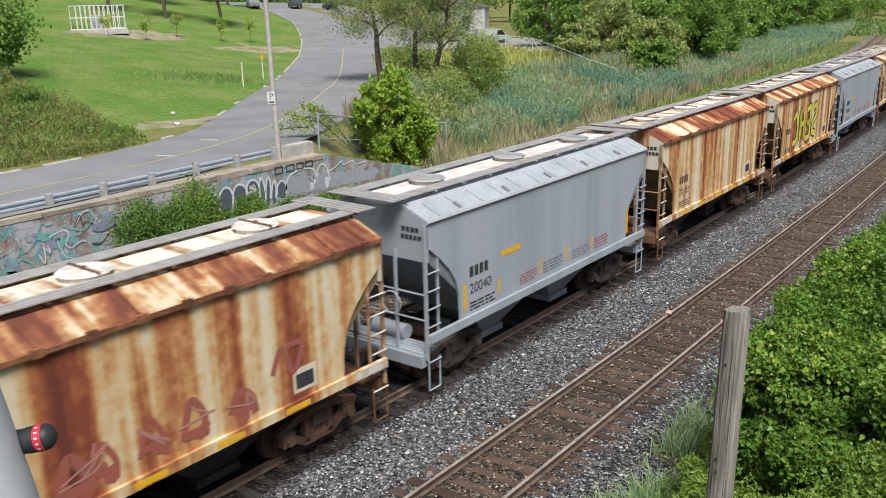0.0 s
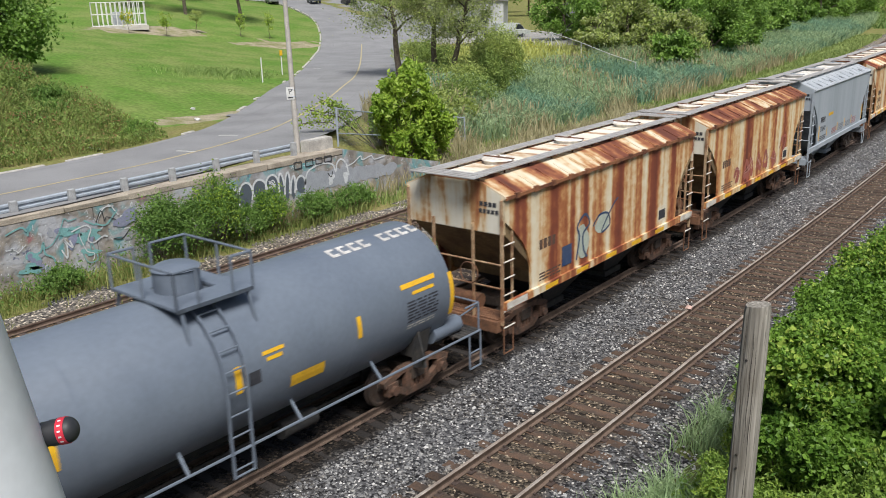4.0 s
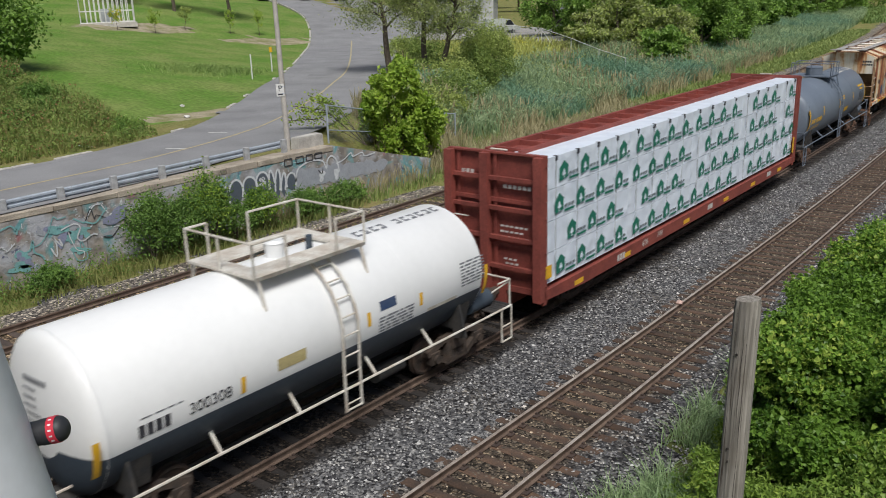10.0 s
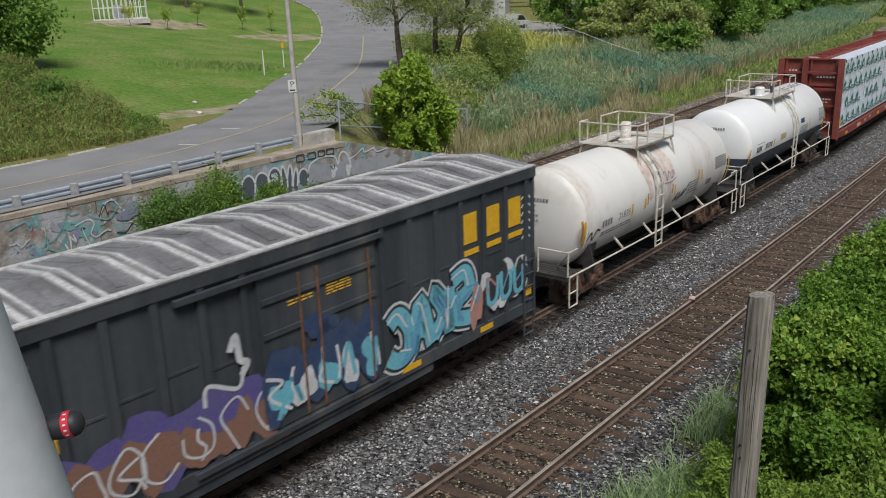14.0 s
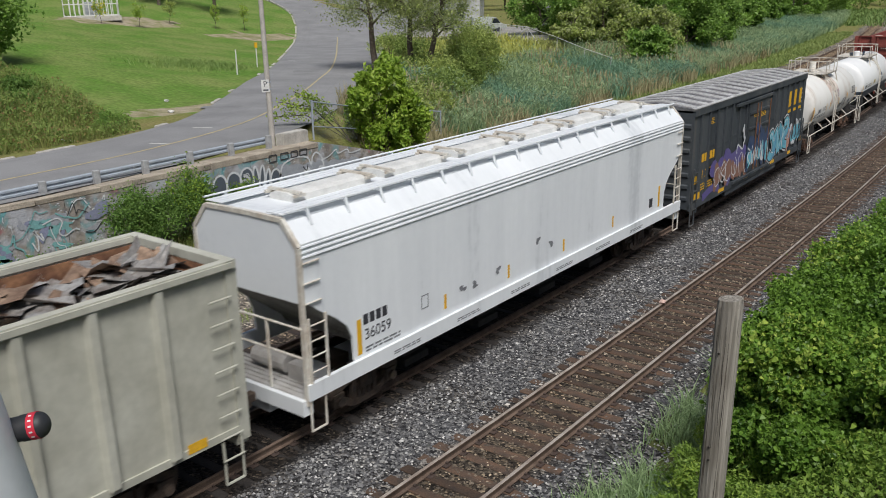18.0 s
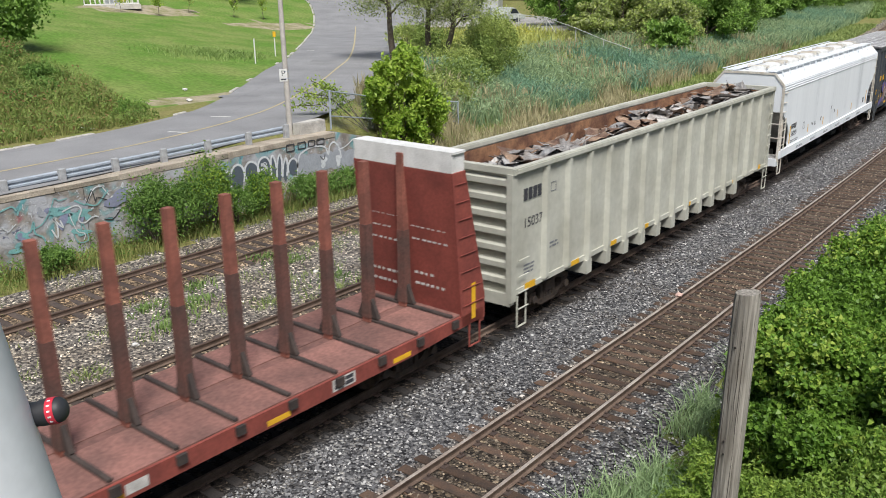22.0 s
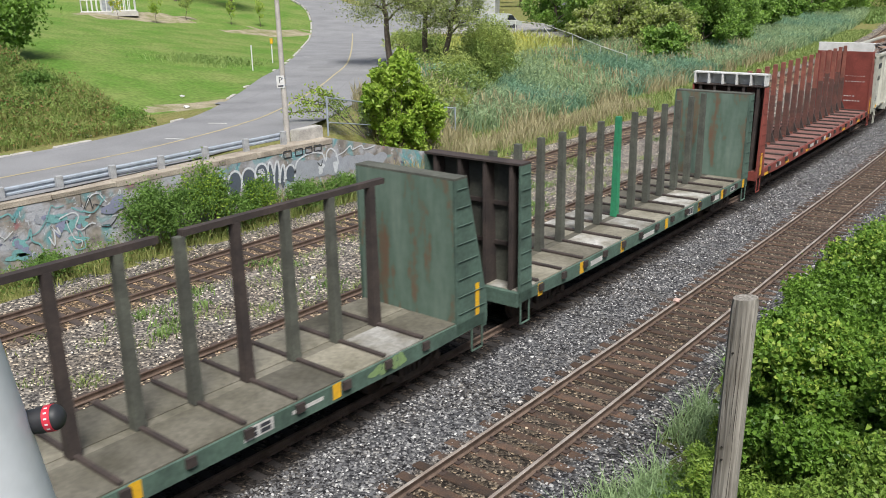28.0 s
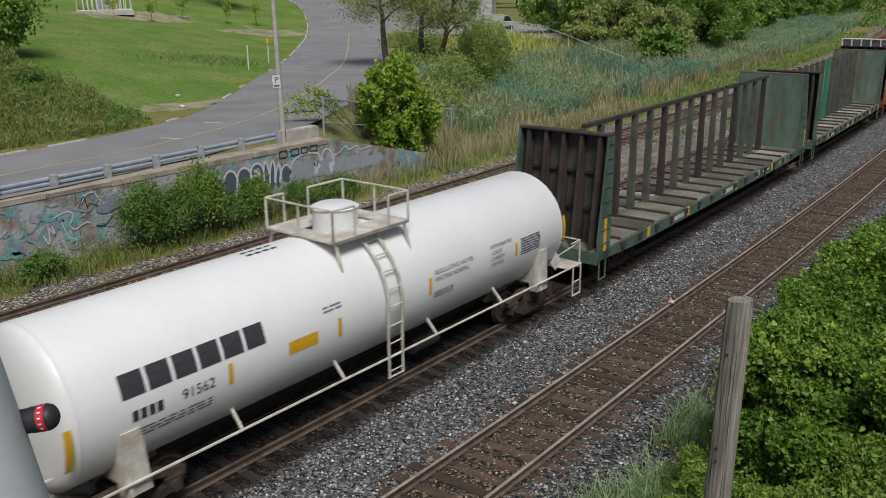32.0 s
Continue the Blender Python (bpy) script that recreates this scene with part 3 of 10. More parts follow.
def build_wall():
    rnd = random.Random(3)
    w = thing("retaining_wall", "old cracked concrete retaining wall covered in faded graffiti", "retaining wall", kind="structure")
    # body in cast lengths, each a little out of line
    y = -14.0
    while y < WALL_END - 0.1:
        y1 = min(y + 4.1, WALL_END)
        bm = bmesh.new()
        rough_box(bm, WALL_X - 0.8, WALL_X, y + 0.012, y1 - 0.012, -0.6, 2.18, rnd, 0.008)
        part("wall_panel", bm, WALL, w)
        y = y1
    # coping blocks
    y = -14.0
    while y < WALL_END - 0.1:
        n = rnd.choice((1.1, 1.3, 1.6, 2.4))
        y1 = min(y + n, WALL_END)
        if y1 > WALL_END - 0.5:
            y1 = WALL_END
        bm = bmesh.new()
        rough_box(bm, WALL_X - 0.86, WALL_X + 0.012, y + 0.01, y1 - 0.01, 2.185, WALL_TOP + rnd.uniform(-0.03, 0.03), rnd, 0.018)
        bmesh.ops.bevel(bm, geom=bm.edges[:], offset=0.02, segments=1, affect="EDGES")
        part("coping_block", bm, CONCRETE, w)
        y = y1
    # the wing falls away beyond the corner
    bm = bmesh.new()
    side_prism(bm, [(WALL_END + 0.01, -0.6), (33.6, -0.6), (33.6, 0.75), (31.6, 1.22), (WALL_END + 0.01, WALL_TOP + 0.02)], WALL_X - 0.45, WALL_X - 0.002)
    part("wing_wall", bm, WALL, w)
    return w


THE_WALL = build_wall()


import itertools

LIFTS = itertools.cycle([0.0008 * k for k in range(6)])


def ribbon(bm, pts, width, at, taper=False):
    """A painted stroke: a flat band along points (u, v), set in space by at(u, v)."""
    lift = next(LIFTS)

    def place(u, v):
        q = at(u, v)
        return (q[0] + lift, q[1], q[2])
    p = spline(pts, 0.06) if len(pts) > 2 else np.array(pts, float)
    d = np.gradient(p, axis=0)
    d /= np.maximum(np.linalg.norm(d, axis=1), 1e-6)[:, None]
    n = np.stack([-d[:, 1], d[:, 0]], 1)
    prev = None
    for k, (q, m) in enumerate(zip(p, n)):
        w = width * (0.35 + 0.65 * math.sin(math.pi * (k + 0.5) / len(p))) if taper else width
        a, b = bm.verts.new(place(*(q + m * w / 2))), bm.verts.new(place(*(q - m * w / 2)))
        if prev:
            bm.faces.new((prev[0], prev[1], b, a))
        prev = (a, b)


def blob(bm, u, v, ru, rv, at, rnd, wob=0.18, n=18):
    """A filled, uneven rounded shape."""
    lift = next(LIFTS)

    def place(a, b):
        q = at(a, b)
        return (q[0] + lift, q[1], q[2])
    ph = [rnd.uniform(0, 6.3) for _ in range(3)]
    pts = []
    for k in range(n):
        t = 2 * math.pi * k / n
        r = 1 + wob * (math.sin(2 * t + ph[0]) + 0.6 * math.sin(3 * t + ph[1]) + 0.4 * math.sin(5 * t + ph[2]))
        pts.append((u + ru * r * math.cos(t), v + rv * r * math.sin(t)))
    c = bm.verts.new(place(u, v))
    ringv = [bm.verts.new(place(*p)) for p in pts]
    for k in range(n):
        bm.faces.new((c, ringv[k], ringv[(k + 1) % n]))
    return pts


def paint(name, colour, rough=0.6):
    return material(name, colour, rough, second=tuple(c * 0.8 + 0.03 for c in colour), scale=3, grain=18, amount=0.25)


SPRAY_WHITE, SPRAY_BLACK = paint("white spray paint", (0.66, 0.68, 0.7)), paint("black spray paint", (0.035, 0.035, 0.04))
SPRAY_BLUE, SPRAY_TEAL = paint("blue spray paint", (0.12, 0.36, 0.55)), paint("teal spray paint", (0.20, 0.43, 0.43))
SPRAY_GREY, SPRAY_RED = paint("grey spray paint", (0.36, 0.38, 0.42)), paint("red spray paint", (0.45, 0.06, 0.05))
SPRAY_PURPLE, SPRAY_BROWN, SPRAY_YELLOW = paint("purple spray paint", (0.11, 0.09, 0.28)), paint("brown spray paint", (0.26, 0.13, 0.09)), paint("yellow spray paint", (0.72, 0.66, 0.04))
SPRAY_PINK, SPRAY_NAVY = paint("pink spray paint", (0.5, 0.25, 0.2)), paint("navy spray paint", (0.03, 0.06, 0.14))


def wall_graffiti():
    """Bubble shapes along the wall near its corner, and fainter strokes farther along."""
    rnd = random.Random(8)
    lay = [0]

    def place(u, v):
        return (WALL_X + 0.014 + 0.006 * lay[0], u, v)
    fills, lines, darks, teals, slates = [bmesh.new() for _ in range(5)]
    purples = bmesh.new()
    # dark bubbles edged in white
    for u, v, ru, rv in ((21.25, 1.35, 0.34, 0.5), (22.0, 1.4, 0.36, 0.46), (22.65, 1.5, 0.33, 0.44), (23.15, 1.3, 0.14, 0.62), (23.45, 1.3, 0.13, 0.6), (23.75, 1.2, 0.12, 0.5), (20.6, 1.2, 0.3, 0.5), (24.2, 1.25, 0.26, 0.38)):
        lay[0] = 0
        blob(slates, u, v, ru, rv, place, rnd, 0.06)
        lay[0] = 1
        lean = rnd.uniform(-0.08, 0.08)
        ribbon(lines, [(u + ru * 1.05 * math.cos(a) + lean * math.sin(a), v + rv * 1.05 * math.sin(a)) for a in [math.pi * (-0.15 + 1.3 * i / 9) for i in range(10)]], 0.09, place)
    for k in range(9):
        ribbon(lines, [(22.65 + rnd.uniform(-0.2, 0.2), 1.5 + rnd.uniform(-0.2, 0.25)) for _ in range(3)], 0.04, place)
    # pale fill with a white waving edge, on to the wing
    lay[0] = 0
    for k in range(8):
        blob(fills, 24.7 + 0.72 * k, 1.3 - 0.04 * k, 0.6, 0.5 - 0.03 * k, place, rnd, 0.1)
    lay[0] = 1
    ribbon(lines, [(24.45, 1.2), (24.6, 1.7), (25.0, 1.9), (25.5, 1.98), (26.1, 1.85), (26.3, 1.5), (26.4, 1.85), (26.65, 2.0), (26.95, 1.75), (27.1, 1.2)], 0.08, place)
    ribbon(lines, [(26.9, 1.6), (27.4, 1.7), (27.9, 1.95), (28.0, 1.75), (28.6, 1.85), (28.8, 1.65), (29.5, 1.7)], 0.06, place)
    for u, v in ((26.0, 1.2), (26.9, 1.15)):
        blob(lines, u, v, 0.2, 0.2, place, rnd, 0.3)
    lay[0] = 2
    ribbon(darks, [(25.8, 1.5), (26.0, 1.3), (26.1, 1.55)], 0.05, place)
    # black outlines of lettering that cannot be read: plain open boxes
    for u, w in ((23.9, 0.42), (24.55, 0.42), (25.15, 0.36), (25.65, 0.42)):
        z0, z1 = 1.98 + 0.02 * (u - 24), 2.26
        for p, q in (((u, z0), (u + w, z0)), ((u, z1), (u + w, z1)), ((u, z0), (u, z1)), ((u + w, z0), (u + w, z1))):
            ribbon(darks, [p, q], 0.055, place)
    # fainter tags along the older part
    lay[0] = 2
    for k in range(26):
        u, v = rnd.uniform(5, 17.5), rnd.uniform(0.6, 1.9)
        pts = [(u, v)]
        for _ in range(5):
            pts.append((pts[-1][0] + rnd.uniform(-0.15, 0.4), min(2.1, max(0.3, pts[-1][1] + rnd.uniform(-0.45, 0.45)))))
        ribbon(rnd.choice((lines, darks, teals, lines)), pts, rnd.uniform(0.03, 0.06), place)
    for k in range(22):
        lay[0] = 0
        blob(rnd.choice((teals, teals, fills, purples)), rnd.uniform(12.2, 15.8), rnd.uniform(0.5, 1.7), rnd.uniform(0.1, 0.34), rnd.uniform(0.08, 0.2), place, rnd, 0.4)
    lay[0] = 3
    ribbon(lines, [(13.8, 1.5), (14.3, 1.62), (14.5, 1.45), (14.35, 1.1), (14.55, 0.95), (14.9, 1.1), (15.1, 1.05)], 0.05, place)
    for u, v, ru, rv in ((15.9, 1.55, 0.4, 0.3),):
        blob(purples, u, v, ru, rv, place, rnd, 0.3)
    for bm, m, label in ((slates, paint("slate spray paint", (0.09, 0.11, 0.14)), "dark slate sprayed bubbles"), (purples, paint("faded violet spray paint", (0.26, 0.28, 0.40)), "faded violet sprayed patch"), (darks, SPRAY_BLACK, "black sprayed strokes"), (fills, SPRAY_GREY, "pale grey-blue sprayed fill"), (teals, SPRAY_TEAL, "faded teal sprayed shapes"), (lines, SPRAY_WHITE, "white sprayed outlines")):
        part("graffiti", bm, m, THE_WALL, label)


wall_graffiti()


# ---- road ----
def strip(name, u0, u1, lift, mat, first=0, last=None, level=None):
    """A strip along the road between two distances to the left of its middle line."""
    pts, left = ROAD_MID[first:last], ROAD_LEFT[first:last]
    f0, f1 = (u0 if callable(u0) else lambda y: u0), (u1 if callable(u1) else lambda y: u1)
    cols = 6
    verts, faces = [], []
    for p, l in zip(pts, left):
        a, b = f0(p[1]), f1(p[1])
        for c in range(cols):
            q = p + l * (a + (b - a) * c / (cols - 1))
            z = float(road_level(*p)) if p[1] > 28 else 2.38
            verts.append((*q, z + lift))
    for k in range(len(pts) - 1):
        for c in range(cols - 1):
            i = k * cols + c
            faces.append((i, i + 1, i + cols + 1, i + cols))
    return fast_mesh(name, verts, faces, [mat], smooth=True)


def build_road():
    near = lambda y: -3.62 - 1.6 * float(ramp01(y, 30, 50)) - 6.0 * float(ramp01(y, 72, 95))
    far = lambda y: 3.8 + 1.6 * float(ramp01(y, 27, 48))
    road = tagged(new("road", strip("road", near, far, 0.06, ASPHALT)), "worn grey asphalt road with cracks and a yellow line", "road", kind="structure")
    part("centre_line", strip("centre_line", -0.07, 0.07, 0.068, ROAD_LINE, 0, int(np.argmax(ROAD_MID[:, 1] > 84))), None, road, "worn yellow centre line")
    k0 = int(np.argmin(np.hypot(ROAD_MID[:, 0] + 33, ROAD_MID[:, 1] - 18)))
    for u, w, a, n in ((3.2, 0.05, 18, 26), (1.6, 0.04, 30, 40), (4.1, 0.05, 52, 40), (-1.6, 0.04, 36, 30), (2.4, 0.035, 66, 50), (3.7, 0.04, 84, 30)):
        part("sealed_crack", strip("sealed_crack", u, u + w, 0.066, PATCH, a + k0 - 20, a + n + k0 - 20), None, road, "dark sealed crack")
    for a, n, u0, u1 in ((36, 2, 2.2, 4.6), (58, 3, 0.8, 3.0)):
        part("patch", strip("patch", u0, u1, 0.064, PATCH, a + k0 - 20, a + n + k0 - 20), None, road, "darker asphalt patch")
    # white marks in the bend
    for x, y, r in ((-34.3, 22.5, 20), (-36.5, 26.5, 30), (-38.8, 20.6, 5), (-64, 57.5, 0)):
        bm = bmesh.new()
        box(bm, -0.5, 0.5, -0.09, 0.09, 0, 0.004)
        part("road_mark", bm, ROAD_WHITE, road, "faded white road mark", at=pose(x, y, (2.38 if y < 28 else float(road_level(x, y))) + 0.068, 0, 0, r))
    # low kerb along the lawn's side
    rnd = random.Random(2)
    kerb = thing("kerb", "broken pale concrete kerb beside the lawn", "kerb", kind="structure")
    bm = bmesh.new()
    box(bm, -0.12, 0.12, -0.48, 0.48, -0.15, 0.1)
    bmesh.ops.bevel(bm, geom=bm.edges[:], offset=0.03, segments=1, affect="EDGES")
    me = mesh_of("kerb_stone", bm, CONCRETE_LIGHT)
    for k in range(30, len(ROAD_MID) - 90):
        if rnd.random() < (0.35 if ROAD_MID[k, 1] > 30 else 0.12):
            continue
        q = ROAD_MID[k] + ROAD_LEFT[k] * (far(ROAD_MID[k, 1]) + 0.15)
        z = float(road_level(*ROAD_MID[k])) if ROAD_MID[k, 1] > 28 else 2.38
        if 20 < q[1] < 50 and rnd.random() < 0.75:
            continue
        part("kerb_stone", me, None, kerb, at=pose(q[0], q[1], z, 0, 0, -math.degrees(math.atan2(ROAD_WAY[k, 0], ROAD_WAY[k, 1])) + rnd.uniform(-4, 4)))


build_road()


def build_guardrail():
    g = thing("guardrail", "galvanised steel guardrail on the wall above the line", "guardrail")
    x = -29.24
    # corrugated beam: a W section drawn along y
    prof = [(0.0, 0.16), (0.05, 0.12), (0.05, 0.06), (0.0, 0.02), (0.0, -0.02), (0.05, -0.06), (0.05, -0.12), (0.0, -0.16)]
    y = -14.0
    while y < 24.2:
        y1 = min(y + 3.2, 24.4)
        bm = bmesh.new()
        lift = lambda v: 2.59 + 0.017 * max(v - 13, -20)
        ring_a = [(x + px, y, lift(y) + pz) for px, pz in prof] + [(x + px - 0.006, y, lift(y) + pz) for px, pz in prof[::-1]]
        ring_b = [(px, y1 - 0.01, pz + lift(y1) - lift(y)) for px, _, pz in ring_a]
        loft(bm, [ring_a, ring_b])
        part("rail_beam", bm, GALV, g)
        y = y1
    bm = bmesh.new()
    box(bm, -0.09, 0.09, -0.12, 0.12, 2.2, 2.83)
    bmesh.ops.bevel(bm, geom=bm.edges[:], offset=0.015, segments=1, affect="EDGES")
    me = mesh_of("guardrail_post", bm, material("weathered post", (0.40, 0.41, 0.42), 0.85, second=(0.28, 0.28, 0.28), scale=5))
    for k in range(19):
        y = 14.3 + 2.03 * (k - 13)
        part("post", me, None, g, "weathered grey wooden post", at=pose(x + 0.16, y, 0.017 * max(y - 13, -20)))
    return g


build_guardrail()


def text_mesh(words, size, mat, name="lettering"):
    cu = bpy.data.curves.new(name, "FONT")
    cu.body, cu.size, cu.align_x, cu.align_y = words, size, "CENTER", "CENTER"
    cu.extrude = 0.002
    ob = bpy.data.objects.new(name, cu)
    scene.collection.objects.link(ob)
    bpy.context.view_layer.update()
    me = bpy.data.meshes.new_from_object(ob.evaluated_get(bpy.context.evaluated_depsgraph_get()))
    bpy.data.objects.remove(ob)
    me.materials.clear()
    me.materials.append(mat)
    return me


def build_roadside():
    # light pole with a parking sign
    pole = thing("street_pole", "tall grey weathered utility pole with a parking sign", "utility pole")
    bm = bmesh.new()
    rod(bm, (0, 0, -0.3), (0, 0, 9.5), 0.13, 12, 0.085)
    part("shaft", bm, material("grey pole", (0.50, 0.47, 0.43), 0.85, second=(0.40, 0.37, 0.34), scale=3), pole, smooth=True)
    bm = bmesh.new()
    box(bm, -0.17, 0.17, -0.01, 0.01, -0.27, 0.27)
    sign = part("sign", bm, WHITE_PAINT, pole, "white parking sign", at=pose(0.02, -0.16, 2.65, 0, 0, 48))
    part("lettering", text_mesh("P", 0.34, BLACK_INK), None, sign, "black letter P", at=pose(0, -0.014, 0.07, 90, 0, 0))
    bm = bmesh.new()
    box(bm, -0.11, 0.11, -0.002, 0.002, -0.03, 0.03)
    part("bar", bm, BLACK_INK, sign, at=pose(0, -0.014, -0.18))
    for z in (2.50, 2.80):
        bm = bmesh.new()
        rod(bm, (0, 0, z - 0.02), (0, 0, z + 0.02), 0.14, 12)
        part("strap", bm, GALV, pole, smooth=True)
    pole.matrix_basis = pose(-29.75, 25.25, 2.38, -0.5, -1.6, 0)
    # concrete block at the guardrail's end
    rnd = random.Random(4)
    b = thing("concrete_barrier", "pale grey concrete barrier block at the guardrail's end", "barrier")
    bm = bmesh.new()
    rough_box(bm, -0.25, 0.25, -0.8, 0.8, 0, 0.56, rnd, 0.02)
    bmesh.ops.bevel(bm, geom=bm.edges[:], offset=0.04, segments=2, affect="EDGES")
    part("block", bm, CONCRETE_LIGHT, b)
    b.matrix_basis = pose(-29.4, 26.1, 2.38, 0, 0, 4)


build_roadside()


def wire_mesh(name):
    """Chain link: a see-through net of thin wires, at real pitch."""
    m = bpy.data.materials.new(name)
    m.use_nodes = True
    nt = m.node_tree
    b = nt.nodes["Principled BSDF"]
    b.inputs["Base Color"].default_value, b.inputs["Metallic"].default_value, b.inputs["Roughness"].default_value = (0.35, 0.37, 0.38, 1), 0.5, 0.5
    tr = nt.nodes.new("ShaderNodeBsdfTransparent")
    mix = nt.nodes.new("ShaderNodeMixShader")
    mix.inputs[0].default_value = 0.2
    nt.links.new(tr.outputs[0], mix.inputs[1])
    nt.links.new(b.outputs[0], mix.inputs[2])
    nt.links.new(mix.outputs[0], nt.nodes["Material Output"].inputs["Surface"])
    return m


CHAIN = wire_mesh("chain link")


def fence(name, label, posts, high, mid_rail=False, mat=None, braces=()):
    """A chain-link fence through posts given as (x, y)."""
    mat = mat or GALV
    f = thing(name, label, "fence")
    tops = []
    for x, y in posts:
        z = lie(x, y)
        bm = bmesh.new()
        rod(bm, (x, y, z - 0.3), (x, y, z + high + 0.05), 0.045, 8)
        part("post", bm, mat, f, smooth=True)
        tops.append(Vector((x, y, z)))
    for a, b in zip(tops, tops[1:]):
        up = Vector((0, 0, high))
        bm = bmesh.new()
        rod(bm, a + up, b + up, 0.035, 6)
        part("top_rail", bm, mat, f)
        if mid_rail:
            bm = bmesh.new()
            rod(bm, a + up * 0.35, b + up * 0.35, 0.03, 6)
            part("mid_rail", bm, mat, f)
        bm = bmesh.new()
        bm.faces.new([bm.verts.new(p) for p in (a + up * 0.03, b + up * 0.03, b + up * 0.99, a + up * 0.99)])
        part("netting", bm, CHAIN, f, "grey chain-link netting")
    for a, b in braces:
        bm = bmesh.new()
        rod(bm, a, b, 0.035, 6)
        part("brace", bm, mat, f)
    return f


def build_fences():
    fence("chainlink_fence", "grey chain-link fence at the end of the wall", [(-29.4, 27.4), (-32.1, 33.6), (-31.95, 40.0)], 1.75, True)
    a = (-58.0, 89.5)
    z = lie(*a)
    fence("yard_fence", "pale chain-link yard fence with a braced corner post", [(-68, 92.5), (-63, 91), a, (-51.5, 85.5), (-46, 82), (-41.5, 79.3)], 2.1, False, WHITE_PAINT,
          [(Vector((*a, z + 1.9)), Vector((-61.5, 90.6, z + 0.1))), (Vector((*a, z + 1.9)), Vector((-55.0, 87.6, z + 0.1)))])
    # white tubular enclosure on the lawn
    e = thing("white_enclosure", "white tubular steel enclosure standing on the lawn", "enclosure")
    cx, cy = -101.5, 59.2
    z = lie(cx, cy)
    bars = []
    for k in range(10):
        x = -2.4 + 4.8 * k / 9
        for y in (-1.6, 1.6):
            bars.append(((x, y, 0), (x, y, 2.9)))
    for k in range(1, 5):
        y = -1.6 + 3.2 * k / 5
        for x in (-3.1, 3.1):
            bars.append(((x, y, 0), (x, y, 2.9)))
    for p, q in bars:
        bm = bmesh.new()
        rod(bm, p, q, 0.06, 6)
        part("bar", bm, WHITE_PAINT, e)
    for h in (0.12, 1.45, 2.85):
        for p, q in (((-3.1, -1.6, h), (3.1, -1.6, h)), ((-3.1, 1.6, h), (3.1, 1.6, h)), ((-3.1, -1.6, h), (-3.1, 1.6, h)), ((3.1, -1.6, h), (3.1, 1.6, h))):
            bm = bmesh.new()
            beam(bm, p, q, 0.09, 0.09)
            part("rail", bm, WHITE_PAINT, e)
    bm = bmesh.new()
    box(bm, -3.3, 3.3, -1.8, 1.8, -0.5, 0.06)
    part("slab", bm, CONCRETE_LIGHT, e)
    bm = bmesh.new()
    box(bm, -0.7, 0.7, -0.4, 0.4, 0.06, 1.7)
    bmesh.ops.bevel(bm, geom=bm.edges[:], offset=0.05, segments=1, affect="EDGES")
    part("cabinet", bm, material("grey cabinet", (0.42, 0.45, 0.47), 0.6), e, "grey equipment cabinet")
    e.matrix_basis = pose(cx, cy, z + 0.1, 0, 0, 62)
    # marker stakes beside the road
    for x, y, h, cap in ((-57.2, 45.4, 2.0, None), (-62.0, 51.5, 1.7, YELLOW)):
        s = thing("marker_stake", "thin white marker stake beside the road" if not cap else "white marker stake with a yellow cap", "stake", "marker stakes")
        bm = bmesh.new()
        rod(bm, (0, 0, -0.3), (0, 0, h), 0.055, 8)
        part("shaft", bm, WHITE_PAINT, s)
        if cap:
            bm = bmesh.new()
            rod(bm, (0, 0, h), (0, 0, h + 0.45), 0.14, 8)
            part("cap", bm, cap, s, "yellow cap")
        s.matrix_basis = pose(x, y, lie(x, y))


build_fences()


# ---- the train ----
RUST_STOPS = [(0.0, (0.14, 0.036, 0.022)), (0.22, (0.25, 0.066, 0.03)), (0.36, (0.40, 0.15, 0.055)), (0.48, (0.56, 0.31, 0.125)), (0.58, (0.63, 0.45, 0.24)), (0.70, (0.69, 0.58, 0.39)), (1.0, (0.75, 0.71, 0.60))]
RUST_DARK = [(0.0, (0.13, 0.034, 0.02)), (0.32, (0.23, 0.06, 0.028)), (0.46, (0.38, 0.14, 0.052)), (0.56, (0.53, 0.29, 0.12)), (0.66, (0.64, 0.48, 0.29)), (0.80, (0.70, 0.61, 0.44)), (1.0, (0.74, 0.69, 0.57))]
RUSTY = [streaked("rust-streaked cream paint %s" % w, RUST_STOPS if k != 1 else RUST_DARK, 1.15 + 0.2 * k, 0.045, 0.72, 4.2, 3.0 + 5.7 * k) for k, w in enumerate(("a", "b", "c", "d"))]
# side rust in darker stops: roof colour lowered to offset the sky's light
RUST_TOP = [(0.0, (0.085, 0.026, 0.017)), (0.36, (0.16, 0.048, 0.026)), (0.52, (0.29, 0.105, 0.045)), (0.64, (0.46, 0.26, 0.115)), (0.75, (0.60, 0.49, 0.33)), (1.0, (0.68, 0.62, 0.50))]
RUSTY_TOP = [streaked("rust-burnt roof paint %s" % w, RUST_TOP if k < 2 else RUST_DARK, 1.25 + 0.2 * k, 0.4, 0.75, 5.0, 3.0 + 5.7 * k) for k, w in enumerate(("a", "b", "c", "d"))]
RUST_END = streaked("cream end wall with rust runs", [(0.0, (0.30, 0.10, 0.04)), (0.25, (0.46, 0.24, 0.10)), (0.38, (0.62, 0.50, 0.33)), (0.6, (0.68, 0.63, 0.52)), (1.0, (0.72, 0.69, 0.60))], 2.4, 0.12, 0.72, 9.0, 4.0, True)
RUST_POST = material("rust-stained cream steel", (0.46, 0.33, 0.20), 0.8, second=(0.24, 0.11, 0.055), scale=3.5, grain=18, amount=0.55)
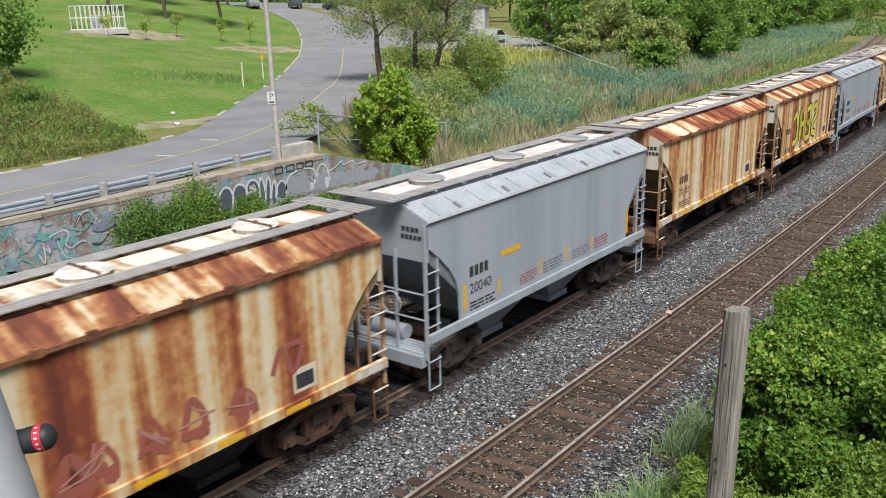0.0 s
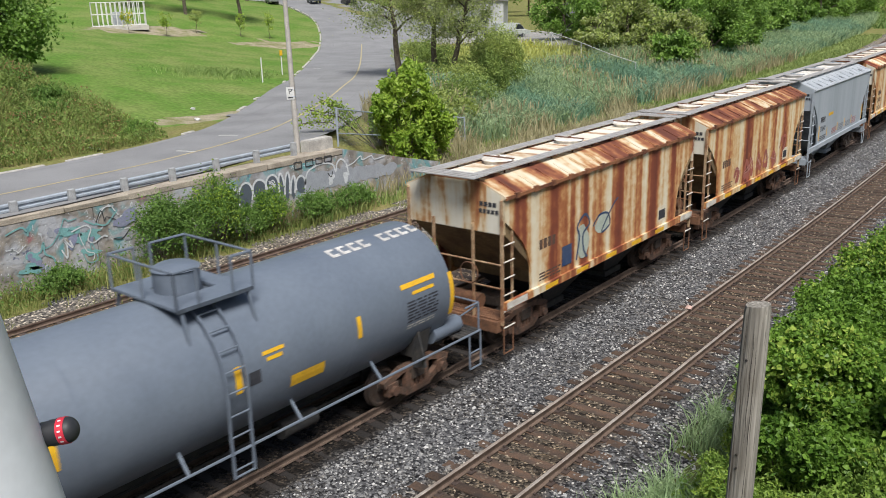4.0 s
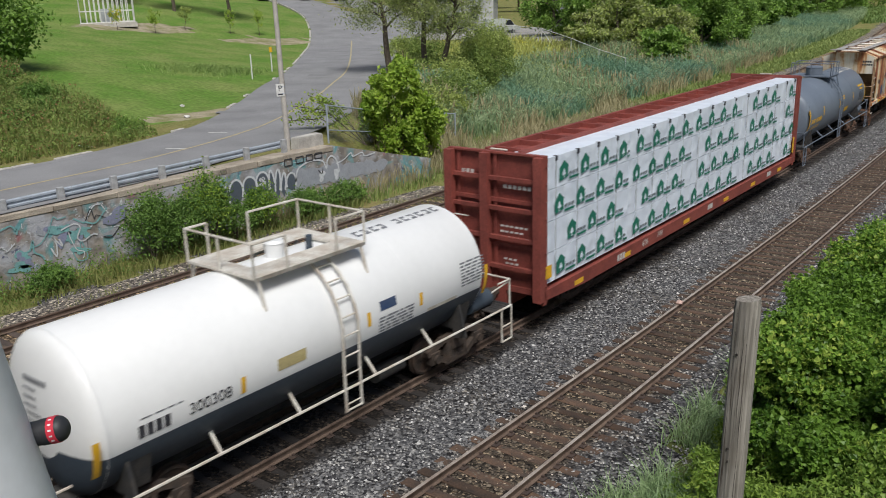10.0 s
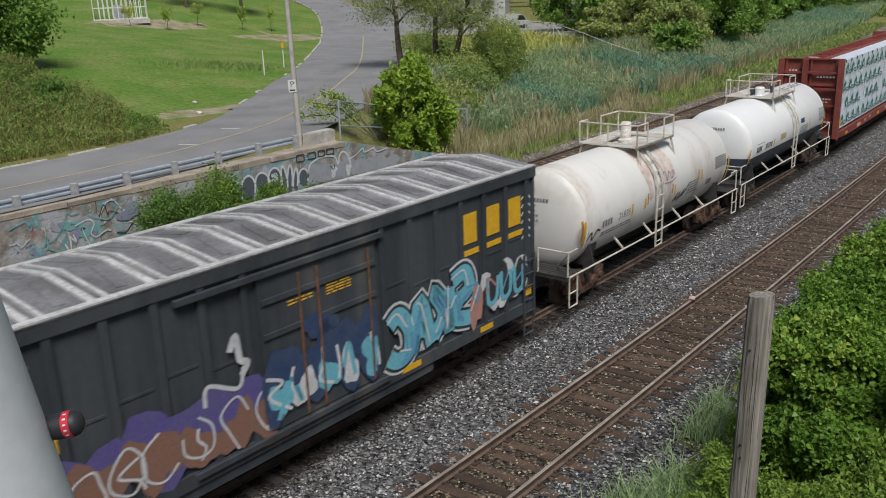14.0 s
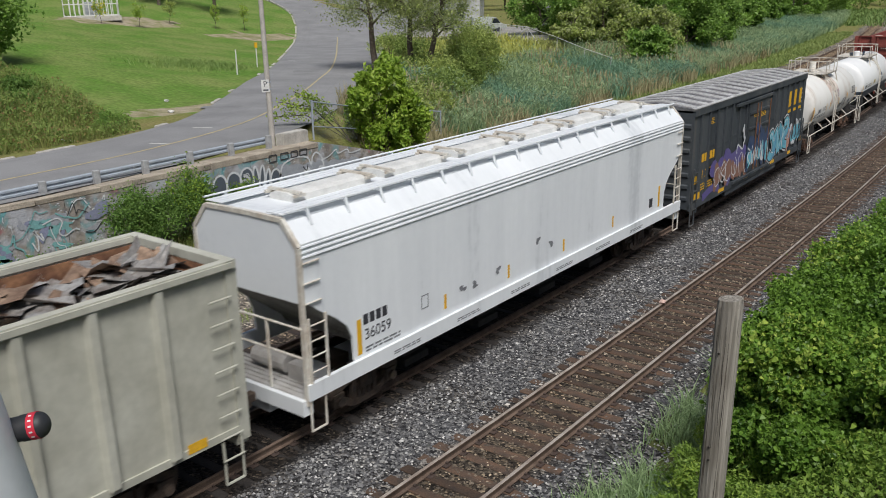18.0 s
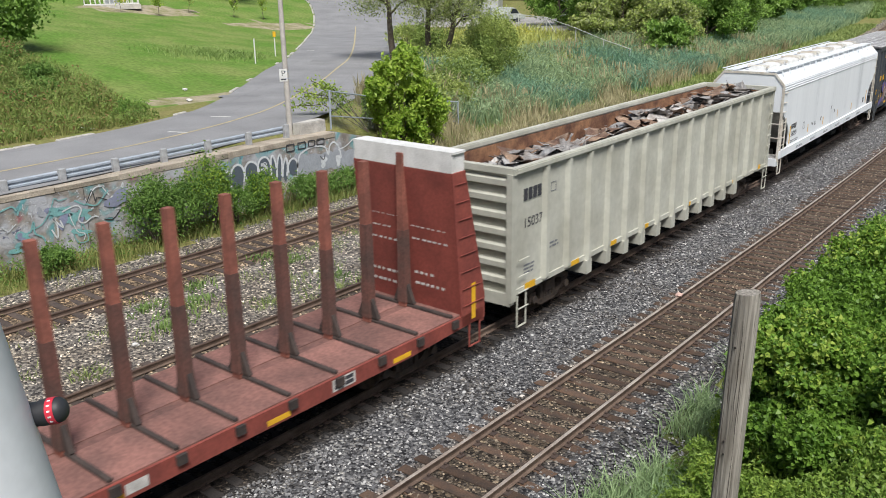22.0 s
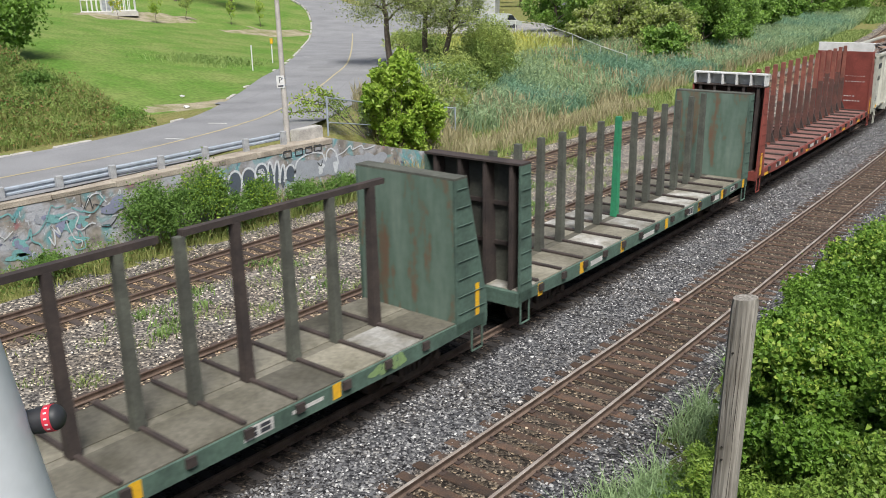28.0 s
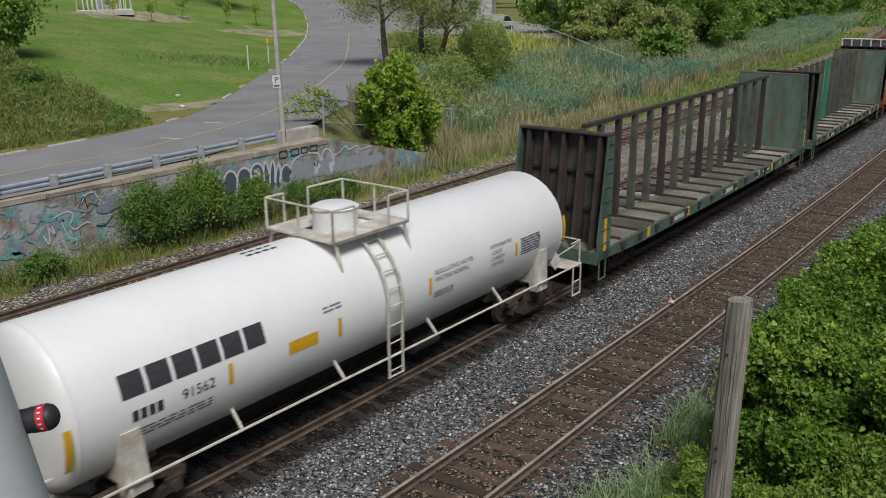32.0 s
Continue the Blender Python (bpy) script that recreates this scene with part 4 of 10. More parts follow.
RUST_ROOF = streaked("rusty roof sheet", [(0.0, (0.12, 0.035, 0.02)), (0.26, (0.30, 0.11, 0.05)), (0.40, (0.55, 0.40, 0.25)), (0.52, (0.74, 0.68, 0.56)), (1.0, (0.80, 0.76, 0.68))], 1.2, 0.6, 0.75, 6.0, 9.0)
RUST_EAVE = material("dark rusted eave", (0.095, 0.034, 0.02), 0.85, second=(0.30, 0.125, 0.055), scale=1.6, grain=16, amount=0.5)
RUST_SLOPE = material("shade-toned dirty tan slope sheet", (0.27, 0.19, 0.09), 0.85, second=(0.13, 0.085, 0.045), scale=1.3, grain=14, amount=0.4)
RUST_FRAME = material("rusty frame", (0.20, 0.095, 0.05), 0.9, second=(0.10, 0.05, 0.03), scale=3, grain=20)
WALK_GREY = material("grey steel grating", (0.46, 0.45, 0.44), 0.7, 0.2, second=(0.36, 0.34, 0.32), scale=3, grain=60, amount=0.4)
HATCH_WHITE = material("off-white hatch", (0.82, 0.80, 0.75), 0.65, second=(0.62, 0.56, 0.48), scale=3, grain=12)
GREY_PAINT = streaked("blue-grey wagon paint", [(0.0, (0.28, 0.315, 0.35)), (0.5, (0.345, 0.385, 0.425)), (1.0, (0.40, 0.435, 0.475))], 1.0, 0.05, 0.55, 6.0, 2.0)
GREY_ROOF = material("pale roof paint", (0.42, 0.45, 0.48), 0.6, second=(0.35, 0.375, 0.405), scale=1.5, grain=20, amount=0.3)
TRUCK = material("brake-dust brown steel", (0.052, 0.042, 0.036), 0.9, second=(0.085, 0.06, 0.045), scale=5, grain=25, amount=0.5)
TRUCK_RUST = material("rust-brown truck casting", (0.16, 0.085, 0.055), 0.9, second=(0.085, 0.055, 0.04), scale=5, grain=25, amount=0.5)
WHEEL = material("dark wheel steel", (0.055, 0.045, 0.04), 0.75, 0.3, second=(0.09, 0.06, 0.045), scale=6, grain=30)
TREAD = material("bright wheel tread", (0.4, 0.38, 0.36), 0.35, 0.9)
DARK_STEEL = material("black underframe", (0.03, 0.031, 0.033), 0.8, second=(0.055, 0.05, 0.045), scale=4, grain=20)
TANK_GREY = material("slate-blue tank paint", (0.16, 0.19, 0.235), 0.4, second=(0.135, 0.162, 0.205), scale=0.7, grain=9, amount=0.12)
TANK_WHITE = material("white tank paint", (0.82, 0.83, 0.83), 0.38, second=(0.78, 0.79, 0.79), scale=0.5, grain=6, amount=0.03)
TANK_CREAM = streaked("stained white tank paint", [(0.0, (0.48, 0.38, 0.32)), (0.3, (0.64, 0.60, 0.55)), (0.5, (0.72, 0.71, 0.68)), (1.0, (0.75, 0.745, 0.72))], 0.8, 0.35, 0.5, 3.0, 4.0)
TANK_SKIRT = material("blue-black tank paint", (0.055, 0.075, 0.10), 0.5, second=(0.04, 0.055, 0.075), scale=1, grain=10, amount=0.2)
OFF_WHITE = material("off-white steel paint", (0.68, 0.66, 0.60), 0.55, second=(0.5, 0.44, 0.37), scale=3, grain=20, amount=0.25)
BOX_NAVY = streaked("weathered navy boxcar paint", [(0.0, (0.032, 0.038, 0.046)), (0.5, (0.055, 0.064, 0.074)), (0.8, (0.075, 0.082, 0.088)), (1.0, (0.11, 0.105, 0.10))], 1.2, 0.08, 0.6, 6.0, 1.0)
BOX_ROOF = material("galvanised boxcar roof", (0.30, 0.30, 0.31), 0.55, 0.3, second=(0.17, 0.165, 0.165), scale=1.2, grain=14, amount=0.4)
BOX_RIB = material("pale roof rib", (0.66, 0.66, 0.66), 0.55, 0.2, second=(0.5, 0.49, 0.48), scale=2, grain=14)
HOPPER_WHITE = streaked("pale grey-white hopper paint", [(0.0, (0.58, 0.61, 0.64)), (0.3, (0.74, 0.77, 0.80)), (1.0, (0.83, 0.86, 0.885))], 0.7, 0.12, 0.5, 5.0, 6.0)
GON_GREY = material("pale grey-green gondola paint", (0.50, 0.50, 0.435), 0.7, second=(0.40, 0.395, 0.335), scale=0.8, grain=5, amount=0.15)
GON_RUST = material("rusted gondola inside", (0.33, 0.17, 0.09), 0.9, second=(0.12, 0.055, 0.035), scale=2, grain=14)
RED_BROWN = material("oxide red paint", (0.27, 0.066, 0.05), 0.65, second=(0.19, 0.047, 0.037), scale=1.5, grain=14, amount=0.3)
RED_DECK = material("worn red deck", (0.25, 0.12, 0.10), 0.85, second=(0.155, 0.08, 0.068), scale=1.2, grain=12, amount=0.45, per_object=0.2)
STAKE_DARK = material("sooty, shade-toned steel", (0.062, 0.046, 0.04), 0.85, second=(0.035, 0.027, 0.025), scale=2, grain=16, amount=0.4)
STAKE_SOOT_SHADE = material("soot over red paint", (0.085, 0.05, 0.042), 0.85, second=(0.14, 0.06, 0.047), scale=1.6, grain=16, amount=0.5)
STAKE_RED = material("rusty red stake", (0.29, 0.10, 0.07), 0.85, second=(0.17, 0.065, 0.048), scale=2, grain=16, amount=0.4)
GREEN_PAINT = material("faded green paint", (0.095, 0.155, 0.12), 0.7, second=(0.06, 0.095, 0.075), scale=1.4, grain=12, amount=0.35)
GREEN_BULK = streaked("rust-stained green sheet", [(0.0, (0.17, 0.085, 0.052)), (0.30, (0.14, 0.115, 0.075)), (0.42, (0.10, 0.155, 0.118)), (1.0, (0.175, 0.235, 0.19))], 1.7, 0.2, 0.75, 6.0, 8.0, True)
GREEN_DECK = material("olive weathered deck", (0.20, 0.185, 0.145), 0.85, second=(0.12, 0.11, 0.08), scale=1.1, grain=9, amount=0.4, per_object=0.5)
DECK_WORN = material("scuffed pale deck", (0.20, 0.185, 0.145), 0.8, second=(0.42, 0.41, 0.38), scale=1.6, grain=9, amount=0.4, per_object=0.2)
STAKE_GREEN = material("dirty olive stake", (0.105, 0.11, 0.088), 0.85, second=(0.065, 0.066, 0.055), scale=2, grain=16, amount=0.4)
STAKE_NEW = material("fresh green stake", (0.03, 0.26, 0.12), 0.6, second=(0.03, 0.20, 0.10))
WRAP = material("white lumber wrap", (0.77, 0.835, 0.92), 0.38, second=(0.69, 0.755, 0.85), scale=2.0, grain=2.2, bump=0.05, amount=0.10)
WRAP_GREEN = material("green print", (0.015, 0.19, 0.125), 0.5, second=(0.02, 0.16, 0.11))
WRAP_INK = material("grey print", (0.20, 0.24, 0.26), 0.6)
STRAP = material("clear strap", (0.50, 0.53, 0.56), 0.5)
SCRAP = material("grey scrap sheet", (0.40, 0.395, 0.385), 0.55, 0.3, second=(0.20, 0.17, 0.15), scale=2, grain=14, amount=0.5)
SCRAP_RUST = material("rusty scrap", (0.34, 0.24, 0.17), 0.85, 0.1, second=(0.12, 0.07, 0.05), scale=2, grain=14, amount=0.5)
PRINT_GREY = material("faded stencil", (0.22, 0.23, 0.25), 0.7)
PRINT_WHITE = material("white stencil", (0.62, 0.6, 0.57), 0.7)
PRINT_RED = material("red stencil", (0.42, 0.15, 0.13), 0.7)


# one wheelset, side frame, bolster and coupler, shared by all wagons
def lathe(bm, prof, seg=24):
    """A profile (x, radius) turned about the x axis."""
    rings_ = []
    for x, r in prof:
        rings_.append(ring(bm, [(x, r * math.cos(2 * math.pi * i / seg), r * math.sin(2 * math.pi * i / seg)) for i in range(seg)]))
    for a, b in zip(rings_, rings_[1:]):
        bridge(bm, a, b)
    bm.faces.new(rings_[0][::-1])
    bm.faces.new(rings_[-1])


def make_wheelset():
    bm = bmesh.new()
    for s in (-1, 1):
        lathe(bm, [(s * x, r) for x, r in ((0.68, 0.20), (0.685, 0.36), (0.675, 0.445), (0.68, 0.485), (0.705, 0.485), (0.715, 0.455), (0.80, 0.447), (0.81, 0.39), (0.77, 0.36), (0.76, 0.16), (0.80, 0.14), (0.80, 0.10))])
    rod(bm, (-1.1, 0, 0), (1.1, 0, 0), 0.075, 10)
    # a chalk mark and web holes let the turning be seen
    for s in (-1, 1):
        for k in range(3):
            a = 2.1 * k
            box(bm, s * 0.775, s * 0.79, 0.22 * math.cos(a) - 0.05, 0.22 * math.cos(a) + 0.05, 0.22 * math.sin(a) - 0.05, 0.22 * math.sin(a) + 0.05)
    return mesh_of("wheelset", bm, WHEEL, True)


def make_side_frame():
    bm = bmesh.new()
    w = 0.14

    def bar(y0, z0, y1, z1, h):
        beam(bm, (0, y0, z0), (0, y1, z1), w, h)
    bar(-1.12, 0.62, -0.55, 0.80, 0.16)
    bar(-0.6, 0.81, 0.6, 0.81, 0.16)
    bar(0.55, 0.80, 1.12, 0.62, 0.16)
    bar(-0.95, 0.55, -0.38, 0.22, 0.15)
    bar(0.95, 0.55, 0.38, 0.22, 0.15)
    bar(-0.42, 0.21, 0.42, 0.21, 0.14)
    for s in (-1, 1):
        box(bm, -w / 2, w / 2, s * 0.33 - 0.06, s * 0.33 + 0.06, 0.2, 0.8)
        box(bm, -w / 2 - 0.01, w / 2 + 0.04, s * 0.86 - 0.16, s * 0.86 + 0.16, 0.33, 0.63)
        rod(bm, (0.05, s * 0.86, 0.457), (0.19, s * 0.86, 0.457), 0.11, 12)
    for y in (-0.16, 0.0, 0.16):
        rod(bm, (0, y, 0.27), (0, y, 0.62), 0.07, 8)
    return mesh_of("side_frame", bm, TRUCK)


def make_bolster():
    bm = bmesh.new()
    box(bm, -1.15, 1.15, -0.2, 0.2, 0.5, 0.78)
    box(bm, -0.35, 0.35, -0.3, 0.3, 0.78, 1.02)
    box(bm, -0.95, 0.95, -0.42, -0.32, 0.35, 0.5)
    box(bm, -0.95, 0.95, 0.32, 0.42, 0.35, 0.5)
    return mesh_of("bolster", bm, TRUCK)


def make_coupler():
    bm = bmesh.new()
    box(bm, -0.09, 0.09, -0.65, 0.0, 0.76, 0.96)
    box(bm, -0.16, 0.14, 0.0, 0.22, 0.70, 1.0)
    box(bm, 0.02, 0.17, 0.2, 0.36, 0.70, 1.0)
    bmesh.ops.bevel(bm, geom=bm.edges[:], offset=0.02, segments=1, affect="EDGES")
    bent(bm, [(0.32, -0.1, 0.85), (0.34, 0.1, 0.6), (0.32, 0.28, 0.42), (0.2, 0.4, 0.45)], 0.03)
    return mesh_of("coupler", bm, TRUCK)


WHEELSET_MESH, FRAME_MESH, BOLSTER_MESH, COUPLER_MESH = make_wheelset(), make_side_frame(), make_bolster(), make_coupler()
FRAME_RUSTY = FRAME_MESH.copy()
FRAME_RUSTY.materials[0] = TRUCK_RUST
WHEELS, WAGONS = [], []


def wagon(name, label, category, centre, trucks, ends, frame=None, group=""):
    """An empty wagon on two trucks, its couplers reaching to the ends."""
    car = thing(name, label, category, group)
    for y in (-trucks, trucks):
        for dy in (-0.86, 0.86):
            w = part("wheelset", WHEELSET_MESH, None, car, at=pose(0, y + dy, 0.455))
            WHEELS.append((w, y + dy))
        for s in (-1, 1):
            part("side_frame", frame or FRAME_MESH, None, car, at=pose(s * 1.03, y, 0, 0, 0, 0 if s > 0 else 180))
        part("truck_bolster", BOLSTER_MESH, None, car, at=pose(0, y, 0))
    for s in (-1, 1):
        part("coupler", COUPLER_MESH, None, car, at=pose(0, s * (ends - 0.1), 0, 0, 0, 0 if s > 0 else 180))
    WAGONS.append((car, centre))
    return car


def ladder(x, y0, y1, z0, z1, rungs, r=0.018, out=0.0):
    """Two stiles and their rungs in the plane x."""
    bm = bmesh.new()
    for y in (y0, y1):
        beam(bm, (x, y, z0), (x, y, z1), 0.045, 0.045)
    for k in range(rungs):
        z = z0 + (z1 - z0) * (k + 0.5) / rungs
        rod(bm, (x + out, y0, z), (x + out, y1, z), r, 6)
    return bm


def flat(parent, name, x, rects, mat, label="", thick=0.004):
    """Painted or stuck rectangles (y0, y1, z0, z1) on the side at x."""
    s = 1 if x > 0 else -1
    ones = [rects] if name == "stencil" else [[r] for r in rects]
    for group in ones:
        bm = bmesh.new()
        for y0, y1, z0, z1 in group:
            box(bm, min(x, x + s * thick), max(x, x + s * thick), y0, y1, z0, z1)
        ob = part(name, bm, mat, parent, label)
        if len(group) > 2:
            tagged(ob, label, kind="stuff")
    return ob


def blocks(parent, x, y, z, size, count, mat, thick=0.005, label="", gap=0.78):
    """Lettering left as plain blocks, one for each character."""
    for k in range(count):
        a = y + k * size * gap
        flat(parent, "block", x, [(a, a + size * gap * 0.74, z, z + size)], mat, label, thick)


def number(parent, x, y, z, size, digits, mat, label="dark wagon number"):
    """Readable figures on the side at x, from y on, z at their middle."""
    me = text_mesh(digits, size * 1.35, mat)
    w = max(v.co.x for v in me.vertices)
    part("lettering", me, None, parent, label, at=pose(x + 0.003, y + w, z + size / 2, 90, 0, 90))


def small_print(parent, x, y0, y1, z0, z1, rows, mat, name="stencil", seed=0):
    """Lines of print too small to read."""
    rnd = random.Random(seed)
    h = (z1 - z0) / rows
    rects = []
    for k in range(rows):
        a = y0
        while a < y1 - 0.05:
            b = min(y1, a + rnd.uniform(0.08, 0.3))
            rects.append((a, b, z0 + k * h, z0 + k * h + h * 0.5))
            a = b + 0.05
    return flat(parent, name, x, rects, mat)


SIDE = [(-5.55, 4.40), (-5.55, 3.87), (-5.1, 3.52), (-4.72, 3.15), (-4.48, 2.8), (-4.36, 2.4), (-4.32, 1.74), (4.32, 1.74), (4.36, 2.4), (4.48, 2.8), (4.72, 3.15), (5.1, 3.52), (5.55, 3.87), (5.55, 4.40)]


def short_hopper(name, label, centre, paint_mat, roof_mat, rusty, group, digits=""):
    """A two-bay covered hopper: sides with curved lower corners, slope sheets, round hatches between two roof walks."""
    car = wagon(name, label, "hopper wagon", centre, 3.95, 5.95, FRAME_RUSTY if rusty else None, group)
    frame = RUST_FRAME if rusty else GREY_PAINT
    trim = RUST_POST if rusty else GREY_PAINT
    top_mat = RUSTY_TOP[RUSTY.index(paint_mat)] if rusty else GREY_ROOF
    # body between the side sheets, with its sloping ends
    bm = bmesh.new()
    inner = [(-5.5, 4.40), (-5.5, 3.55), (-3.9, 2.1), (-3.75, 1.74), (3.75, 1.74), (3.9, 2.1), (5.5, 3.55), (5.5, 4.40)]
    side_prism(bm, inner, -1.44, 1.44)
    # darker than the sides: the shade under the end wall is in the colour
    part("slope_sheet", bm, RUST_SLOPE if rusty else material("shaded grey paint", (0.21, 0.235, 0.26), 0.7), car, "dirty sloping end sheets, toned dark for shade")
    for s in (-1, 1):
        bm = bmesh.new()
        side_prism(bm, SIDE, s * 1.445, s * 1.50)
        part("side_sheet", bm, paint_mat, car)
        # end wall above the slope
        bm = bmesh.new()
        y = s * 5.505
        outline = [(-1.5, 3.5), (1.5, 3.5), (1.5, 4.42), (0.8, 4.72), (-0.8, 4.72), (-1.5, 4.42)]
        prism(bm, outline, y - 0.03, y + 0.03)
        part("end_wall", bm, paint_mat if not rusty else RUST_END, car, "cream end wall with rust runs" if rusty else "")
    # roof, its eaves lipped
    bm = bmesh.new()
    prism(bm, [(-1.53, 4.36), (-1.56, 4.40), (-1.53, 4.45), (-0.85, 4.74), (0, 4.78), (0.85, 4.74), (1.53, 4.45), (1.56, 4.40), (1.53, 4.36), (1.0, 4.36), (-1.0, 4.36)], -5.53, 5.53)
    part("roof", bm, top_mat if rusty else GREY_ROOF, car)
    if rusty:
        for s in (-1, 1):
            bm = bmesh.new()
            box(bm, s * 1.55 - 0.03, s * 1.55 + 0.03, -5.5, 5.5, 4.35, 4.43)
            lip = part("eave_strip", bm, RUST_EAVE, car, "dark rusted eave strip")
            for k in range(-6, 7):
                bm = bmesh.new()
                box(bm, s * 1.56 - 0.035, s * 1.56 + 0.035, k * 0.84 - 0.09, k * 0.84 + 0.09, 4.33, 4.47)
                part("eave_clip", bm, RUST_EAVE, lip)
    for k in range(-6, 7):
        for s in (-1, 1):
            bm = bmesh.new()
            beam(bm, (s * 1.5, k * 0.84, 4.475), (s * 1.0, k * 0.84, 4.69), 0.03, 0.03)
            part("roof_rib", bm, top_mat if rusty else GREY_ROOF, car)
    # trough between the walks
    bm = bmesh.new()
    box(bm, -0.5, 0.5, -5.2, 5.2, 4.77, 4.80)
    part("roof_trough", bm, roof_mat, car, "pale sheet between the roof walks")
    for s in (-1, 1):
        bm = bmesh.new()
        for k in range(3):
            box(bm, s * 0.56 + k * s * 0.13 - 0.055, s * 0.56 + k * s * 0.13 + 0.055, -5.95, 5.95, 4.86, 4.885)
        part("roof_walk", bm, WALK_GREY, car, "grey grating roof walk")
        bm = bmesh.new()
        for k in range(-5, 6):
            beam(bm, (s * 0.5, k * 1.1, 4.845), (s * 0.92, k * 1.1, 4.845), 0.05, 0.03)
            beam(bm, (s * 0.75, k * 1.1, 4.72), (s * 0.75, k * 1.1, 4.86), 0.04, 0.04)
        part("walk_bracket", bm, frame, car)
        bm = bmesh.new()
        for k in range(4):
            box(bm, -1.0, 1.0, s * 5.95 - 0.02 - s * 0.15 * k - 0.055, s * 5.95 - 0.02 - s * 0.15 * k + 0.055, 4.89, 4.912)
        part("end_walk", bm, WALK_GREY, car)
    for y in (-3.6, 0.0, 3.6):
        bm = bmesh.new()
        rod(bm, (0, y, 4.79), (0, y, 4.90), 0.40, 20)
        rod(bm, (0, y, 4.90), (0, y, 4.93), 0.46, 20, 0.42)
        h = part("hatch", bm, HATCH_WHITE if rusty else WALK_GREY, car, "round roof hatch", True)
        bm = bmesh.new()
        beam(bm, (-0.48, y, 4.945), (0.48, y, 4.945), 0.05, 0.03)
        rod(bm, (0, y, 4.93), (0, y, 4.98), 0.05, 8)
        part("hatch_bar", bm, frame, h)
    # sill with its reflectors
    for s in (-1, 1):
        bm = bmesh.new()
        box(bm, s * 1.52 - 0.05, s * 1.52 + 0.05, -5.55, 5.55, 1.60, 1.80)
        part("side_sill", bm, paint_mat if rusty else GREY_PAINT, car)
    x = 1.572
    if rusty:
        flat(car, "reflector", x, [(a, a + 0.62, 1.63, 1.75) for a in (-3.75, -2.15, -0.5, 1.1, 2.7)], YELLOW, "yellow reflective strip")
        flat(car, "sill_patch", x, [(-5.5, -4.6, 1.62, 1.79), (4.6, 5.5, 1.62, 1.79)], OFF_WHITE, "white sill end")
    else:
        flat(car, "reflector", 1.502, [(-4.2, -4.08, 1.95, 2.62), (-2.75, -2.66, 2.0, 2.4), (-0.8, -0.71, 2.0, 2.4), (0.64, 0.73, 2.0, 2.4), (2.05, 2.14, 2.0, 2.4), (4.3, 4.42, 1.95, 2.7)], YELLOW, "yellow reflective strip")
    # hoppers under the floor
    for y in (-1.75, 1.75):
        bm = bmesh.new()
        loft(bm, [[(-1.25, y - 1.75, 1.74), (1.25, y - 1.75, 1.74), (1.25, y + 1.75, 1.74), (-1.25, y + 1.75, 1.74)], [(-0.55, y - 0.45, 0.6), (0.55, y - 0.45, 0.6), (0.55, y + 0.45, 0.6), (-0.55, y + 0.45, 0.6)]])
        box(bm, -0.62, 0.62, y - 0.5, y + 0.5, 0.42, 0.58)
        part("discharge_hopper", bm, DARK_STEEL if rusty else GREY_PAINT, car)
    for s in (-1, 1):
        e = s * 5.55
        bm = bmesh.new()
        box(bm, -1.4, 1.4, e - 0.15, e + 0.15, 1.02, 1.3)
        box(bm, -0.32, 0.32, s * 4.0 if s < 0 else 3.2, s * 5.6 if s > 0 else -3.2, 0.85, 1.2)
        part("end_sill", bm, frame, car)
        bm = bmesh.new()
        for k in range(5):
            box(bm, -1.35, 1.35, e - s * 0.12 * k - 0.05, e - s * 0.12 * k + 0.05, 1.31, 1.335)
        part("end_platform", bm, frame, car)
        # posts, grab irons, ladders, brake wheel
        for xs in (-1, 1):
            bm = bmesh.new()
            beam(bm, (xs * 1.46, e, 1.2), (xs * 1.46, e, 4.35), 0.07, 0.07)
            beam(bm, (xs * 1.46, e - s * 0.42, 1.75), (xs * 1.46, e - s * 0.42, 3.55), 0.05, 0.05)
            part("corner_post", bm, trim, car)
            bm = bmesh.new()
            for k in range(6):
                z = 1.15 + 0.42 * k
                rod(bm, (xs * 1.53, e + s * 0.02, z), (xs * 1.53, e - s * 0.42, z), 0.02, 6)
            loose_parts("ladder_bar", bm, OFF_WHITE if rusty else GREY_PAINT, car)
            bm = bmesh.new()
            bent(bm, [(xs * 1.5, e, 1.2), (xs * 1.5, e, 0.45), (xs * 1.5, e - s * 0.4, 0.45), (xs * 1.5, e - s * 0.4, 1.2)], 0.02)
            part("sill_step", bm, frame, car)
        bm = bmesh.new()
        for z in (2.15, 2.75):
            rod(bm, (-1.46, e + s * 0.03, z), (1.46, e + s * 0.03, z), 0.022, 6)
        for xx in (-0.62, 0.62):
            beam(bm, (xx, e + s * 0.04, 1.3), (xx, e + s * 0.04, 3.7), 0.06, 0.06)
        loose_parts("end_rail", bm, trim, car)
        bm = bmesh.new()
        rod(bm, (-0.55, e - s * 0.5, 1.5), (0.45, e - s * 0.5, 1.5), 0.19, 12)
        part("brake_cylinder", bm, frame, car, smooth=True)
    bm = bmesh.new()
    turn = [2 * math.pi * k / 16 for k in range(17)]
    loft(bm, [[(0.55 + (0.27 + 0.018 * math.cos(q)) * math.cos(a), -5.68 + 0.018 * math.sin(q), 2.45 + (0.27 + 0.018 * math.cos(q)) * math.sin(a)) for q in (0, 1.57, 3.14, 4.71)] for a in turn], False)
    part("brake_wheel", bm, frame, car)
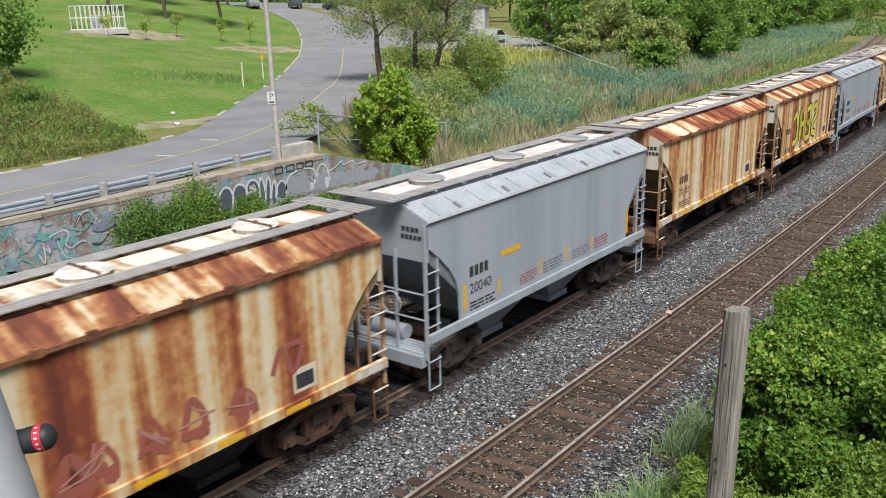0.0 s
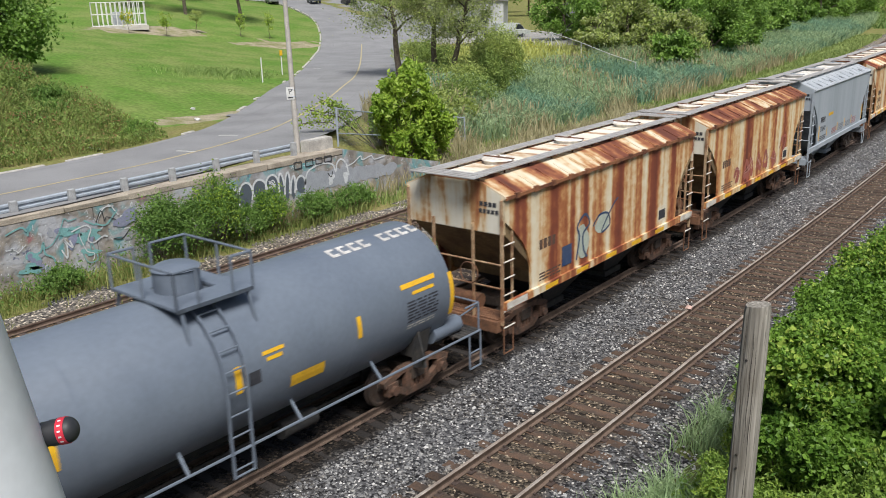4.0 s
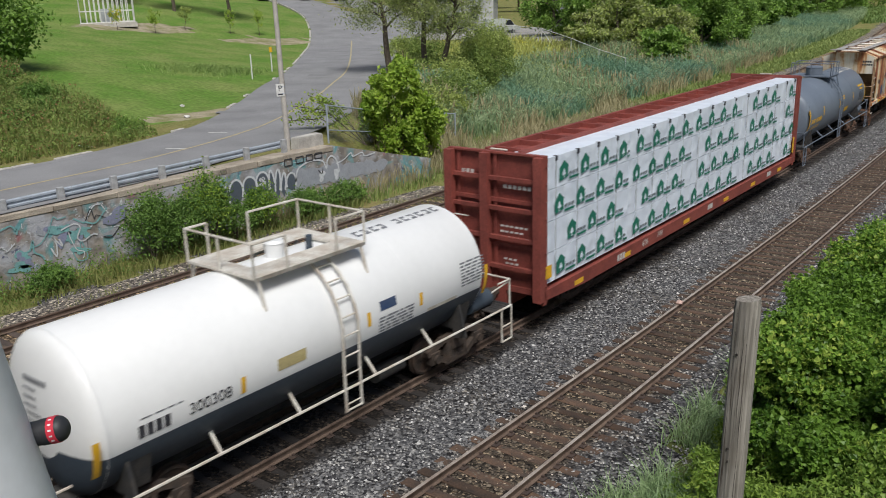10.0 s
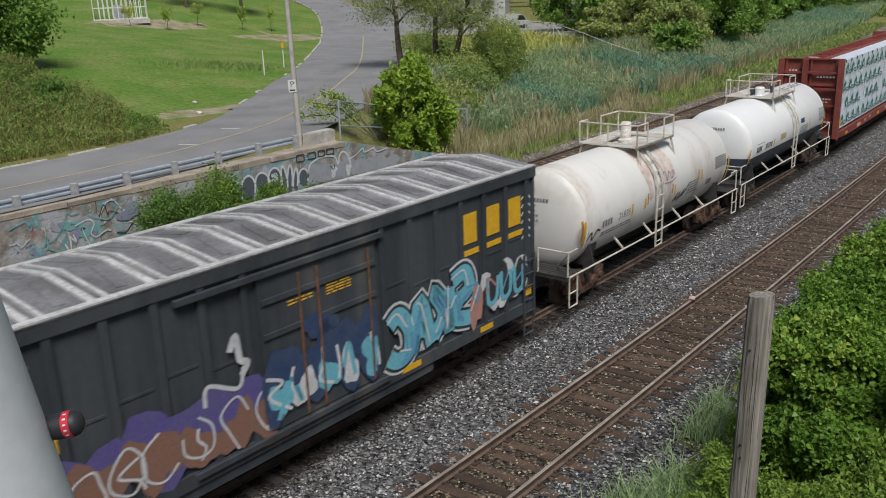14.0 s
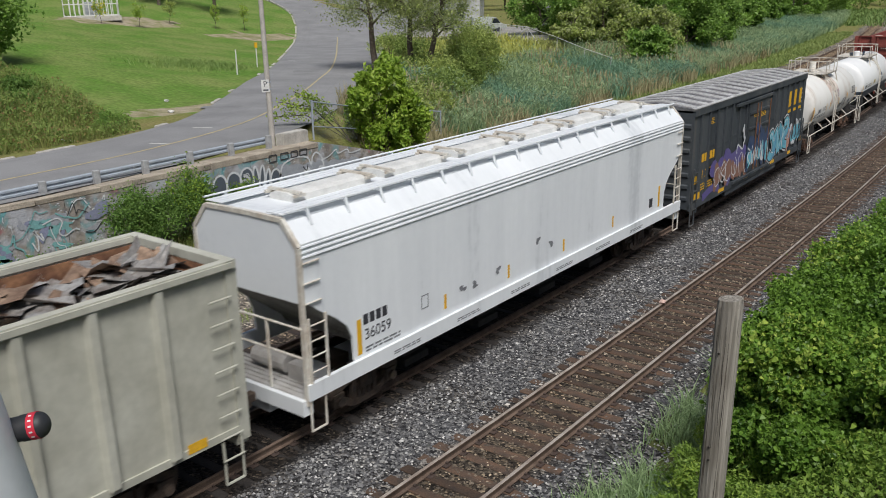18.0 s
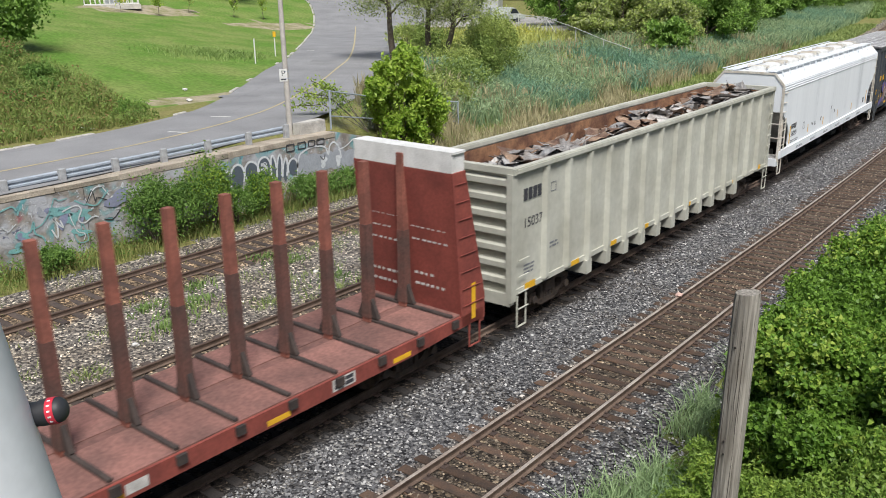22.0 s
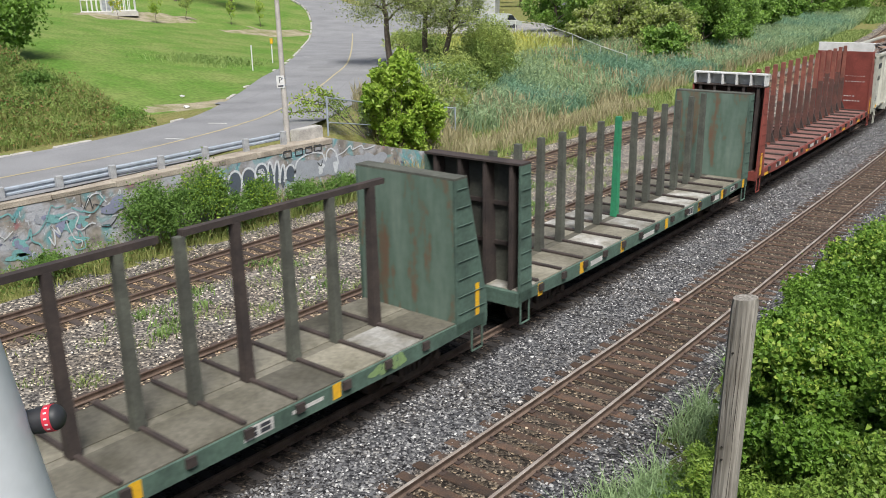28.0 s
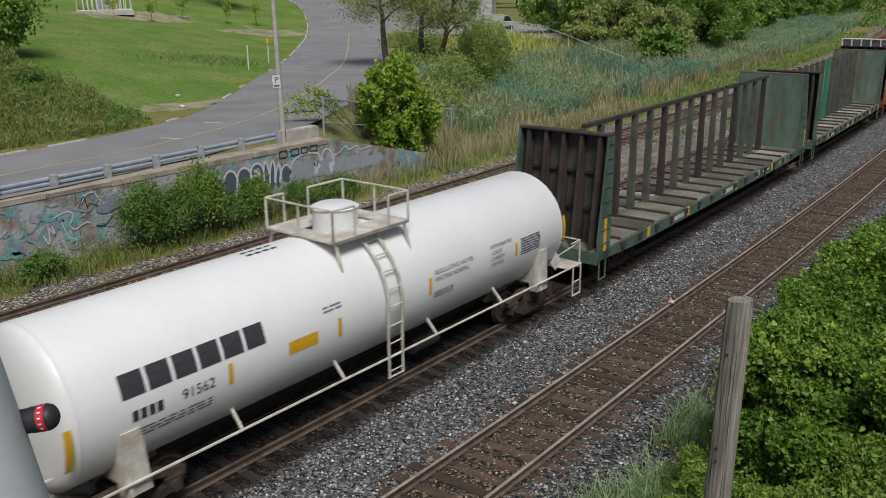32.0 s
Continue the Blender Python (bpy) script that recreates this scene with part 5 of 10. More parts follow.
    # marks on the side and end
    ink = BLACK_INK if not rusty else material("faded dark stencil", (0.12, 0.07, 0.05), 0.8)
    blocks(car, 1.502, -3.95, 2.74, 0.26, 4, ink, label="dark reporting mark left as blocks")
    if digits:
        number(car, 1.502, -3.95, 2.30, 0.27, digits, ink)
    small_print(car, 1.502, -3.95, -2.9, 1.9, 2.15, 3, ink, seed=name)
    bm = bmesh.new()
    for k in range(4):
        box(bm, 0.8 + 0.13 * k, 0.9 + 0.13 * k, -5.545, -5.54, 4.15, 4.26)
    for k in range(5):
        box(bm, 0.78 + 0.12 * k, 0.87 + 0.12 * k, -5.545, -5.54, 3.98, 4.08)
    part("stencil", bm, BLACK_INK, car, "small dark marks on the end wall")
    return car


def on_side(x):
    return lambda u, v: (x, u, v)


def hopper_grey(centre, label):
    car = short_hopper("covered_hopper", label, centre, GREY_PAINT, HATCH_WHITE, False, "grey covered hoppers", "20040")
    flat(car, "stencil", 1.502, [(-2.6, -1.75, 2.92, 3.06)], YELLOW, "faded orange word block")
    small_print(car, 1.502, -1.75, -0.95, 1.95, 2.25, 4, PRINT_RED, seed=1)
    small_print(car, 1.502, -0.6, 0.4, 1.95, 2.3, 4, PRINT_GREY, seed=2)
    small_print(car, 1.502, 0.95, 1.9, 1.95, 2.25, 4, PRINT_GREY, seed=3)
    small_print(car, 1.502, 2.25, 3.1, 1.95, 2.3, 4, PRINT_RED, seed=4)
    bm = bmesh.new()
    for y in (-4.2, -2.2, -0.2, 1.8, 3.8):
        beam(bm, (1.46, y, 4.50), (1.25, y, 4.60), 0.10, 0.02)
    part("roof_clip", bm, PRINT_GREY, car)
    return car


def hopper_rusty(k, centre, label):
    car = short_hopper("covered_hopper", label, centre, RUSTY[k], RUST_ROOF, True, "rusty covered hoppers", "20103" if k == 3 else "")
    rnd = random.Random(40 + k)
    flat(car, "placard", 1.502, [(3.05, 3.5, 2.0, 2.3)], BLACK_INK, "small black data plate")
    flat(car, "placard_field", 1.5015, [(2.98, 3.57, 1.93, 2.42)], RUST_END, "pale patch round the data plate", 0.003)
    place = on_side(1.507)
    if k == 0:      # red and white throw-up along the bottom
        red, white = bmesh.new(), bmesh.new()
        for j in range(6):
            u = -2.4 + 0.85 * j + rnd.uniform(-0.2, 0.2)
            ribbon(red, [(u - 0.3, 2.0 + rnd.uniform(0, 0.2)), (u - 0.1, 2.6 + rnd.uniform(-0.15, 0.15)), (u + 0.15, 2.3), (u + rnd.uniform(-0.1, 0.3), 1.95)], rnd.uniform(0.1, 0.2), place)
            blob(red, u, 2.1 + rnd.uniform(-0.1, 0.1), rnd.uniform(0.16, 0.26), rnd.uniform(0.12, 0.22), place, rnd, 0.35)
            v = rnd.uniform(1.95, 2.2)
            ribbon(white, [(u + rnd.uniform(-0.45, 0.45), v + rnd.uniform(0, 0.55)) for _ in range(4)], 0.035, on_side(1.511))
        ribbon(red, [(2.5, 2.5), (2.75, 2.95), (3.0, 2.4), (3.25, 2.9), (2.9, 2.95)], 0.12, place)
        part("graffiti", red, paint("faded brick-red spray paint", (0.36, 0.10, 0.07)), car, "faded red sprayed shapes")
        part("graffiti", white, SPRAY_PINK, car, "pale sprayed strokes")
    if k == 1:      # thin dark line drawing with pale fill
        pale, dark = bmesh.new(), bmesh.new()
        blob(pale, -1.75, 2.45, 0.3, 0.52, place, rnd, 0.1)
        blob(pale, -0.65, 2.75, 0.42, 0.28, place, rnd, 0.12)
        ribbon(dark, [(-2.1, 2.0), (-1.95, 2.6), (-2.05, 2.95), (-1.65, 3.2), (-1.4, 2.9), (-1.75, 2.65), (-1.7, 2.2), (-1.5, 1.95)], 0.075, on_side(1.511))
        ribbon(dark, [(-1.2, 2.75), (-0.85, 3.0), (-0.35, 2.95), (-0.25, 2.6), (-0.7, 2.5), (-0.1, 3.1), (0.25, 3.3)], 0.06, on_side(1.511))
        part("graffiti", pale, paint("pale green spray paint", (0.45, 0.5, 0.42)), car, "pale sprayed fill")
        part("graffiti", dark, SPRAY_NAVY, car, "dark sprayed curling line")
        flat(car, "graffiti", 1.509, [(-2.85, -2.35, 2.0, 2.55)], SPRAY_NAVY, "small dark sprayed block")
    if k == 2:      # large yellow shapes edged in black
        yel, dark = bmesh.new(), bmesh.new()
        for j in range(4):
            u = -2.4 + 1.15 * j
            bends = ([(0.35, 3.3), (-0.1, 3.55), (-0.4, 3.0), (-0.3, 2.3), (0.3, 2.2)], [(-0.35, 3.5), (-0.4, 2.2), (-0.35, 2.9), (0.3, 3.0), (0.3, 3.6), (0.25, 2.2)], [(0.35, 3.5), (-0.3, 3.6), (-0.3, 2.9), (0.2, 2.9), (-0.3, 2.8), (-0.3, 2.2), (0.35, 2.15)], [(0.3, 3.5), (-0.2, 3.6), (-0.35, 3.1), (0.2, 2.8), (0.3, 2.35), (-0.3, 2.2)])[j]
            ribbon(dark, [(u - p, v) for p, v in bends], 0.44, place)
            ribbon(yel, [(u - p, v) for p, v in bends], 0.26, on_side(1.512))
        part("graffiti", dark, SPRAY_BLACK, car, "black sprayed edges")
        part("graffiti", yel, SPRAY_YELLOW, car, "large bright yellow sprayed shapes")
    return car


# ---- tank wagons ----
TANK_Z, TANK_R = 2.61, 1.45


def tank_shell(half, cap=0.42, seg=48):
    bm = bmesh.new()
    prof = [(-half + cap * (1 - math.cos(a)), TANK_R * math.sin(a)) for a in [math.pi / 2 * k / 7 for k in range(1, 8)]]
    prof += [(-p, r) for p, r in prof[::-1]]
    rr = [ring(bm, [(r * math.cos(2 * math.pi * i / seg), y, TANK_Z + r * math.sin(2 * math.pi * i / seg)) for i in range(seg)]) for y, r in prof]
    for a, b in zip(rr, rr[1:]):
        bridge(bm, a, b)
    bm.faces.new(rr[0][::-1])
    bm.faces.new(rr[-1])
    return bm


def on_tank(lift=0.006):
    """Places on the shell's visible flank: u along it, v height."""
    def place(u, v):
        h = max(-1.4, min(1.4, v - TANK_Z))
        r = TANK_R + lift
        return (math.sqrt(max(0.0, r * r - h * h)), u, TANK_Z + h)
    return place


def tank_rects(parent, name, rects, mat, label="", lift=0.006):
    place = on_tank(lift)
    ones = [rects] if name == "stencil" else [[r] for r in rects]
    for group in ones:
        bm = bmesh.new()
        for y0, y1, z0, z1 in group:
            n = max(1, int((z1 - z0) / 0.12))
            for k in range(n):
                a, b = z0 + (z1 - z0) * k / n, z0 + (z1 - z0) * (k + 1) / n
                bm.faces.new([bm.verts.new(place(*p)) for p in ((y0, a), (y1, a), (y1, b), (y0, b))])
        ob = part(name, bm, mat, parent, label)
        if len(group) > 2:
            tagged(ob, label, kind="stuff")
    return ob


def tank_blocks(parent, y, z, size, count, mat, label="", gap=0.78):
    for k in range(count):
        a = y + k * size * gap
        tank_rects(parent, "block", [(a, a + size * gap * 0.74, z, z + size)], mat, label, 0.007)


def tank_print(parent, y0, y1, z0, z1, rows, mat, seed=0):
    rnd = random.Random(seed)
    h = (z1 - z0) / rows
    rects = []
    for k in range(rows):
        a = y0
        while a < y1 - 0.05:
            b = min(y1, a + rnd.uniform(0.1, 0.35))
            rects.append((a, b, z0 + k * h, z0 + k * h + h * 0.5))
            a = b + 0.05
    return tank_rects(parent, "stencil", rects, mat)


def tank_words(parent, words, size, y, z, mat, label):
    """Readable words laid on the shell."""
    me = text_mesh(words, size, mat)
    co = np.empty(len(me.vertices) * 3)
    me.vertices.foreach_get("co", co)
    co = co.reshape(-1, 3)
    place = on_tank(0.008)
    new_co = np.array([place(y + c[0], z + c[1]) for c in co])
    me.vertices.foreach_set("co", new_co.ravel())
    me.update()
    part("lettering", me, None, parent, label)


def rail_loop(bm, pts, z0, z1, r=0.025):
    """A hand rail on posts."""
    for p, q in zip(pts, pts[1:]):
        rod(bm, (*p, z1), (*q, z1), r, 6)
    for p in pts:
        rod(bm, (*p, z0), (*p, z1), r, 6)


def tank_wagon(name, label, centre, half, ends, trucks, shell, fittings, dome, plat, sill, frame=None, ladder_y=-0.3):
    """plat: half length of the top platform; dome: (radius, height, material) of the fittings cover."""
    car = wagon(name, label, "tank wagon", centre, trucks, ends + 0.25, frame, "tank wagons")
    part("tank", tank_shell(half), shell, car, smooth=True)
    for y in (-half + 0.42, -half * 0.45, half * 0.45, half - 0.42):
        bm = bmesh.new()
        rr = [[((TANK_R + d) * math.cos(2 * math.pi * i / 48), y + e, TANK_Z + (TANK_R + d) * math.sin(2 * math.pi * i / 48)) for i in range(48)] for d, e in ((-0.01, -0.03), (0.002, -0.025), (0.002, 0.025), (-0.01, 0.03))]
        loft(bm, rr, False)
        part("weld_seam", bm, shell, car, smooth=True)
    # sill ends, saddles and running gear under the tank
    for s in (-1, 1):
        e = s * ends
        bm = bmesh.new()
        box(bm, -0.32, 0.32, min(e, s * (trucks - 1.0)), max(e, s * (trucks - 1.0)), 0.82, 1.2)
        prism(bm, [(-1.15, 1.35), (1.15, 1.35), (1.3, 1.95), (0.7, 1.35), (0.35, 1.02), (-0.35, 1.02), (-0.7, 1.35), (-1.3, 1.95)], s * trucks - 0.25, s * trucks + 0.25)
        part("stub_sill", bm, fittings if sill == "pale" else DARK_STEEL, car)
        bm = bmesh.new()
        for k in range(6):
            yy = e - s * 0.13 * k
            box(bm, -1.45, 1.45, yy - 0.05, yy + 0.05, 1.40, 1.425)
        box(bm, -1.5, 1.5, e - 0.04, e + 0.04, 1.3, 1.43)
        loose_parts("end_platform_slat", bm, fittings if sill == "pale" else DARK_STEEL, car)
        bm = bmesh.new()
        rail_loop(bm, [(-1.45, e), (-0.5, e)], 1.42, 2.1, 0.024)
        rail_loop(bm, [(0.5, e), (1.45, e)], 1.42, 2.1, 0.024)
        rod(bm, (1.45, e, 2.1), (1.45, e - s * 0.5, 2.1), 0.024, 6)
        rod(bm, (-1.45, e, 2.1), (-1.45, e - s * 0.5, 2.1), 0.024, 6)
        rod(bm, (1.45, e, 2.05), (0.75, e - s * 0.6, 1.45), 0.022, 6)
        loose_parts("end_rail", bm, fittings, car)
        for xs in (-1, 1):
            bm = bmesh.new()
            bent(bm, [(xs * 1.5, e, 1.4), (xs * 1.5, e, 0.55), (xs * 1.5, e - s * 0.42, 0.55), (xs * 1.5, e - s * 0.42, 1.4)], 0.024)
            rod(bm, (xs * 1.5, e, 0.95), (xs * 1.5, e - s * 0.42, 0.95), 0.02, 6)
            part("step", bm, fittings, car)
            bm = bmesh.new()
            beam(bm, (xs * 1.15, s * trucks - 0.2, 1.95), (xs * 1.35, s * trucks - 0.2, 1.15), 0.06, 0.35)
            part("saddle_arm", bm, fittings if sill == "pale" else DARK_STEEL, car)
    bm = bmesh.new()
    box(bm, -0.25, 0.25, -trucks + 0.9, trucks - 0.9, 0.95, 1.13)
    for k in range(3):
        rod(bm, (0.5 - 0.35 * k, -trucks + 1.0, 0.85), (0.5 - 0.35 * k, trucks - 1.0, 0.85), 0.03, 6)
    part("brake_rigging", bm, DARK_STEEL, car)
    bm = bmesh.new()
    rod(bm, (0.55, ladder_y + 1.6, 0.8), (0.55, ladder_y + 2.5, 0.8), 0.19, 12)
    part("air_reservoir", bm, DARK_STEEL, car, smooth=True)
    # hand rails the length of both sides, on arms
    for xs in (-1, 1):
        bm = bmesh.new()
        rod(bm, (xs * 1.5, -ends, 1.42), (xs * 1.5, ends, 1.42), 0.028, 6)
        part("side_rail", bm, fittings, car, "pale side hand rail")
        bm = bmesh.new()
        for y in (-half * 0.55, -half * 0.2, half * 0.2, half * 0.55):
            beam(bm, (xs * 1.5, y, 1.42), (xs * 1.15, y + 0.05, 1.72), 0.05, 0.05)
        loose_parts("rail_arm", bm, fittings, car)
    # platform on top
    p = plat
    top = TANK_Z + TANK_R + 0.06
    bm = bmesh.new()
    for xs in (-1, 1):
        box(bm, xs * 0.72 - 0.30, xs * 0.72 + 0.30, -p, p, top - 0.03, top + 0.02)
    for ys in (-1, 1):
        box(bm, -0.42, 0.42, ys * (p - 0.2) - 0.2, ys * (p - 0.2) + 0.2, top - 0.03, top + 0.02)
    for xs in (-1, 1):
        for ys in (-1, 1):
            beam(bm, (xs * 0.95, ys * (p - 0.1), top), (xs * 1.12, ys * (p - 0.1), top - 0.62), 0.05, 0.05)
            beam(bm, (xs * 1.0, ys * p, top - 0.02), (xs * 1.0, -ys * p, top - 0.02), 0.04, 0.07)
    loose_parts("platform", bm, fittings, car)
    bm = bmesh.new()
    h = 0.66
    rail_loop(bm, [(-1.0, -p + 0.5), (-1.0, -p), (0.0, -p), (1.0, -p)], top, top + h)
    rail_loop(bm, [(-1.0, p * 0.05), (-1.0, p), (0.0, p), (1.0, p), (1.0, p * 0.45)], top, top + h)
    rail_loop(bm, [(1.0, -p), (1.0, -p * 0.45)], top, top + h)
    loose_parts("platform_rail", bm, fittings, car)
    r, hh, dm = dome
    bm = bmesh.new()
    rod(bm, (0, -0.1, top - 0.15), (0, -0.1, top + hh), r, 20)
    rod(bm, (0, -0.1, top + hh), (0, -0.1, top + hh + 0.06), r * 1.06, 20, r * 0.8)
    part("valve_cover", bm, dm, car, "round valve cover", True)
    # ladders down both flanks
    for xs in (-1, 1):
        bm = bmesh.new()
        y0, y1 = ladder_y - 0.22, ladder_y + 0.22
        arc = [(xs * (TANK_R + 0.12) * math.cos(a), TANK_Z + (TANK_R + 0.12) * math.sin(a)) for a in [radians(q) for q in (62, 48, 34, 20, 6, -8)]]
        arc += [(xs * 1.53, 1.9), (xs * 1.53, 0.95)]
        for (xa, za), (xb, zb) in zip(arc, arc[1:]):
            for y in (y0, y1):
                beam(bm, (xa, y, za), (xb, y, zb), 0.04, 0.05)
            n = 3 if zb < 1 else 1
            for q in range(n):
                f = (q + 0.5) / n
                rod(bm, (xa + (xb - xa) * f, y0, za + (zb - za) * f), (xa + (xb - xa) * f, y1, za + (zb - za) * f), 0.018, 6)
        rod(bm, (xs * 1.53, y0, 0.97), (xs * 1.53, y1, 0.97), 0.022, 6)
        loose_parts("ladder_bar", bm, fittings, car)
    return car


def build_tanks():
    # slate-grey
    c = tank_wagon("tank_wagon", "slate-blue grey tank wagon with yellow safety marks", -19.46, 6.25, 6.85, 5.05, TANK_GREY, TANK_GREY, (0.42, 0.42, TANK_GREY), 0.8, "dark", FRAME_RUSTY, -0.15)
    tank_rects(c, "reflector", [(6.0 - 0.18, 6.0 - 0.04, 2.1, 3.1), (2.9, 3.02, 2.5, 2.95), (-0.1, 0.04, 2.45, 2.95), (-3.45, -3.3, 2.5, 2.95), (-6.05, -5.9, 2.05, 3.05)], YELLOW, "yellow reflective strip")
    tank_rects(c, "stencil", [(1.15, 2.0, 2.1, 2.35), (0.55, 1.05, 2.95, 3.02), (0.62, 0.98, 2.83, 2.9), (4.3, 5.4, 3.1, 3.2), (4.6, 5.3, 2.93, 3.0)], YELLOW, "yellow warning panel")
    tank_blocks(c, -5.6, 2.32, 0.22, 4, YELLOW, "yellow reporting mark left as blocks")
    tank_blocks(c, -4.75, 2.32, 0.22, 6, YELLOW, "yellow figures left as blocks")
    tank_print(c, 4.4, 5.4, 2.35, 2.85, 7, BLACK_INK, 3)
    tank_print(c, 4.4, 5.3, 2.2, 2.32, 2, PRINT_WHITE, 4)
    tank_print(c, -5.5, -4.0, 2.05, 2.22, 2, YELLOW, 5)
    bm = bmesh.new()
    place = lambda u, v: (v, u, TANK_Z + math.sqrt(max(0.01, (TANK_R + 0.008) ** 2 - v * v)))
    for k in range(9):
        if k == 4:
            continue
        u = 3.2 + 0.3 * k
        for a, b in ((0.25, 0.33), (0.47, 0.55)):
            bm.faces.new([bm.verts.new(place(*q)) for q in ((u, a), (u + 0.22, a), (u + 0.22, b), (u, b))])
        bm.faces.new([bm.verts.new(place(*q)) for q in ((u, 0.33), (u + 0.07, 0.33), (u + 0.07, 0.47), (u, 0.47))])
    part("stencil", bm, PRINT_WHITE, c, "pale marks on the tank's top")
    tank_rects(c, "valve_box", [(0.1, 0.45, 2.5, 2.75)], BLACK_INK)
    bm = bmesh.new()
    rod(bm, (1.05, 5.5, 1.62), (1.05, 6.5, 1.62), 0.21, 14)
    part("air_reservoir", bm, TANK_GREY, c, smooth=True)
    # white over blue-black
    shell = tank_wagon("tank_wagon", "white tank wagon with a blue-black lower half", -58.88, 5.28, 6.05, 4.35, TANK_WHITE, OFF_WHITE, (0.2, 0.22, TANK_WHITE), 1.45, "dark", None, 0.35)
    bm = bmesh.new()
    seg = 30
    prof = [(-5.28 + 0.42 * (1 - math.cos(a)), (TANK_R + 0.004) * math.sin(a) + 0.004) for a in [math.pi / 2 * k / 7 for k in range(2, 8)]]
    prof += [(-p, r) for p, r in prof[::-1]]
    rows_ = []
    for y, r in prof:
        lo = math.asin(max(-1, min(1, (2.22 - TANK_Z) / r)))
        rows_.append(ring(bm, [(r * math.cos(a), y, TANK_Z + r * math.sin(a)) for a in [lo + (-math.pi - 2 * lo) * i / seg for i in range(seg + 1)]]))
    for a, b in zip(rows_, rows_[1:]):
        bridge(bm, a, b, False)
    part("lower_shell", bm, TANK_SKIRT, shell, "blue-black lower half of the tank", True)
    tank_rects(shell, "reflector", [(-5.15, -5.02, 1.95, 2.6), (-2.3, -2.2, 2.3, 2.62), (0.95, 1.05, 2.5, 2.8), (2.6, 2.7, 2.45, 2.75), (5.0, 5.12, 2.0, 2.75)], YELLOW, "yellow reflective strip")
    tank_blocks(shell, -4.35, 2.34, 0.22, 4, BLACK_INK, "black reporting mark left as blocks", 0.72)
    tank_words(shell, "300308", 0.30, -2.95, 2.45, BLACK_INK, "black wagon number")
    tank_rects(shell, "stencil", [(-1.45, -0.75, 2.42, 2.66)], paint("tan panel", (0.5, 0.42, 0.2)), "tan warning panel")
    tank_rects(shell, "stencil", [(1.35, 1.85, 2.72, 2.92)], SPRAY_NAVY, "dark data panel")
    tank_print(shell, 1.3, 2.4, 2.25, 2.62, 5, PRINT_GREY, 7)
    tank_print(shell, 4.1, 5.0, 2.45, 3.05, 8, PRINT_GREY, 8)
    tank_rects(shell, "stencil", [(2.9, 3.95, 2.2, 2.3)], OFF_WHITE, "pale band of print")
    tank_print(shell, -4.3, -3.5, 2.66, 2.7, 1, PRINT_GREY, 9)
    bm = bmesh.new()
    for k in range(11):
        if k == 4:
            continue
        u = 1.9 + 0.26 * k
        for a, b in ((0.12, 0.19), (0.3, 0.37)):
            bm.faces.new([bm.verts.new(place(*q)) for q in ((u, a), (u + 0.17, a), (u + 0.17, b), (u, b))])
        bm.faces.new([bm.verts.new(place(*q)) for q in ((u + (0.1 if k % 2 else 0), 0.19), (u + 0.06 + (0.1 if k % 2 else 0), 0.19), (u + 0.06 + (0.1 if k % 2 else 0), 0.3), (u + (0.1 if k % 2 else 0), 0.3))])
    part("stencil", bm, PRINT_GREY, shell, "grey marks on the tank's top")
    bm = bmesh.new()
    rod(bm, (0.95, 4.9, 1.62), (0.95, 5.75, 1.62), 0.22, 14)
    part("air_reservoir", bm, TANK_SKIRT, shell, smooth=True)
    for x, y, r, h in ((0.3, 0.55, 0.07, 0.32), (-0.3, 0.15, 0.22, 0.2)):
        bm = bmesh.new()
        rod(bm, (x, y, TANK_Z + TANK_R), (x, y, TANK_Z + TANK_R + h), r, 12)
        part("valve", bm, TANK_SKIRT, shell, smooth=True)
    end_print(shell, 5.28, 0.35, 3.3)
    # stained white
    g = tank_wagon("tank_wagon", "off-white tank wagon stained pink below its platform", -72.09, 5.42, 6.1, 4.5, TANK_CREAM, OFF_WHITE, (0.17, 0.5, HATCH_WHITE), 1.3, "dark", FRAME_RUSTY, -0.65)
    PINK = material("pink-brown stain", (0.55, 0.40, 0.34), 0.6, second=(0.70, 0.64, 0.59), scale=1.5, grain=9, amount=0.3)
    rnd = random.Random(5)
    stain = bmesh.new()
    for q in range(16):
        u, run = rnd.uniform(-1.5, 1.0), rnd.uniform(0.5, 1.7)
        ribbon(stain, [(u + rnd.uniform(-0.04, 0.04), 3.95 - run * f) for f in (0, 0.3, 0.6, 1.0)], rnd.uniform(0.08, 0.3), on_tank(0.004), True)
    part("graffiti", stain, PINK, g, "pink-brown runs below the platform")
    tank_rects(g, "reflector", [(-5.25, -5.12, 2.05, 2.75), (-2.4, -2.3, 2.3, 2.65), (-1.55, -1.44, 2.3, 2.65), (0.6, 0.7, 2.3, 2.65), (2.75, 2.85, 2.4, 2.75), (5.15, 5.27, 1.9, 2.8)], YELLOW, "yellow reflective strip")
    tank_rects(g, "reflector", [(-5.4, -5.28, 2.2, 2.8), (-1.36, -1.28, 2.4, 2.75), (0.42, 0.5, 2.4, 2.7), (2.5, 2.58, 2.45, 2.8)], paint("faded orange strip", (0.45, 0.22, 0.08)), "faded orange strip")
    tank_blocks(g, -4.2, 2.34, 0.2, 4, PRINT_GREY, "grey reporting mark left as blocks")
    tank_words(g, "21835", 0.30, -2.85, 2.45, PRINT_GREY, "grey wagon number")
    tank_print(g, -4.2, -2.3, 2.08, 2.24, 2, PRINT_GREY, 11)
    tank_rects(g, "stencil", [(3.95, 4.95, 2.55, 2.95)], material("grey data panel", (0.14, 0.15, 0.16), 0.6), "dark data panel")
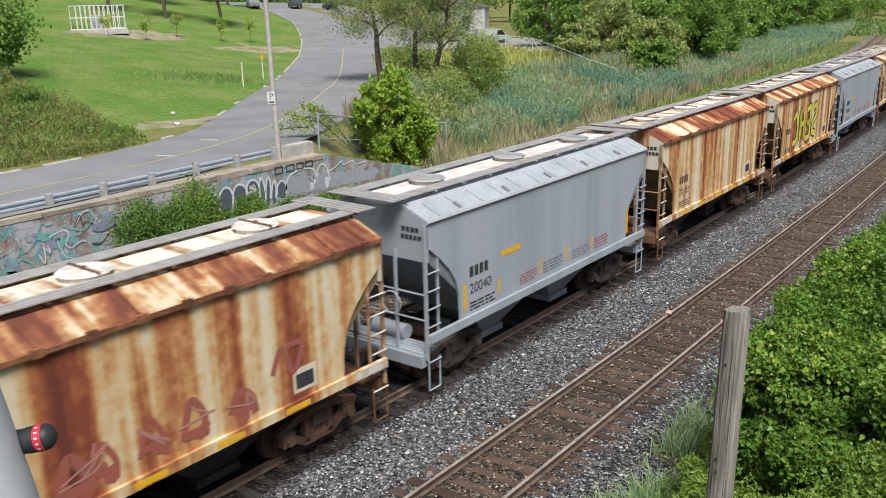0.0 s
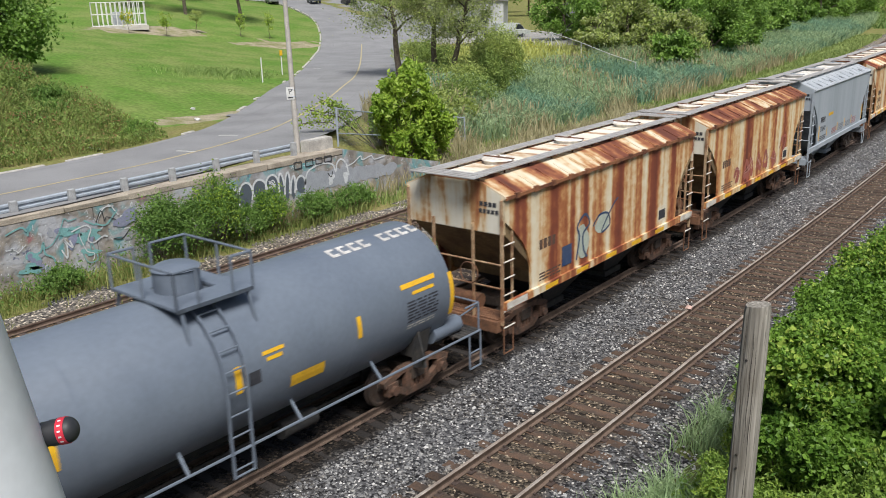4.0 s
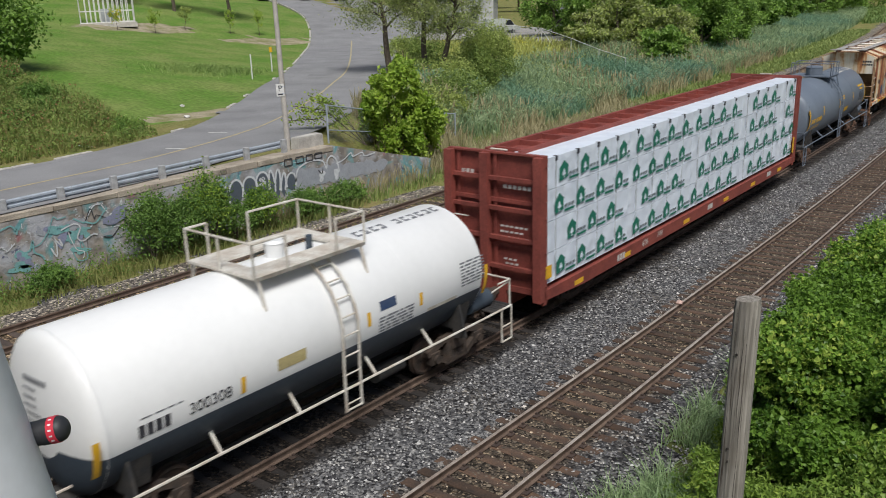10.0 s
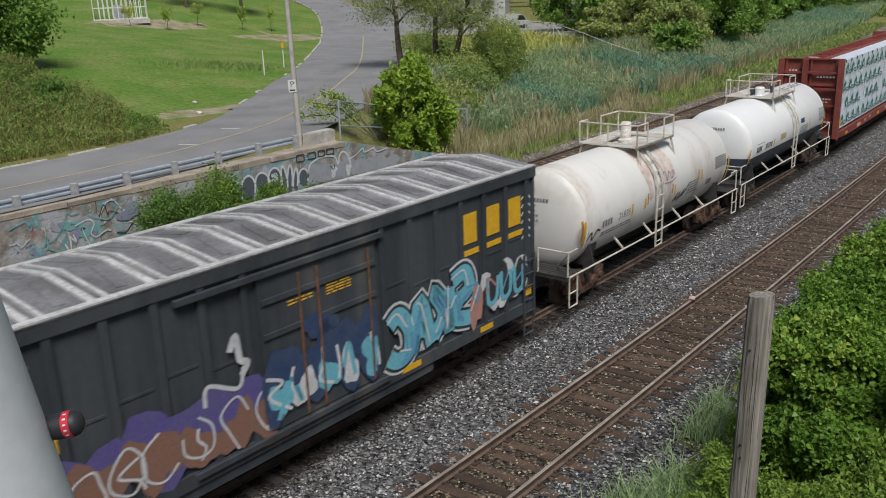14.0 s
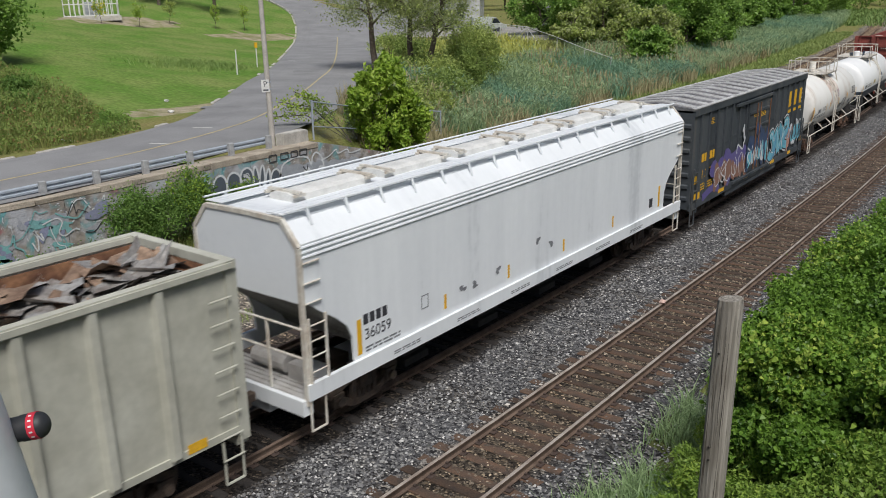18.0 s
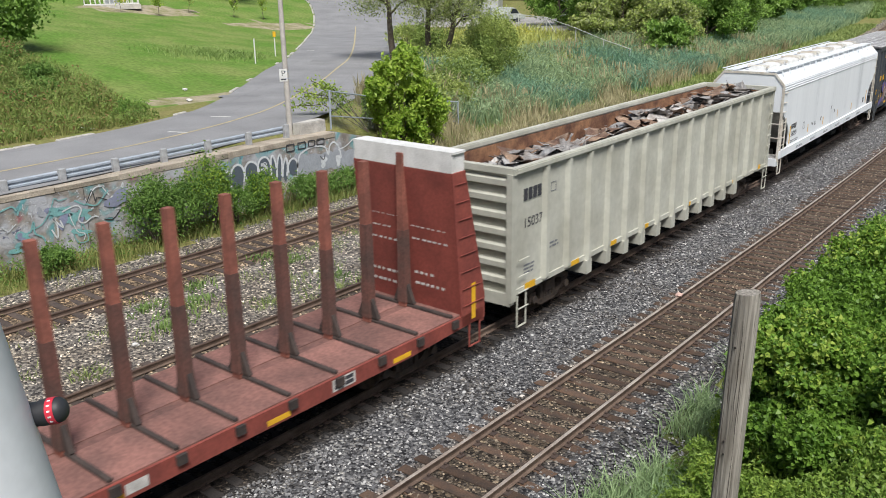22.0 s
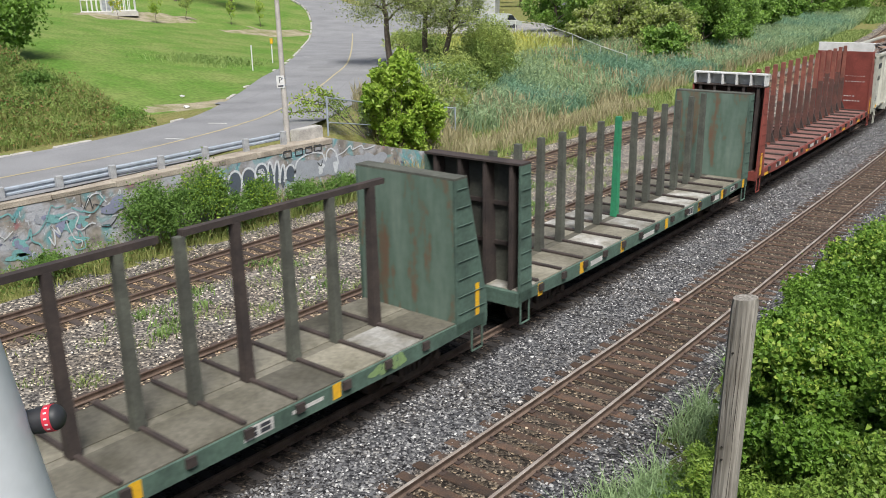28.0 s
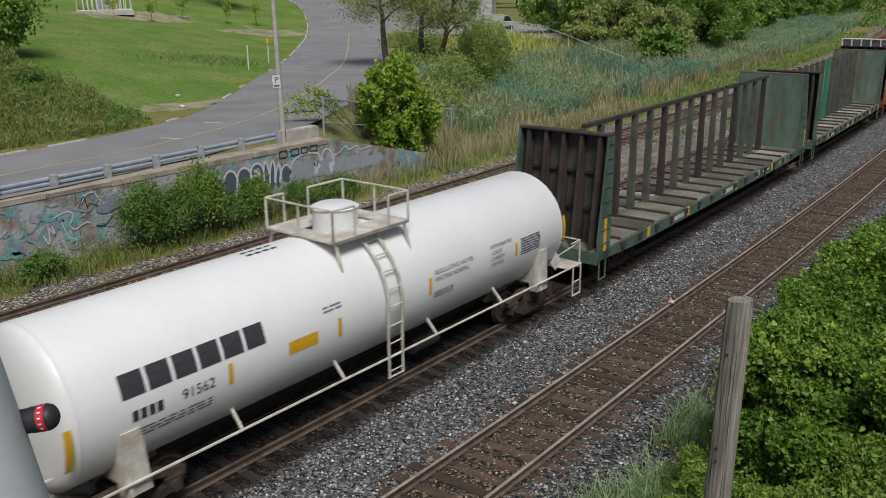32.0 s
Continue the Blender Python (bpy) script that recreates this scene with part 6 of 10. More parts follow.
    tank_print(g, 3.95, 4.95, 2.58, 2.95, 6, PRINT_WHITE, 12)
    tank_print(g, 1.7, 2.5, 2.1, 2.55, 5, PRINT_GREY, 13)
    tank_rects(g, "stencil", [(3.3, 3.75, 2.1, 2.3)], PRINT_GREY)
    lines = bmesh.new()
    pl = on_tank(0.009)
    ribbon(lines, [(0.65, 2.05), (0.9, 2.35), (0.75, 2.1), (1.1, 2.3), (1.0, 2.0), (1.4, 2.35), (1.3, 2.1), (1.75, 2.5)], 0.05, pl)
    ribbon(lines, [(0.6, 2.1), (1.1, 2.15), (1.6, 2.3)], 0.04, pl)
    ribbon(lines, [(-5.0, 2.15), (-4.8, 2.35), (-4.7, 2.1), (-4.5, 2.35), (-4.3, 2.3)], 0.06, pl)
    part("graffiti", lines, SPRAY_BLACK, g, "black sprayed tag")
    lines = bmesh.new()
    ribbon(lines, [(-0.25, 3.05), (0.0, 3.2), (0.05, 2.9), (0.3, 3.15), (0.4, 2.9), (0.6, 3.15), (0.65, 2.95)], 0.04, pl)
    ribbon(lines, [(-0.2, 2.85), (0.3, 2.8), (0.7, 2.88)], 0.035, pl)
    part("graffiti", lines, paint("faded purple spray paint", (0.3, 0.22, 0.3)), g, "faded purple sprayed tag")
    tank_rects(g, "reflector", [(-4.35, -4.15, 1.5, 1.85)], RED_TAPE, "red and white marker")
    bm = bmesh.new()
    rod(bm, (0.2, -0.5, TANK_Z + TANK_R), (0.2, -0.5, TANK_Z + TANK_R + 0.14), 0.24, 14)
    part("manway", bm, HATCH_WHITE, g, smooth=True)
    end_print(g, 5.42, 0.3, 3.2)
    # clean white, last of the train
    p = tank_wagon("tank_wagon", "clean white tank wagon with black block lettering", -210.95, 7.45, 8.05, 6.15, TANK_WHITE, OFF_WHITE, (0.5, 0.42, TANK_WHITE), 1.15, "pale", None, 0.05)
    tank_rects(p, "reflector", [(-7.3, -7.17, 2.0, 2.75), (-4.25, -4.15, 2.35, 2.75), (-1.55, -1.45, 2.35, 2.75), (1.3, 1.4, 2.4, 2.8), (4.75, 4.85, 2.45, 2.8), (7.1, 7.2, 2.3, 3.0)], YELLOW, "yellow reflective strip")
    tank_rects(p, "stencil", [(-2.85, -2.1, 2.42, 2.68)], YELLOW, "yellow warning panel")
    # the big name in black: plain block shapes
    for k in range(6):
        a = -6.28 + 0.497 * k
        tank_rects(p, "block", [(a, a + 0.43, 2.85, 3.24)], BLACK_INK, "large black block")
    tank_blocks(p, -6.15, 2.43, 0.19, 4, BLACK_INK, "black reporting mark left as blocks", 0.8)
    tank_words(p, "91562", 0.27, -4.88, 2.53, BLACK_INK, "black wagon number")
    tank_print(p, -6.2, -4.6, 2.1, 2.3, 3, PRINT_GREY, 21)
    tank_words(p, "REGULATING VALVES", 0.15, 2.25, 2.86, PRINT_GREY, "stencilled words on the tank")
    tank_words(p, "VENTING NORMAL", 0.15, 2.15, 2.70, PRINT_GREY, "stencilled words on the tank")
    tank_words(p, "REFRIGERATED", 0.13, 4.15, 2.92, PRINT_GREY, "stencilled words on the tank")
    tank_words(p, "LIQUID", 0.13, 3.95, 2.77, PRINT_GREY, "stencilled words on the tank")
    tank_words(p, "CARBON", 0.13, 3.97, 2.62, PRINT_GREY, "stencilled words on the tank")
    tank_words(p, "DIOXIDE", 0.13, 3.97, 2.47, PRINT_GREY, "stencilled words on the tank")
    tank_print(p, 1.5, 2.2, 2.28, 2.45, 3, PRINT_GREY, 22)
    tank_print(p, -1.9, -1.4, 2.95, 3.1, 2, PRINT_GREY, 24)
    tank_rects(p, "stencil", [(5.0, 5.9, 2.42, 2.85)], material("data panel", (0.10, 0.115, 0.15), 0.6), "dark data panel")
    tank_print(p, 5.0, 5.9, 2.45, 2.85, 6, PRINT_WHITE, 23)
    bm = bmesh.new()
    for k in range(4):
        u = -2.6 + 0.2 * k
        for a, b in ((-0.15, -0.08), (0.05, 0.12)):
            bm.faces.new([bm.verts.new(place(*q)) for q in ((u, a), (u + 0.14, a), (u + 0.14, b), (u, b))])
    part("stencil", bm, BLACK_INK, p, "small black marks on the tank's top")
    bm = bmesh.new()
    v = [(1.52, 6.62 + 0.26 * a, 1.85 + 0.26 * b) for a, b in ((0, -1), (1, 0), (0, 1), (-1, 0))]
    loft(bm, [v, [(x + 0.01, y, z) for x, y, z in v]])
    part("placard", bm, WHITE_PAINT, p, "white diamond placard")
    for s in (-1, 1):
        bm = bmesh.new()
        side_prism(bm, [(s * 6.15 - 0.28, 1.15), (s * 6.15 + 0.22, 1.15), (s * 6.15 + 0.12, 2.3), (s * 6.15 - 0.25, 2.3)], 1.28, 1.44)
        part("saddle_plate", bm, OFF_WHITE, p, "off-white saddle plate")


def end_print(car, half, x, z):
    """Small dark print on the rear head of a tank, following its bulge."""
    rnd = random.Random(z)
    bm = bmesh.new()

    def place(u, v):
        q = min(0.999, math.hypot(u, v - TANK_Z) / TANK_R)
        return (u, -half + 0.42 * (1 - math.sqrt(1 - q * q)) - 0.02, v)
    for k in range(6):
        for q in range(7 if k == 0 else rnd.randint(3, 5)):
            a, b = x + 0.10 * q - 0.6, x + 0.10 * q - 0.53
            lo, hi = z - 0.14 * k, z - 0.14 * k + (0.09 if k == 0 else 0.045)
            bm.faces.new([bm.verts.new(place(*p)) for p in ((a, lo), (b, lo), (b, hi), (a, hi))])
    tagged(part("stencil", bm, PRINT_GREY, car, "small print on the tank's end"), "small print on the tank's end", kind="stuff")


# ---- boxcar ----
def build_boxcar():
    car = wagon("boxcar", "weathered navy boxcar with yellow marks and bright graffiti", "boxcar", -87.74, 5.3, 7.75)
    half = 7.45
    bm = bmesh.new()
    box(bm, -1.42, 1.42, -half + 0.06, half - 0.06, 1.22, 4.6)
    part("body", bm, BOX_NAVY, car)
    for s in (-1, 1):
        bm = bmesh.new()
        box(bm, min(s * 1.40, s * 1.5), max(s * 1.40, s * 1.5), -half, half, 4.5, 4.74)
        part("top_rail", bm, BOX_NAVY, car)
        bm = bmesh.new()
        box(bm, min(s * 1.40, s * 1.49), max(s * 1.40, s * 1.49), -half, half, 1.05, 1.32)
        box(bm, min(s * 1.3, s * 1.44), max(s * 1.3, s * 1.44), -3.4, 3.4, 0.82, 1.06)
        part("side_sill", bm, BOX_NAVY, car)
        # outside posts, clear of the door
        for k in range(-9, 9):
            y = k * 0.86 + 0.2
            if -1.35 < y < 1.75 or abs(y) > 7.4:
                continue
            bm = bmesh.new()
            side_prism(bm, [(y - 0.07, 1.3), (y + 0.07, 1.3), (y + 0.07, 4.5), (y - 0.07, 4.5)], min(s * 1.41, s * 1.485), max(s * 1.41, s * 1.485))
            part("side_post", bm, BOX_NAVY, car)
        bm = bmesh.new()
        for k in range(-8, 8):
            y = k * 0.86 + 0.3
            if -2.0 < y < 1.75 or abs(y) > 6.9:
                continue
            box(bm, min(s * 1.41, s * 1.435), max(s * 1.41, s * 1.435), y + 0.02, y + 0.6, 2.95 + 0.1 * (k % 3), 3.0 + 0.1 * (k % 3))
            box(bm, min(s * 1.41, s * 1.435), max(s * 1.41, s * 1.435), y + 0.02, y + 0.6, 2.25, 2.29)
        part("side_stiffener", bm, BOX_NAVY, car)
        # sliding door with its rails and lock bars
        bm = bmesh.new()
        box(bm, min(s * 1.42, s * 1.49), max(s * 1.42, s * 1.49), -1.25, 1.7, 1.35, 4.3)
        door = part("door", bm, BOX_NAVY, car, "wide sliding door with rusty rails")
        for z in (1.9, 2.55, 3.2, 3.85):
            bm = bmesh.new()
            box(bm, min(s * 1.49, s * 1.53), max(s * 1.49, s * 1.53), -1.2, 1.65, z - 0.05, z + 0.05)
            part("door_rib", bm, BOX_NAVY, door)
        bm = bmesh.new()
        for y in (-0.35, 0.1, 1.45):
            rod(bm, (s * 1.55, y, 1.4), (s * 1.55, y, 4.2), 0.025, 6)
        part("lock_bar", bm, RUST_FRAME, door)
        bm = bmesh.new()
        box(bm, min(s * 1.45, s * 1.56), max(s * 1.45, s * 1.56), -2.9, 1.9, 4.32, 4.42)
        box(bm, min(s * 1.45, s * 1.56), max(s * 1.45, s * 1.56), -2.9, 1.9, 1.2, 1.3)
        loose_parts("door_track", bm, BOX_NAVY, car)
        # ends pressed into deep level ribs
        bm = bmesh.new()
        y = s * half
        for k in range(7):
            z = 1.5 + 0.44 * k
            prism_pts = [(y - s * 0.07, z - 0.16), (y + s * 0.05, z - 0.05), (y + s * 0.05, z + 0.05), (y - s * 0.07, z + 0.16)]
            side_prism(bm, prism_pts, -1.36, 1.36)
        box(bm, -1.46, 1.46, min(y, y - s * 0.1), max(y, y - s * 0.1), 1.1, 4.62)
        part("end_wall", bm, BOX_NAVY, car, "ribbed end wall")
        for xs in (-1, 1):
            part("ladder", ladder(xs * 1.53, y - s * 0.12, y - s * 0.55, 0.9, 2.6, 5), BOX_NAVY, car)
            bm = bmesh.new()
            bent(bm, [(xs * 1.48, y - s * 0.1, 1.1), (xs * 1.48, y - s * 0.1, 0.45), (xs * 1.48, y - s * 0.5, 0.45), (xs * 1.48, y - s * 0.5, 1.1)], 0.025)
            part("step", bm, BOX_NAVY, car)
    # roof: shallow gable of pressed panels, pale ribs between
    bm = bmesh.new()
    prism(bm, [(-1.5, 4.70), (-1.5, 4.76), (0, 4.93), (1.5, 4.76), (1.5, 4.70)], -half - 0.03, half + 0.03)
    part("roof", bm, BOX_ROOF, car, "grey roof with pale pressed ribs")
    for k in range(-7, 8):
        for dy in (-0.14, 0.10):
            bm = bmesh.new()
            for s in (-1, 1):
                beam(bm, (s * 1.45, k * 1.0 + dy, 4.777), (0, k * 1.0 + dy, 4.945), 0.13 if dy < 0 else 0.08, 0.045)
            part("roof_rib", bm, BOX_RIB, car)
    bm = bmesh.new()
    for s in (-1, 1):
        box(bm, s * 1.42 - 0.08, s * 1.42 + 0.08, -half, half, 4.755, 4.79)
    part("roof_edge", bm, BOX_RIB, car, "pale roof edge strip")
    bm = bmesh.new()
    for k in range(-7, 7):
        for s in (-1, 1):
            beam(bm, (s * 1.2, k * 1.0 + 0.45, 4.80), (s * 0.2, k * 1.0 + 0.6, 4.915), 0.16, 0.03)
    loose_parts("roof_panel_bulge", bm, BOX_ROOF, car)
    bm = bmesh.new()
    box(bm, -0.35, 0.35, -6.9, 6.9, 0.8, 1.2)
    rod(bm, (0.7, -1.5, 0.8), (0.7, -0.4, 0.8), 0.2, 10)
    part("centre_sill", bm, DARK_STEEL, car)
    # yellow marks
    x = 1.487
    for y in (4.62, 5.5, 6.38):      # three big blocks, each underlined
        flat(car, "block", 1.425, [(y, y + 0.5, 3.42, 4.12)], YELLOW, "large yellow block", 0.012)
        flat(car, "underline", 1.425, [(y - 0.02, y + 0.56, 3.14, 3.27)], YELLOW, "yellow underline", 0.012)
    blocks(car, 1.425, -6.35, 2.68, 0.30, 2, YELLOW, 0.012, "yellow reporting mark left as blocks", 1.0)
    blocks(car, 1.425, -5.5, 2.68, 0.30, 2, YELLOW, 0.012, "yellow reporting mark left as blocks", 1.0)
    number(car, 1.437, -6.3, 2.02, 0.34, "1 3", YELLOW, "yellow wagon number")
    number(car, 1.437, -5.5, 2.02, 0.34, "7", YELLOW, "yellow wagon number")
    flat(car, "reflector", 1.425, [(-7.1, -6.72, 1.95, 2.25)], YELLOW, "yellow square")
    flat(car, "reflector", 1.492, [(-7.1, -6.5, 1.37, 1.62), (-4.45, -3.75, 1.14, 1.28), (-1.4, -0.8, 1.14, 1.28), (0.9, 1.5, 1.14, 1.28), (2.35, 2.95, 1.14, 1.28), (5.1, 5.6, 1.14, 1.28), (6.9, 7.25, 1.5, 1.75)], YELLOW, "yellow reflective strip")
    small_print(car, 1.425, -5.7, -5.25, 4.0, 4.25, 4, YELLOW, seed=31)
    small_print(car, 1.495, 0.35, 1.0, 3.55, 3.78, 4, YELLOW, seed=32)
    small_print(car, 1.495, -0.6, 0.0, 3.62, 3.75, 2, YELLOW, seed=33)
    small_print(car, 1.425, -6.3, -5.0, 1.6, 1.9, 3, YELLOW, seed=34)
    # graffiti along the bottom: brown and purple, then dark blue and white, then bright blue
    rnd = random.Random(6)
    groups = {}

    def bmof(key):
        return groups.setdefault(key, bmesh.new())
    pl = [on_side(1.4902 + 0.006 * k) for k in range(5)]
    for j in range(6):
        u = -4.8 + 0.72 * j + rnd.uniform(-0.1, 0.1)
        blob(bmof("purple"), u, 2.0 + rnd.uniform(-0.1, 0.2), 0.6, rnd.uniform(0.4, 0.65), pl[0], rnd, 0.3)
        blob(bmof("brown"), u, 1.85 + rnd.uniform(-0.12, 0.15), rnd.uniform(0.34, 0.46), rnd.uniform(0.36, 0.5), pl[1], rnd, 0.3)
        # looping outlines, each drawn another way
        w, h, c = rnd.uniform(0.28, 0.42), rnd.uniform(0.36, 0.5), rnd.uniform(0, 6.28)
        turns = rnd.choice((5, 6, 7))
        ribbon(bmof("white"), [(u + w * rnd.uniform(0.5, 1.2) * math.cos(c + q * 1.05), 1.88 + h * rnd.uniform(0.6, 1.1) * math.sin(c + q * 1.05)) for q in range(turns)], 0.045, pl[2])
        if j % 2:
            ribbon(bmof("white"), [(u + rnd.uniform(-0.2, 0.3), 1.5 + 0.2 * q) for q in range(4)], 0.05, pl[2])
    ribbon(bmof("purple"), [(-6.2, 1.3), (-5.2, 1.5), (-4.4, 1.35)], 0.3, pl[0])
    ribbon(bmof("white"), [(-1.95, 3.2), (-1.8, 3.45), (-1.75, 3.0), (-1.6, 2.9), (-1.75, 2.7)], 0.13, pl[1])
    ribbon(bmof("white"), [(-2.55, 2.4), (-2.45, 2.75), (-1.85, 2.5), (-1.7, 2.85)], 0.08, pl[1])
    pd = [on_side(1.535 + 0.006 * k) for k in range(4)]
    for j in range(5):
        u = -1.0 + 0.58 * j
        blob(bmof("navy"), u, 2.25, 0.42, 0.65, pd[0], rnd, 0.25)
        blob(bmof("skyblue" if j % 2 == 0 else "white"), u + 0.05, 1.95, 0.24, 0.36, pd[1], rnd, 0.3)
        ribbon(bmof("white"), [(u + rnd.uniform(-0.3, 0.3), 1.75 + 0.25 * q + rnd.uniform(-0.1, 0.1)) for q in range(4)], 0.07, pd[2])
        ribbon(bmof("skyblue"), [(u + rnd.uniform(-0.3, 0.3), rnd.uniform(1.5, 2.5)) for q in range(3)], 0.1, pd[2])
    blob(bmof("navy"), 0.1, 3.05, 0.5, 0.22, pd[0], rnd, 0.2)
    # fat bent strokes: pale halo, black edge, blue body, white glints
    shapes = ([(0.3, 2.35), (0.0, 2.5), (-0.3, 2.1), (-0.25, 1.6), (0.1, 1.5), (0.35, 1.65)], [(-0.3, 1.45), (-0.05, 2.4), (0.1, 2.45), (0.35, 1.5), (0.2, 1.9), (-0.1, 1.85)], [(-0.25, 2.5), (-0.2, 1.5), (-0.15, 2.0), (0.3, 2.55), (0.0, 2.0), (0.35, 1.5)], [(0.35, 2.55), (-0.1, 2.65), (-0.25, 2.25), (0.2, 2.0), (0.25, 1.65), (-0.3, 1.5)])
    for j in range(4):
        u = 2.3 + 0.72 * j
        path = [(u - p, v + 0.06 * j) for p, v in shapes[j]]
        ribbon(bmof("white"), path, 0.62, pl[0])
        ribbon(bmof("black"), path, 0.5, pl[1])
        ribbon(bmof("skyblue"), path, 0.37, pl[2])
        ribbon(bmof("blue"), [(p + 0.08, v - 0.1) for p, v in path[2:5]], 0.12, pl[3])
        ribbon(bmof("white"), [(p - 0.07, v + 0.06) for p, v in path[:3]], 0.05, pl[4])
    for j in range(5):
        u = 2.35 + 0.62 * j
        ribbon(bmof("blue"), [(u + rnd.uniform(-0.3, 0.3), rnd.uniform(1.5, 2.5)) for _ in range(4)], 0.06, pl[3])
        ribbon(bmof("white"), [(u + rnd.uniform(-0.3, 0.3), rnd.uniform(1.6, 2.5)) for _ in range(2)], 0.05, pl[4])
    blob(bmof("pink"), 4.95, 1.9, 0.22, 0.6, pl[2], rnd, 0.2)
    for j in range(3):
        u = 5.6 + 0.55 * j
        blob(bmof("white"), u, 2.1, 0.38, 0.55, pl[0], rnd, 0.2)
        blob(bmof("black"), u, 2.1, 0.32, 0.48, pl[1], rnd, 0.25)
        ribbon(bmof("skyblue"), [(u - 0.2, 2.45), (u - 0.15, 1.8), (u + 0.15, 1.85), (u + rnd.uniform(0, 0.25), 2.4)], 0.13, pl[2])
        ribbon(bmof("pink" if j == 0 else "blue"), [(u + rnd.uniform(-0.25, 0.25), rnd.uniform(1.75, 2.5)) for _ in range(3)], 0.06, pl[3])
    for k in range(6):
        ribbon(bmof("white"), [(6.92, 4.0 - 0.2 * k), (7.02, 4.07 - 0.2 * k), (7.1, 3.95 - 0.2 * k), (7.22, 4.06 - 0.2 * k), (7.3, 3.98 - 0.2 * k)], 0.045, on_side(1.43))
    cols = dict(purple=SPRAY_PURPLE, brown=SPRAY_BROWN, white=SPRAY_WHITE, navy=SPRAY_NAVY, skyblue=paint("sky-blue spray paint", (0.16, 0.5, 0.62)), blue=SPRAY_BLUE, pink=SPRAY_PINK, black=SPRAY_BLACK)
    for key, bm in groups.items():
        part("graffiti", bm, cols[key], car, "%s sprayed graffiti" % key)


# ---- long white covered hopper ----
def build_long_hopper():
    car = wagon("covered_hopper", "long pale white covered hopper with dusty sides", "hopper wagon", -106.10, 6.9, 9.35)
    h = 8.95
    W = HOPPER_WHITE
    side = [(-h, 4.55), (-h, 3.45), (-8.55, 3.15), (-8.1, 2.85), (-7.82, 2.6), (-7.68, 2.3), (-7.64, 1.72), (7.64, 1.72), (7.68, 2.3), (7.82, 2.6), (8.1, 2.85), (8.55, 3.15), (h, 3.45), (h, 4.55)]
    for s in (-1, 1):
        bm = bmesh.new()
        side_prism(bm, side, s * 1.47, s * 1.53)
        part("side_sheet", bm, W, car)
        # pressed eaves: three level ridges
        for z in (4.30, 4.40, 4.50):
            bm = bmesh.new()
            rod(bm, (s * 1.53, -h, z), (s * 1.53, h, z), 0.03, 6)
            part("eave_ridge", bm, W, car)
        bm = bmesh.new()
        box(bm, min(s * 1.5, s * 1.60), max(s * 1.5, s * 1.60), -h - 0.05, h + 0.05, 1.42, 1.76)
        part("side_sill", bm, W, car)
        e = s * h
        bm = bmesh.new()
        prism(bm, [(-1.5, 3.4), (1.5, 3.4), (1.5, 4.55), (1.15, 4.95), (-1.15, 4.95), (-1.5, 4.55)], e - 0.04, e + 0.04)
        part("end_wall", bm, W, car)
        bm = bmesh.new()
        box(bm, -1.5, 1.5, e - 0.15, e + 0.1, 1.1, 1.42)
        box(bm, -0.32, 0.32, min(e, s * 5.5), max(e, s * 5.5), 0.8, 1.2)
        part("end_sill", bm, W, car)
        bm = bmesh.new()
        for k in range(6):
            box(bm, -1.45, 1.45, e - s * 0.14 * k - 0.055, e - s * 0.14 * k + 0.055, 1.43, 1.455)
        part("end_platform", bm, WALK_GREY, car)
        for xs in (-1, 1):
            # end frame bent over the shoulder of the roof
            bm = bmesh.new()
            for p, q in (((1.5, 1.3), (1.5, 4.5)), ((1.5, 4.5), (1.1, 4.98)), ((1.1, 4.98), (0, 5.0))):
                beam(bm, (xs * p[0], e + s * 0.02, p[1]), (xs * q[0], e + s * 0.02, q[1]), 0.09, 0.09)
            part("end_frame", bm, OFF_WHITE, car)
            bm = ladder(xs * 1.57, e - s * 0.05, e - s * 0.5, 1.5, 3.1, 5)
            bent(bm, [(xs * 1.55, e, 1.4), (xs * 1.55, e, 0.75), (xs * 1.55, e - s * 0.4, 0.75), (xs * 1.55, e - s * 0.4, 1.4)], 0.025)
            for k in range(3):
                rod(bm, (xs * 1.57, e, 3.4 + 0.4 * k), (xs * 1.57, e - s * 0.42, 3.4 + 0.4 * k), 0.02, 6)
            loose_parts("ladder_bar", bm, OFF_WHITE, car)
        bm = bmesh.new()
        for z in (2.3, 2.9):
            rod(bm, (-1.5, e + s * 0.06, z), (1.5, e + s * 0.06, z), 0.024, 6)
        for xx in (-0.7, 0.5):
            beam(bm, (xx, e + s * 0.06, 1.45), (xx, e + s * 0.06, 2.9), 0.05, 0.05)
        loose_parts("end_rail", bm, OFF_WHITE, car)
        bm = bmesh.new()
        rod(bm, (-0.6, e - s * 0.55, 1.7), (0.4, e - s * 0.55, 1.7), 0.2, 12)
        box(bm, 0.5, 0.9, e - s * 0.7, e - s * 0.4, 1.45, 1.8)
        part("brake_gear", bm, WALK_GREY, car)
    bm = bmesh.new()
    side_prism(bm, [(-h + 0.05, 4.5), (-h + 0.05, 3.45), (-6.9, 1.9), (-6.8, 1.72), (6.8, 1.72), (6.9, 1.9), (h - 0.05, 3.45), (h - 0.05, 4.5)], -1.465, 1.465)
    part("slope_sheet", bm, material("grimy slope sheet", (0.34, 0.335, 0.315), 0.8, second=(0.22, 0.215, 0.2), scale=1.5, grain=14), car, "grimy sloping end sheets")
    bm = bmesh.new()
    prism(bm, [(-1.53, 4.52), (-1.54, 4.57), (-1.15, 4.93), (-0.5, 5.0), (0.5, 5.0), (1.15, 4.93), (1.54, 4.57), (1.53, 4.52), (1, 4.5), (-1, 4.5)], -h + 0.02, h - 0.02)
    part("roof", bm, W, car)
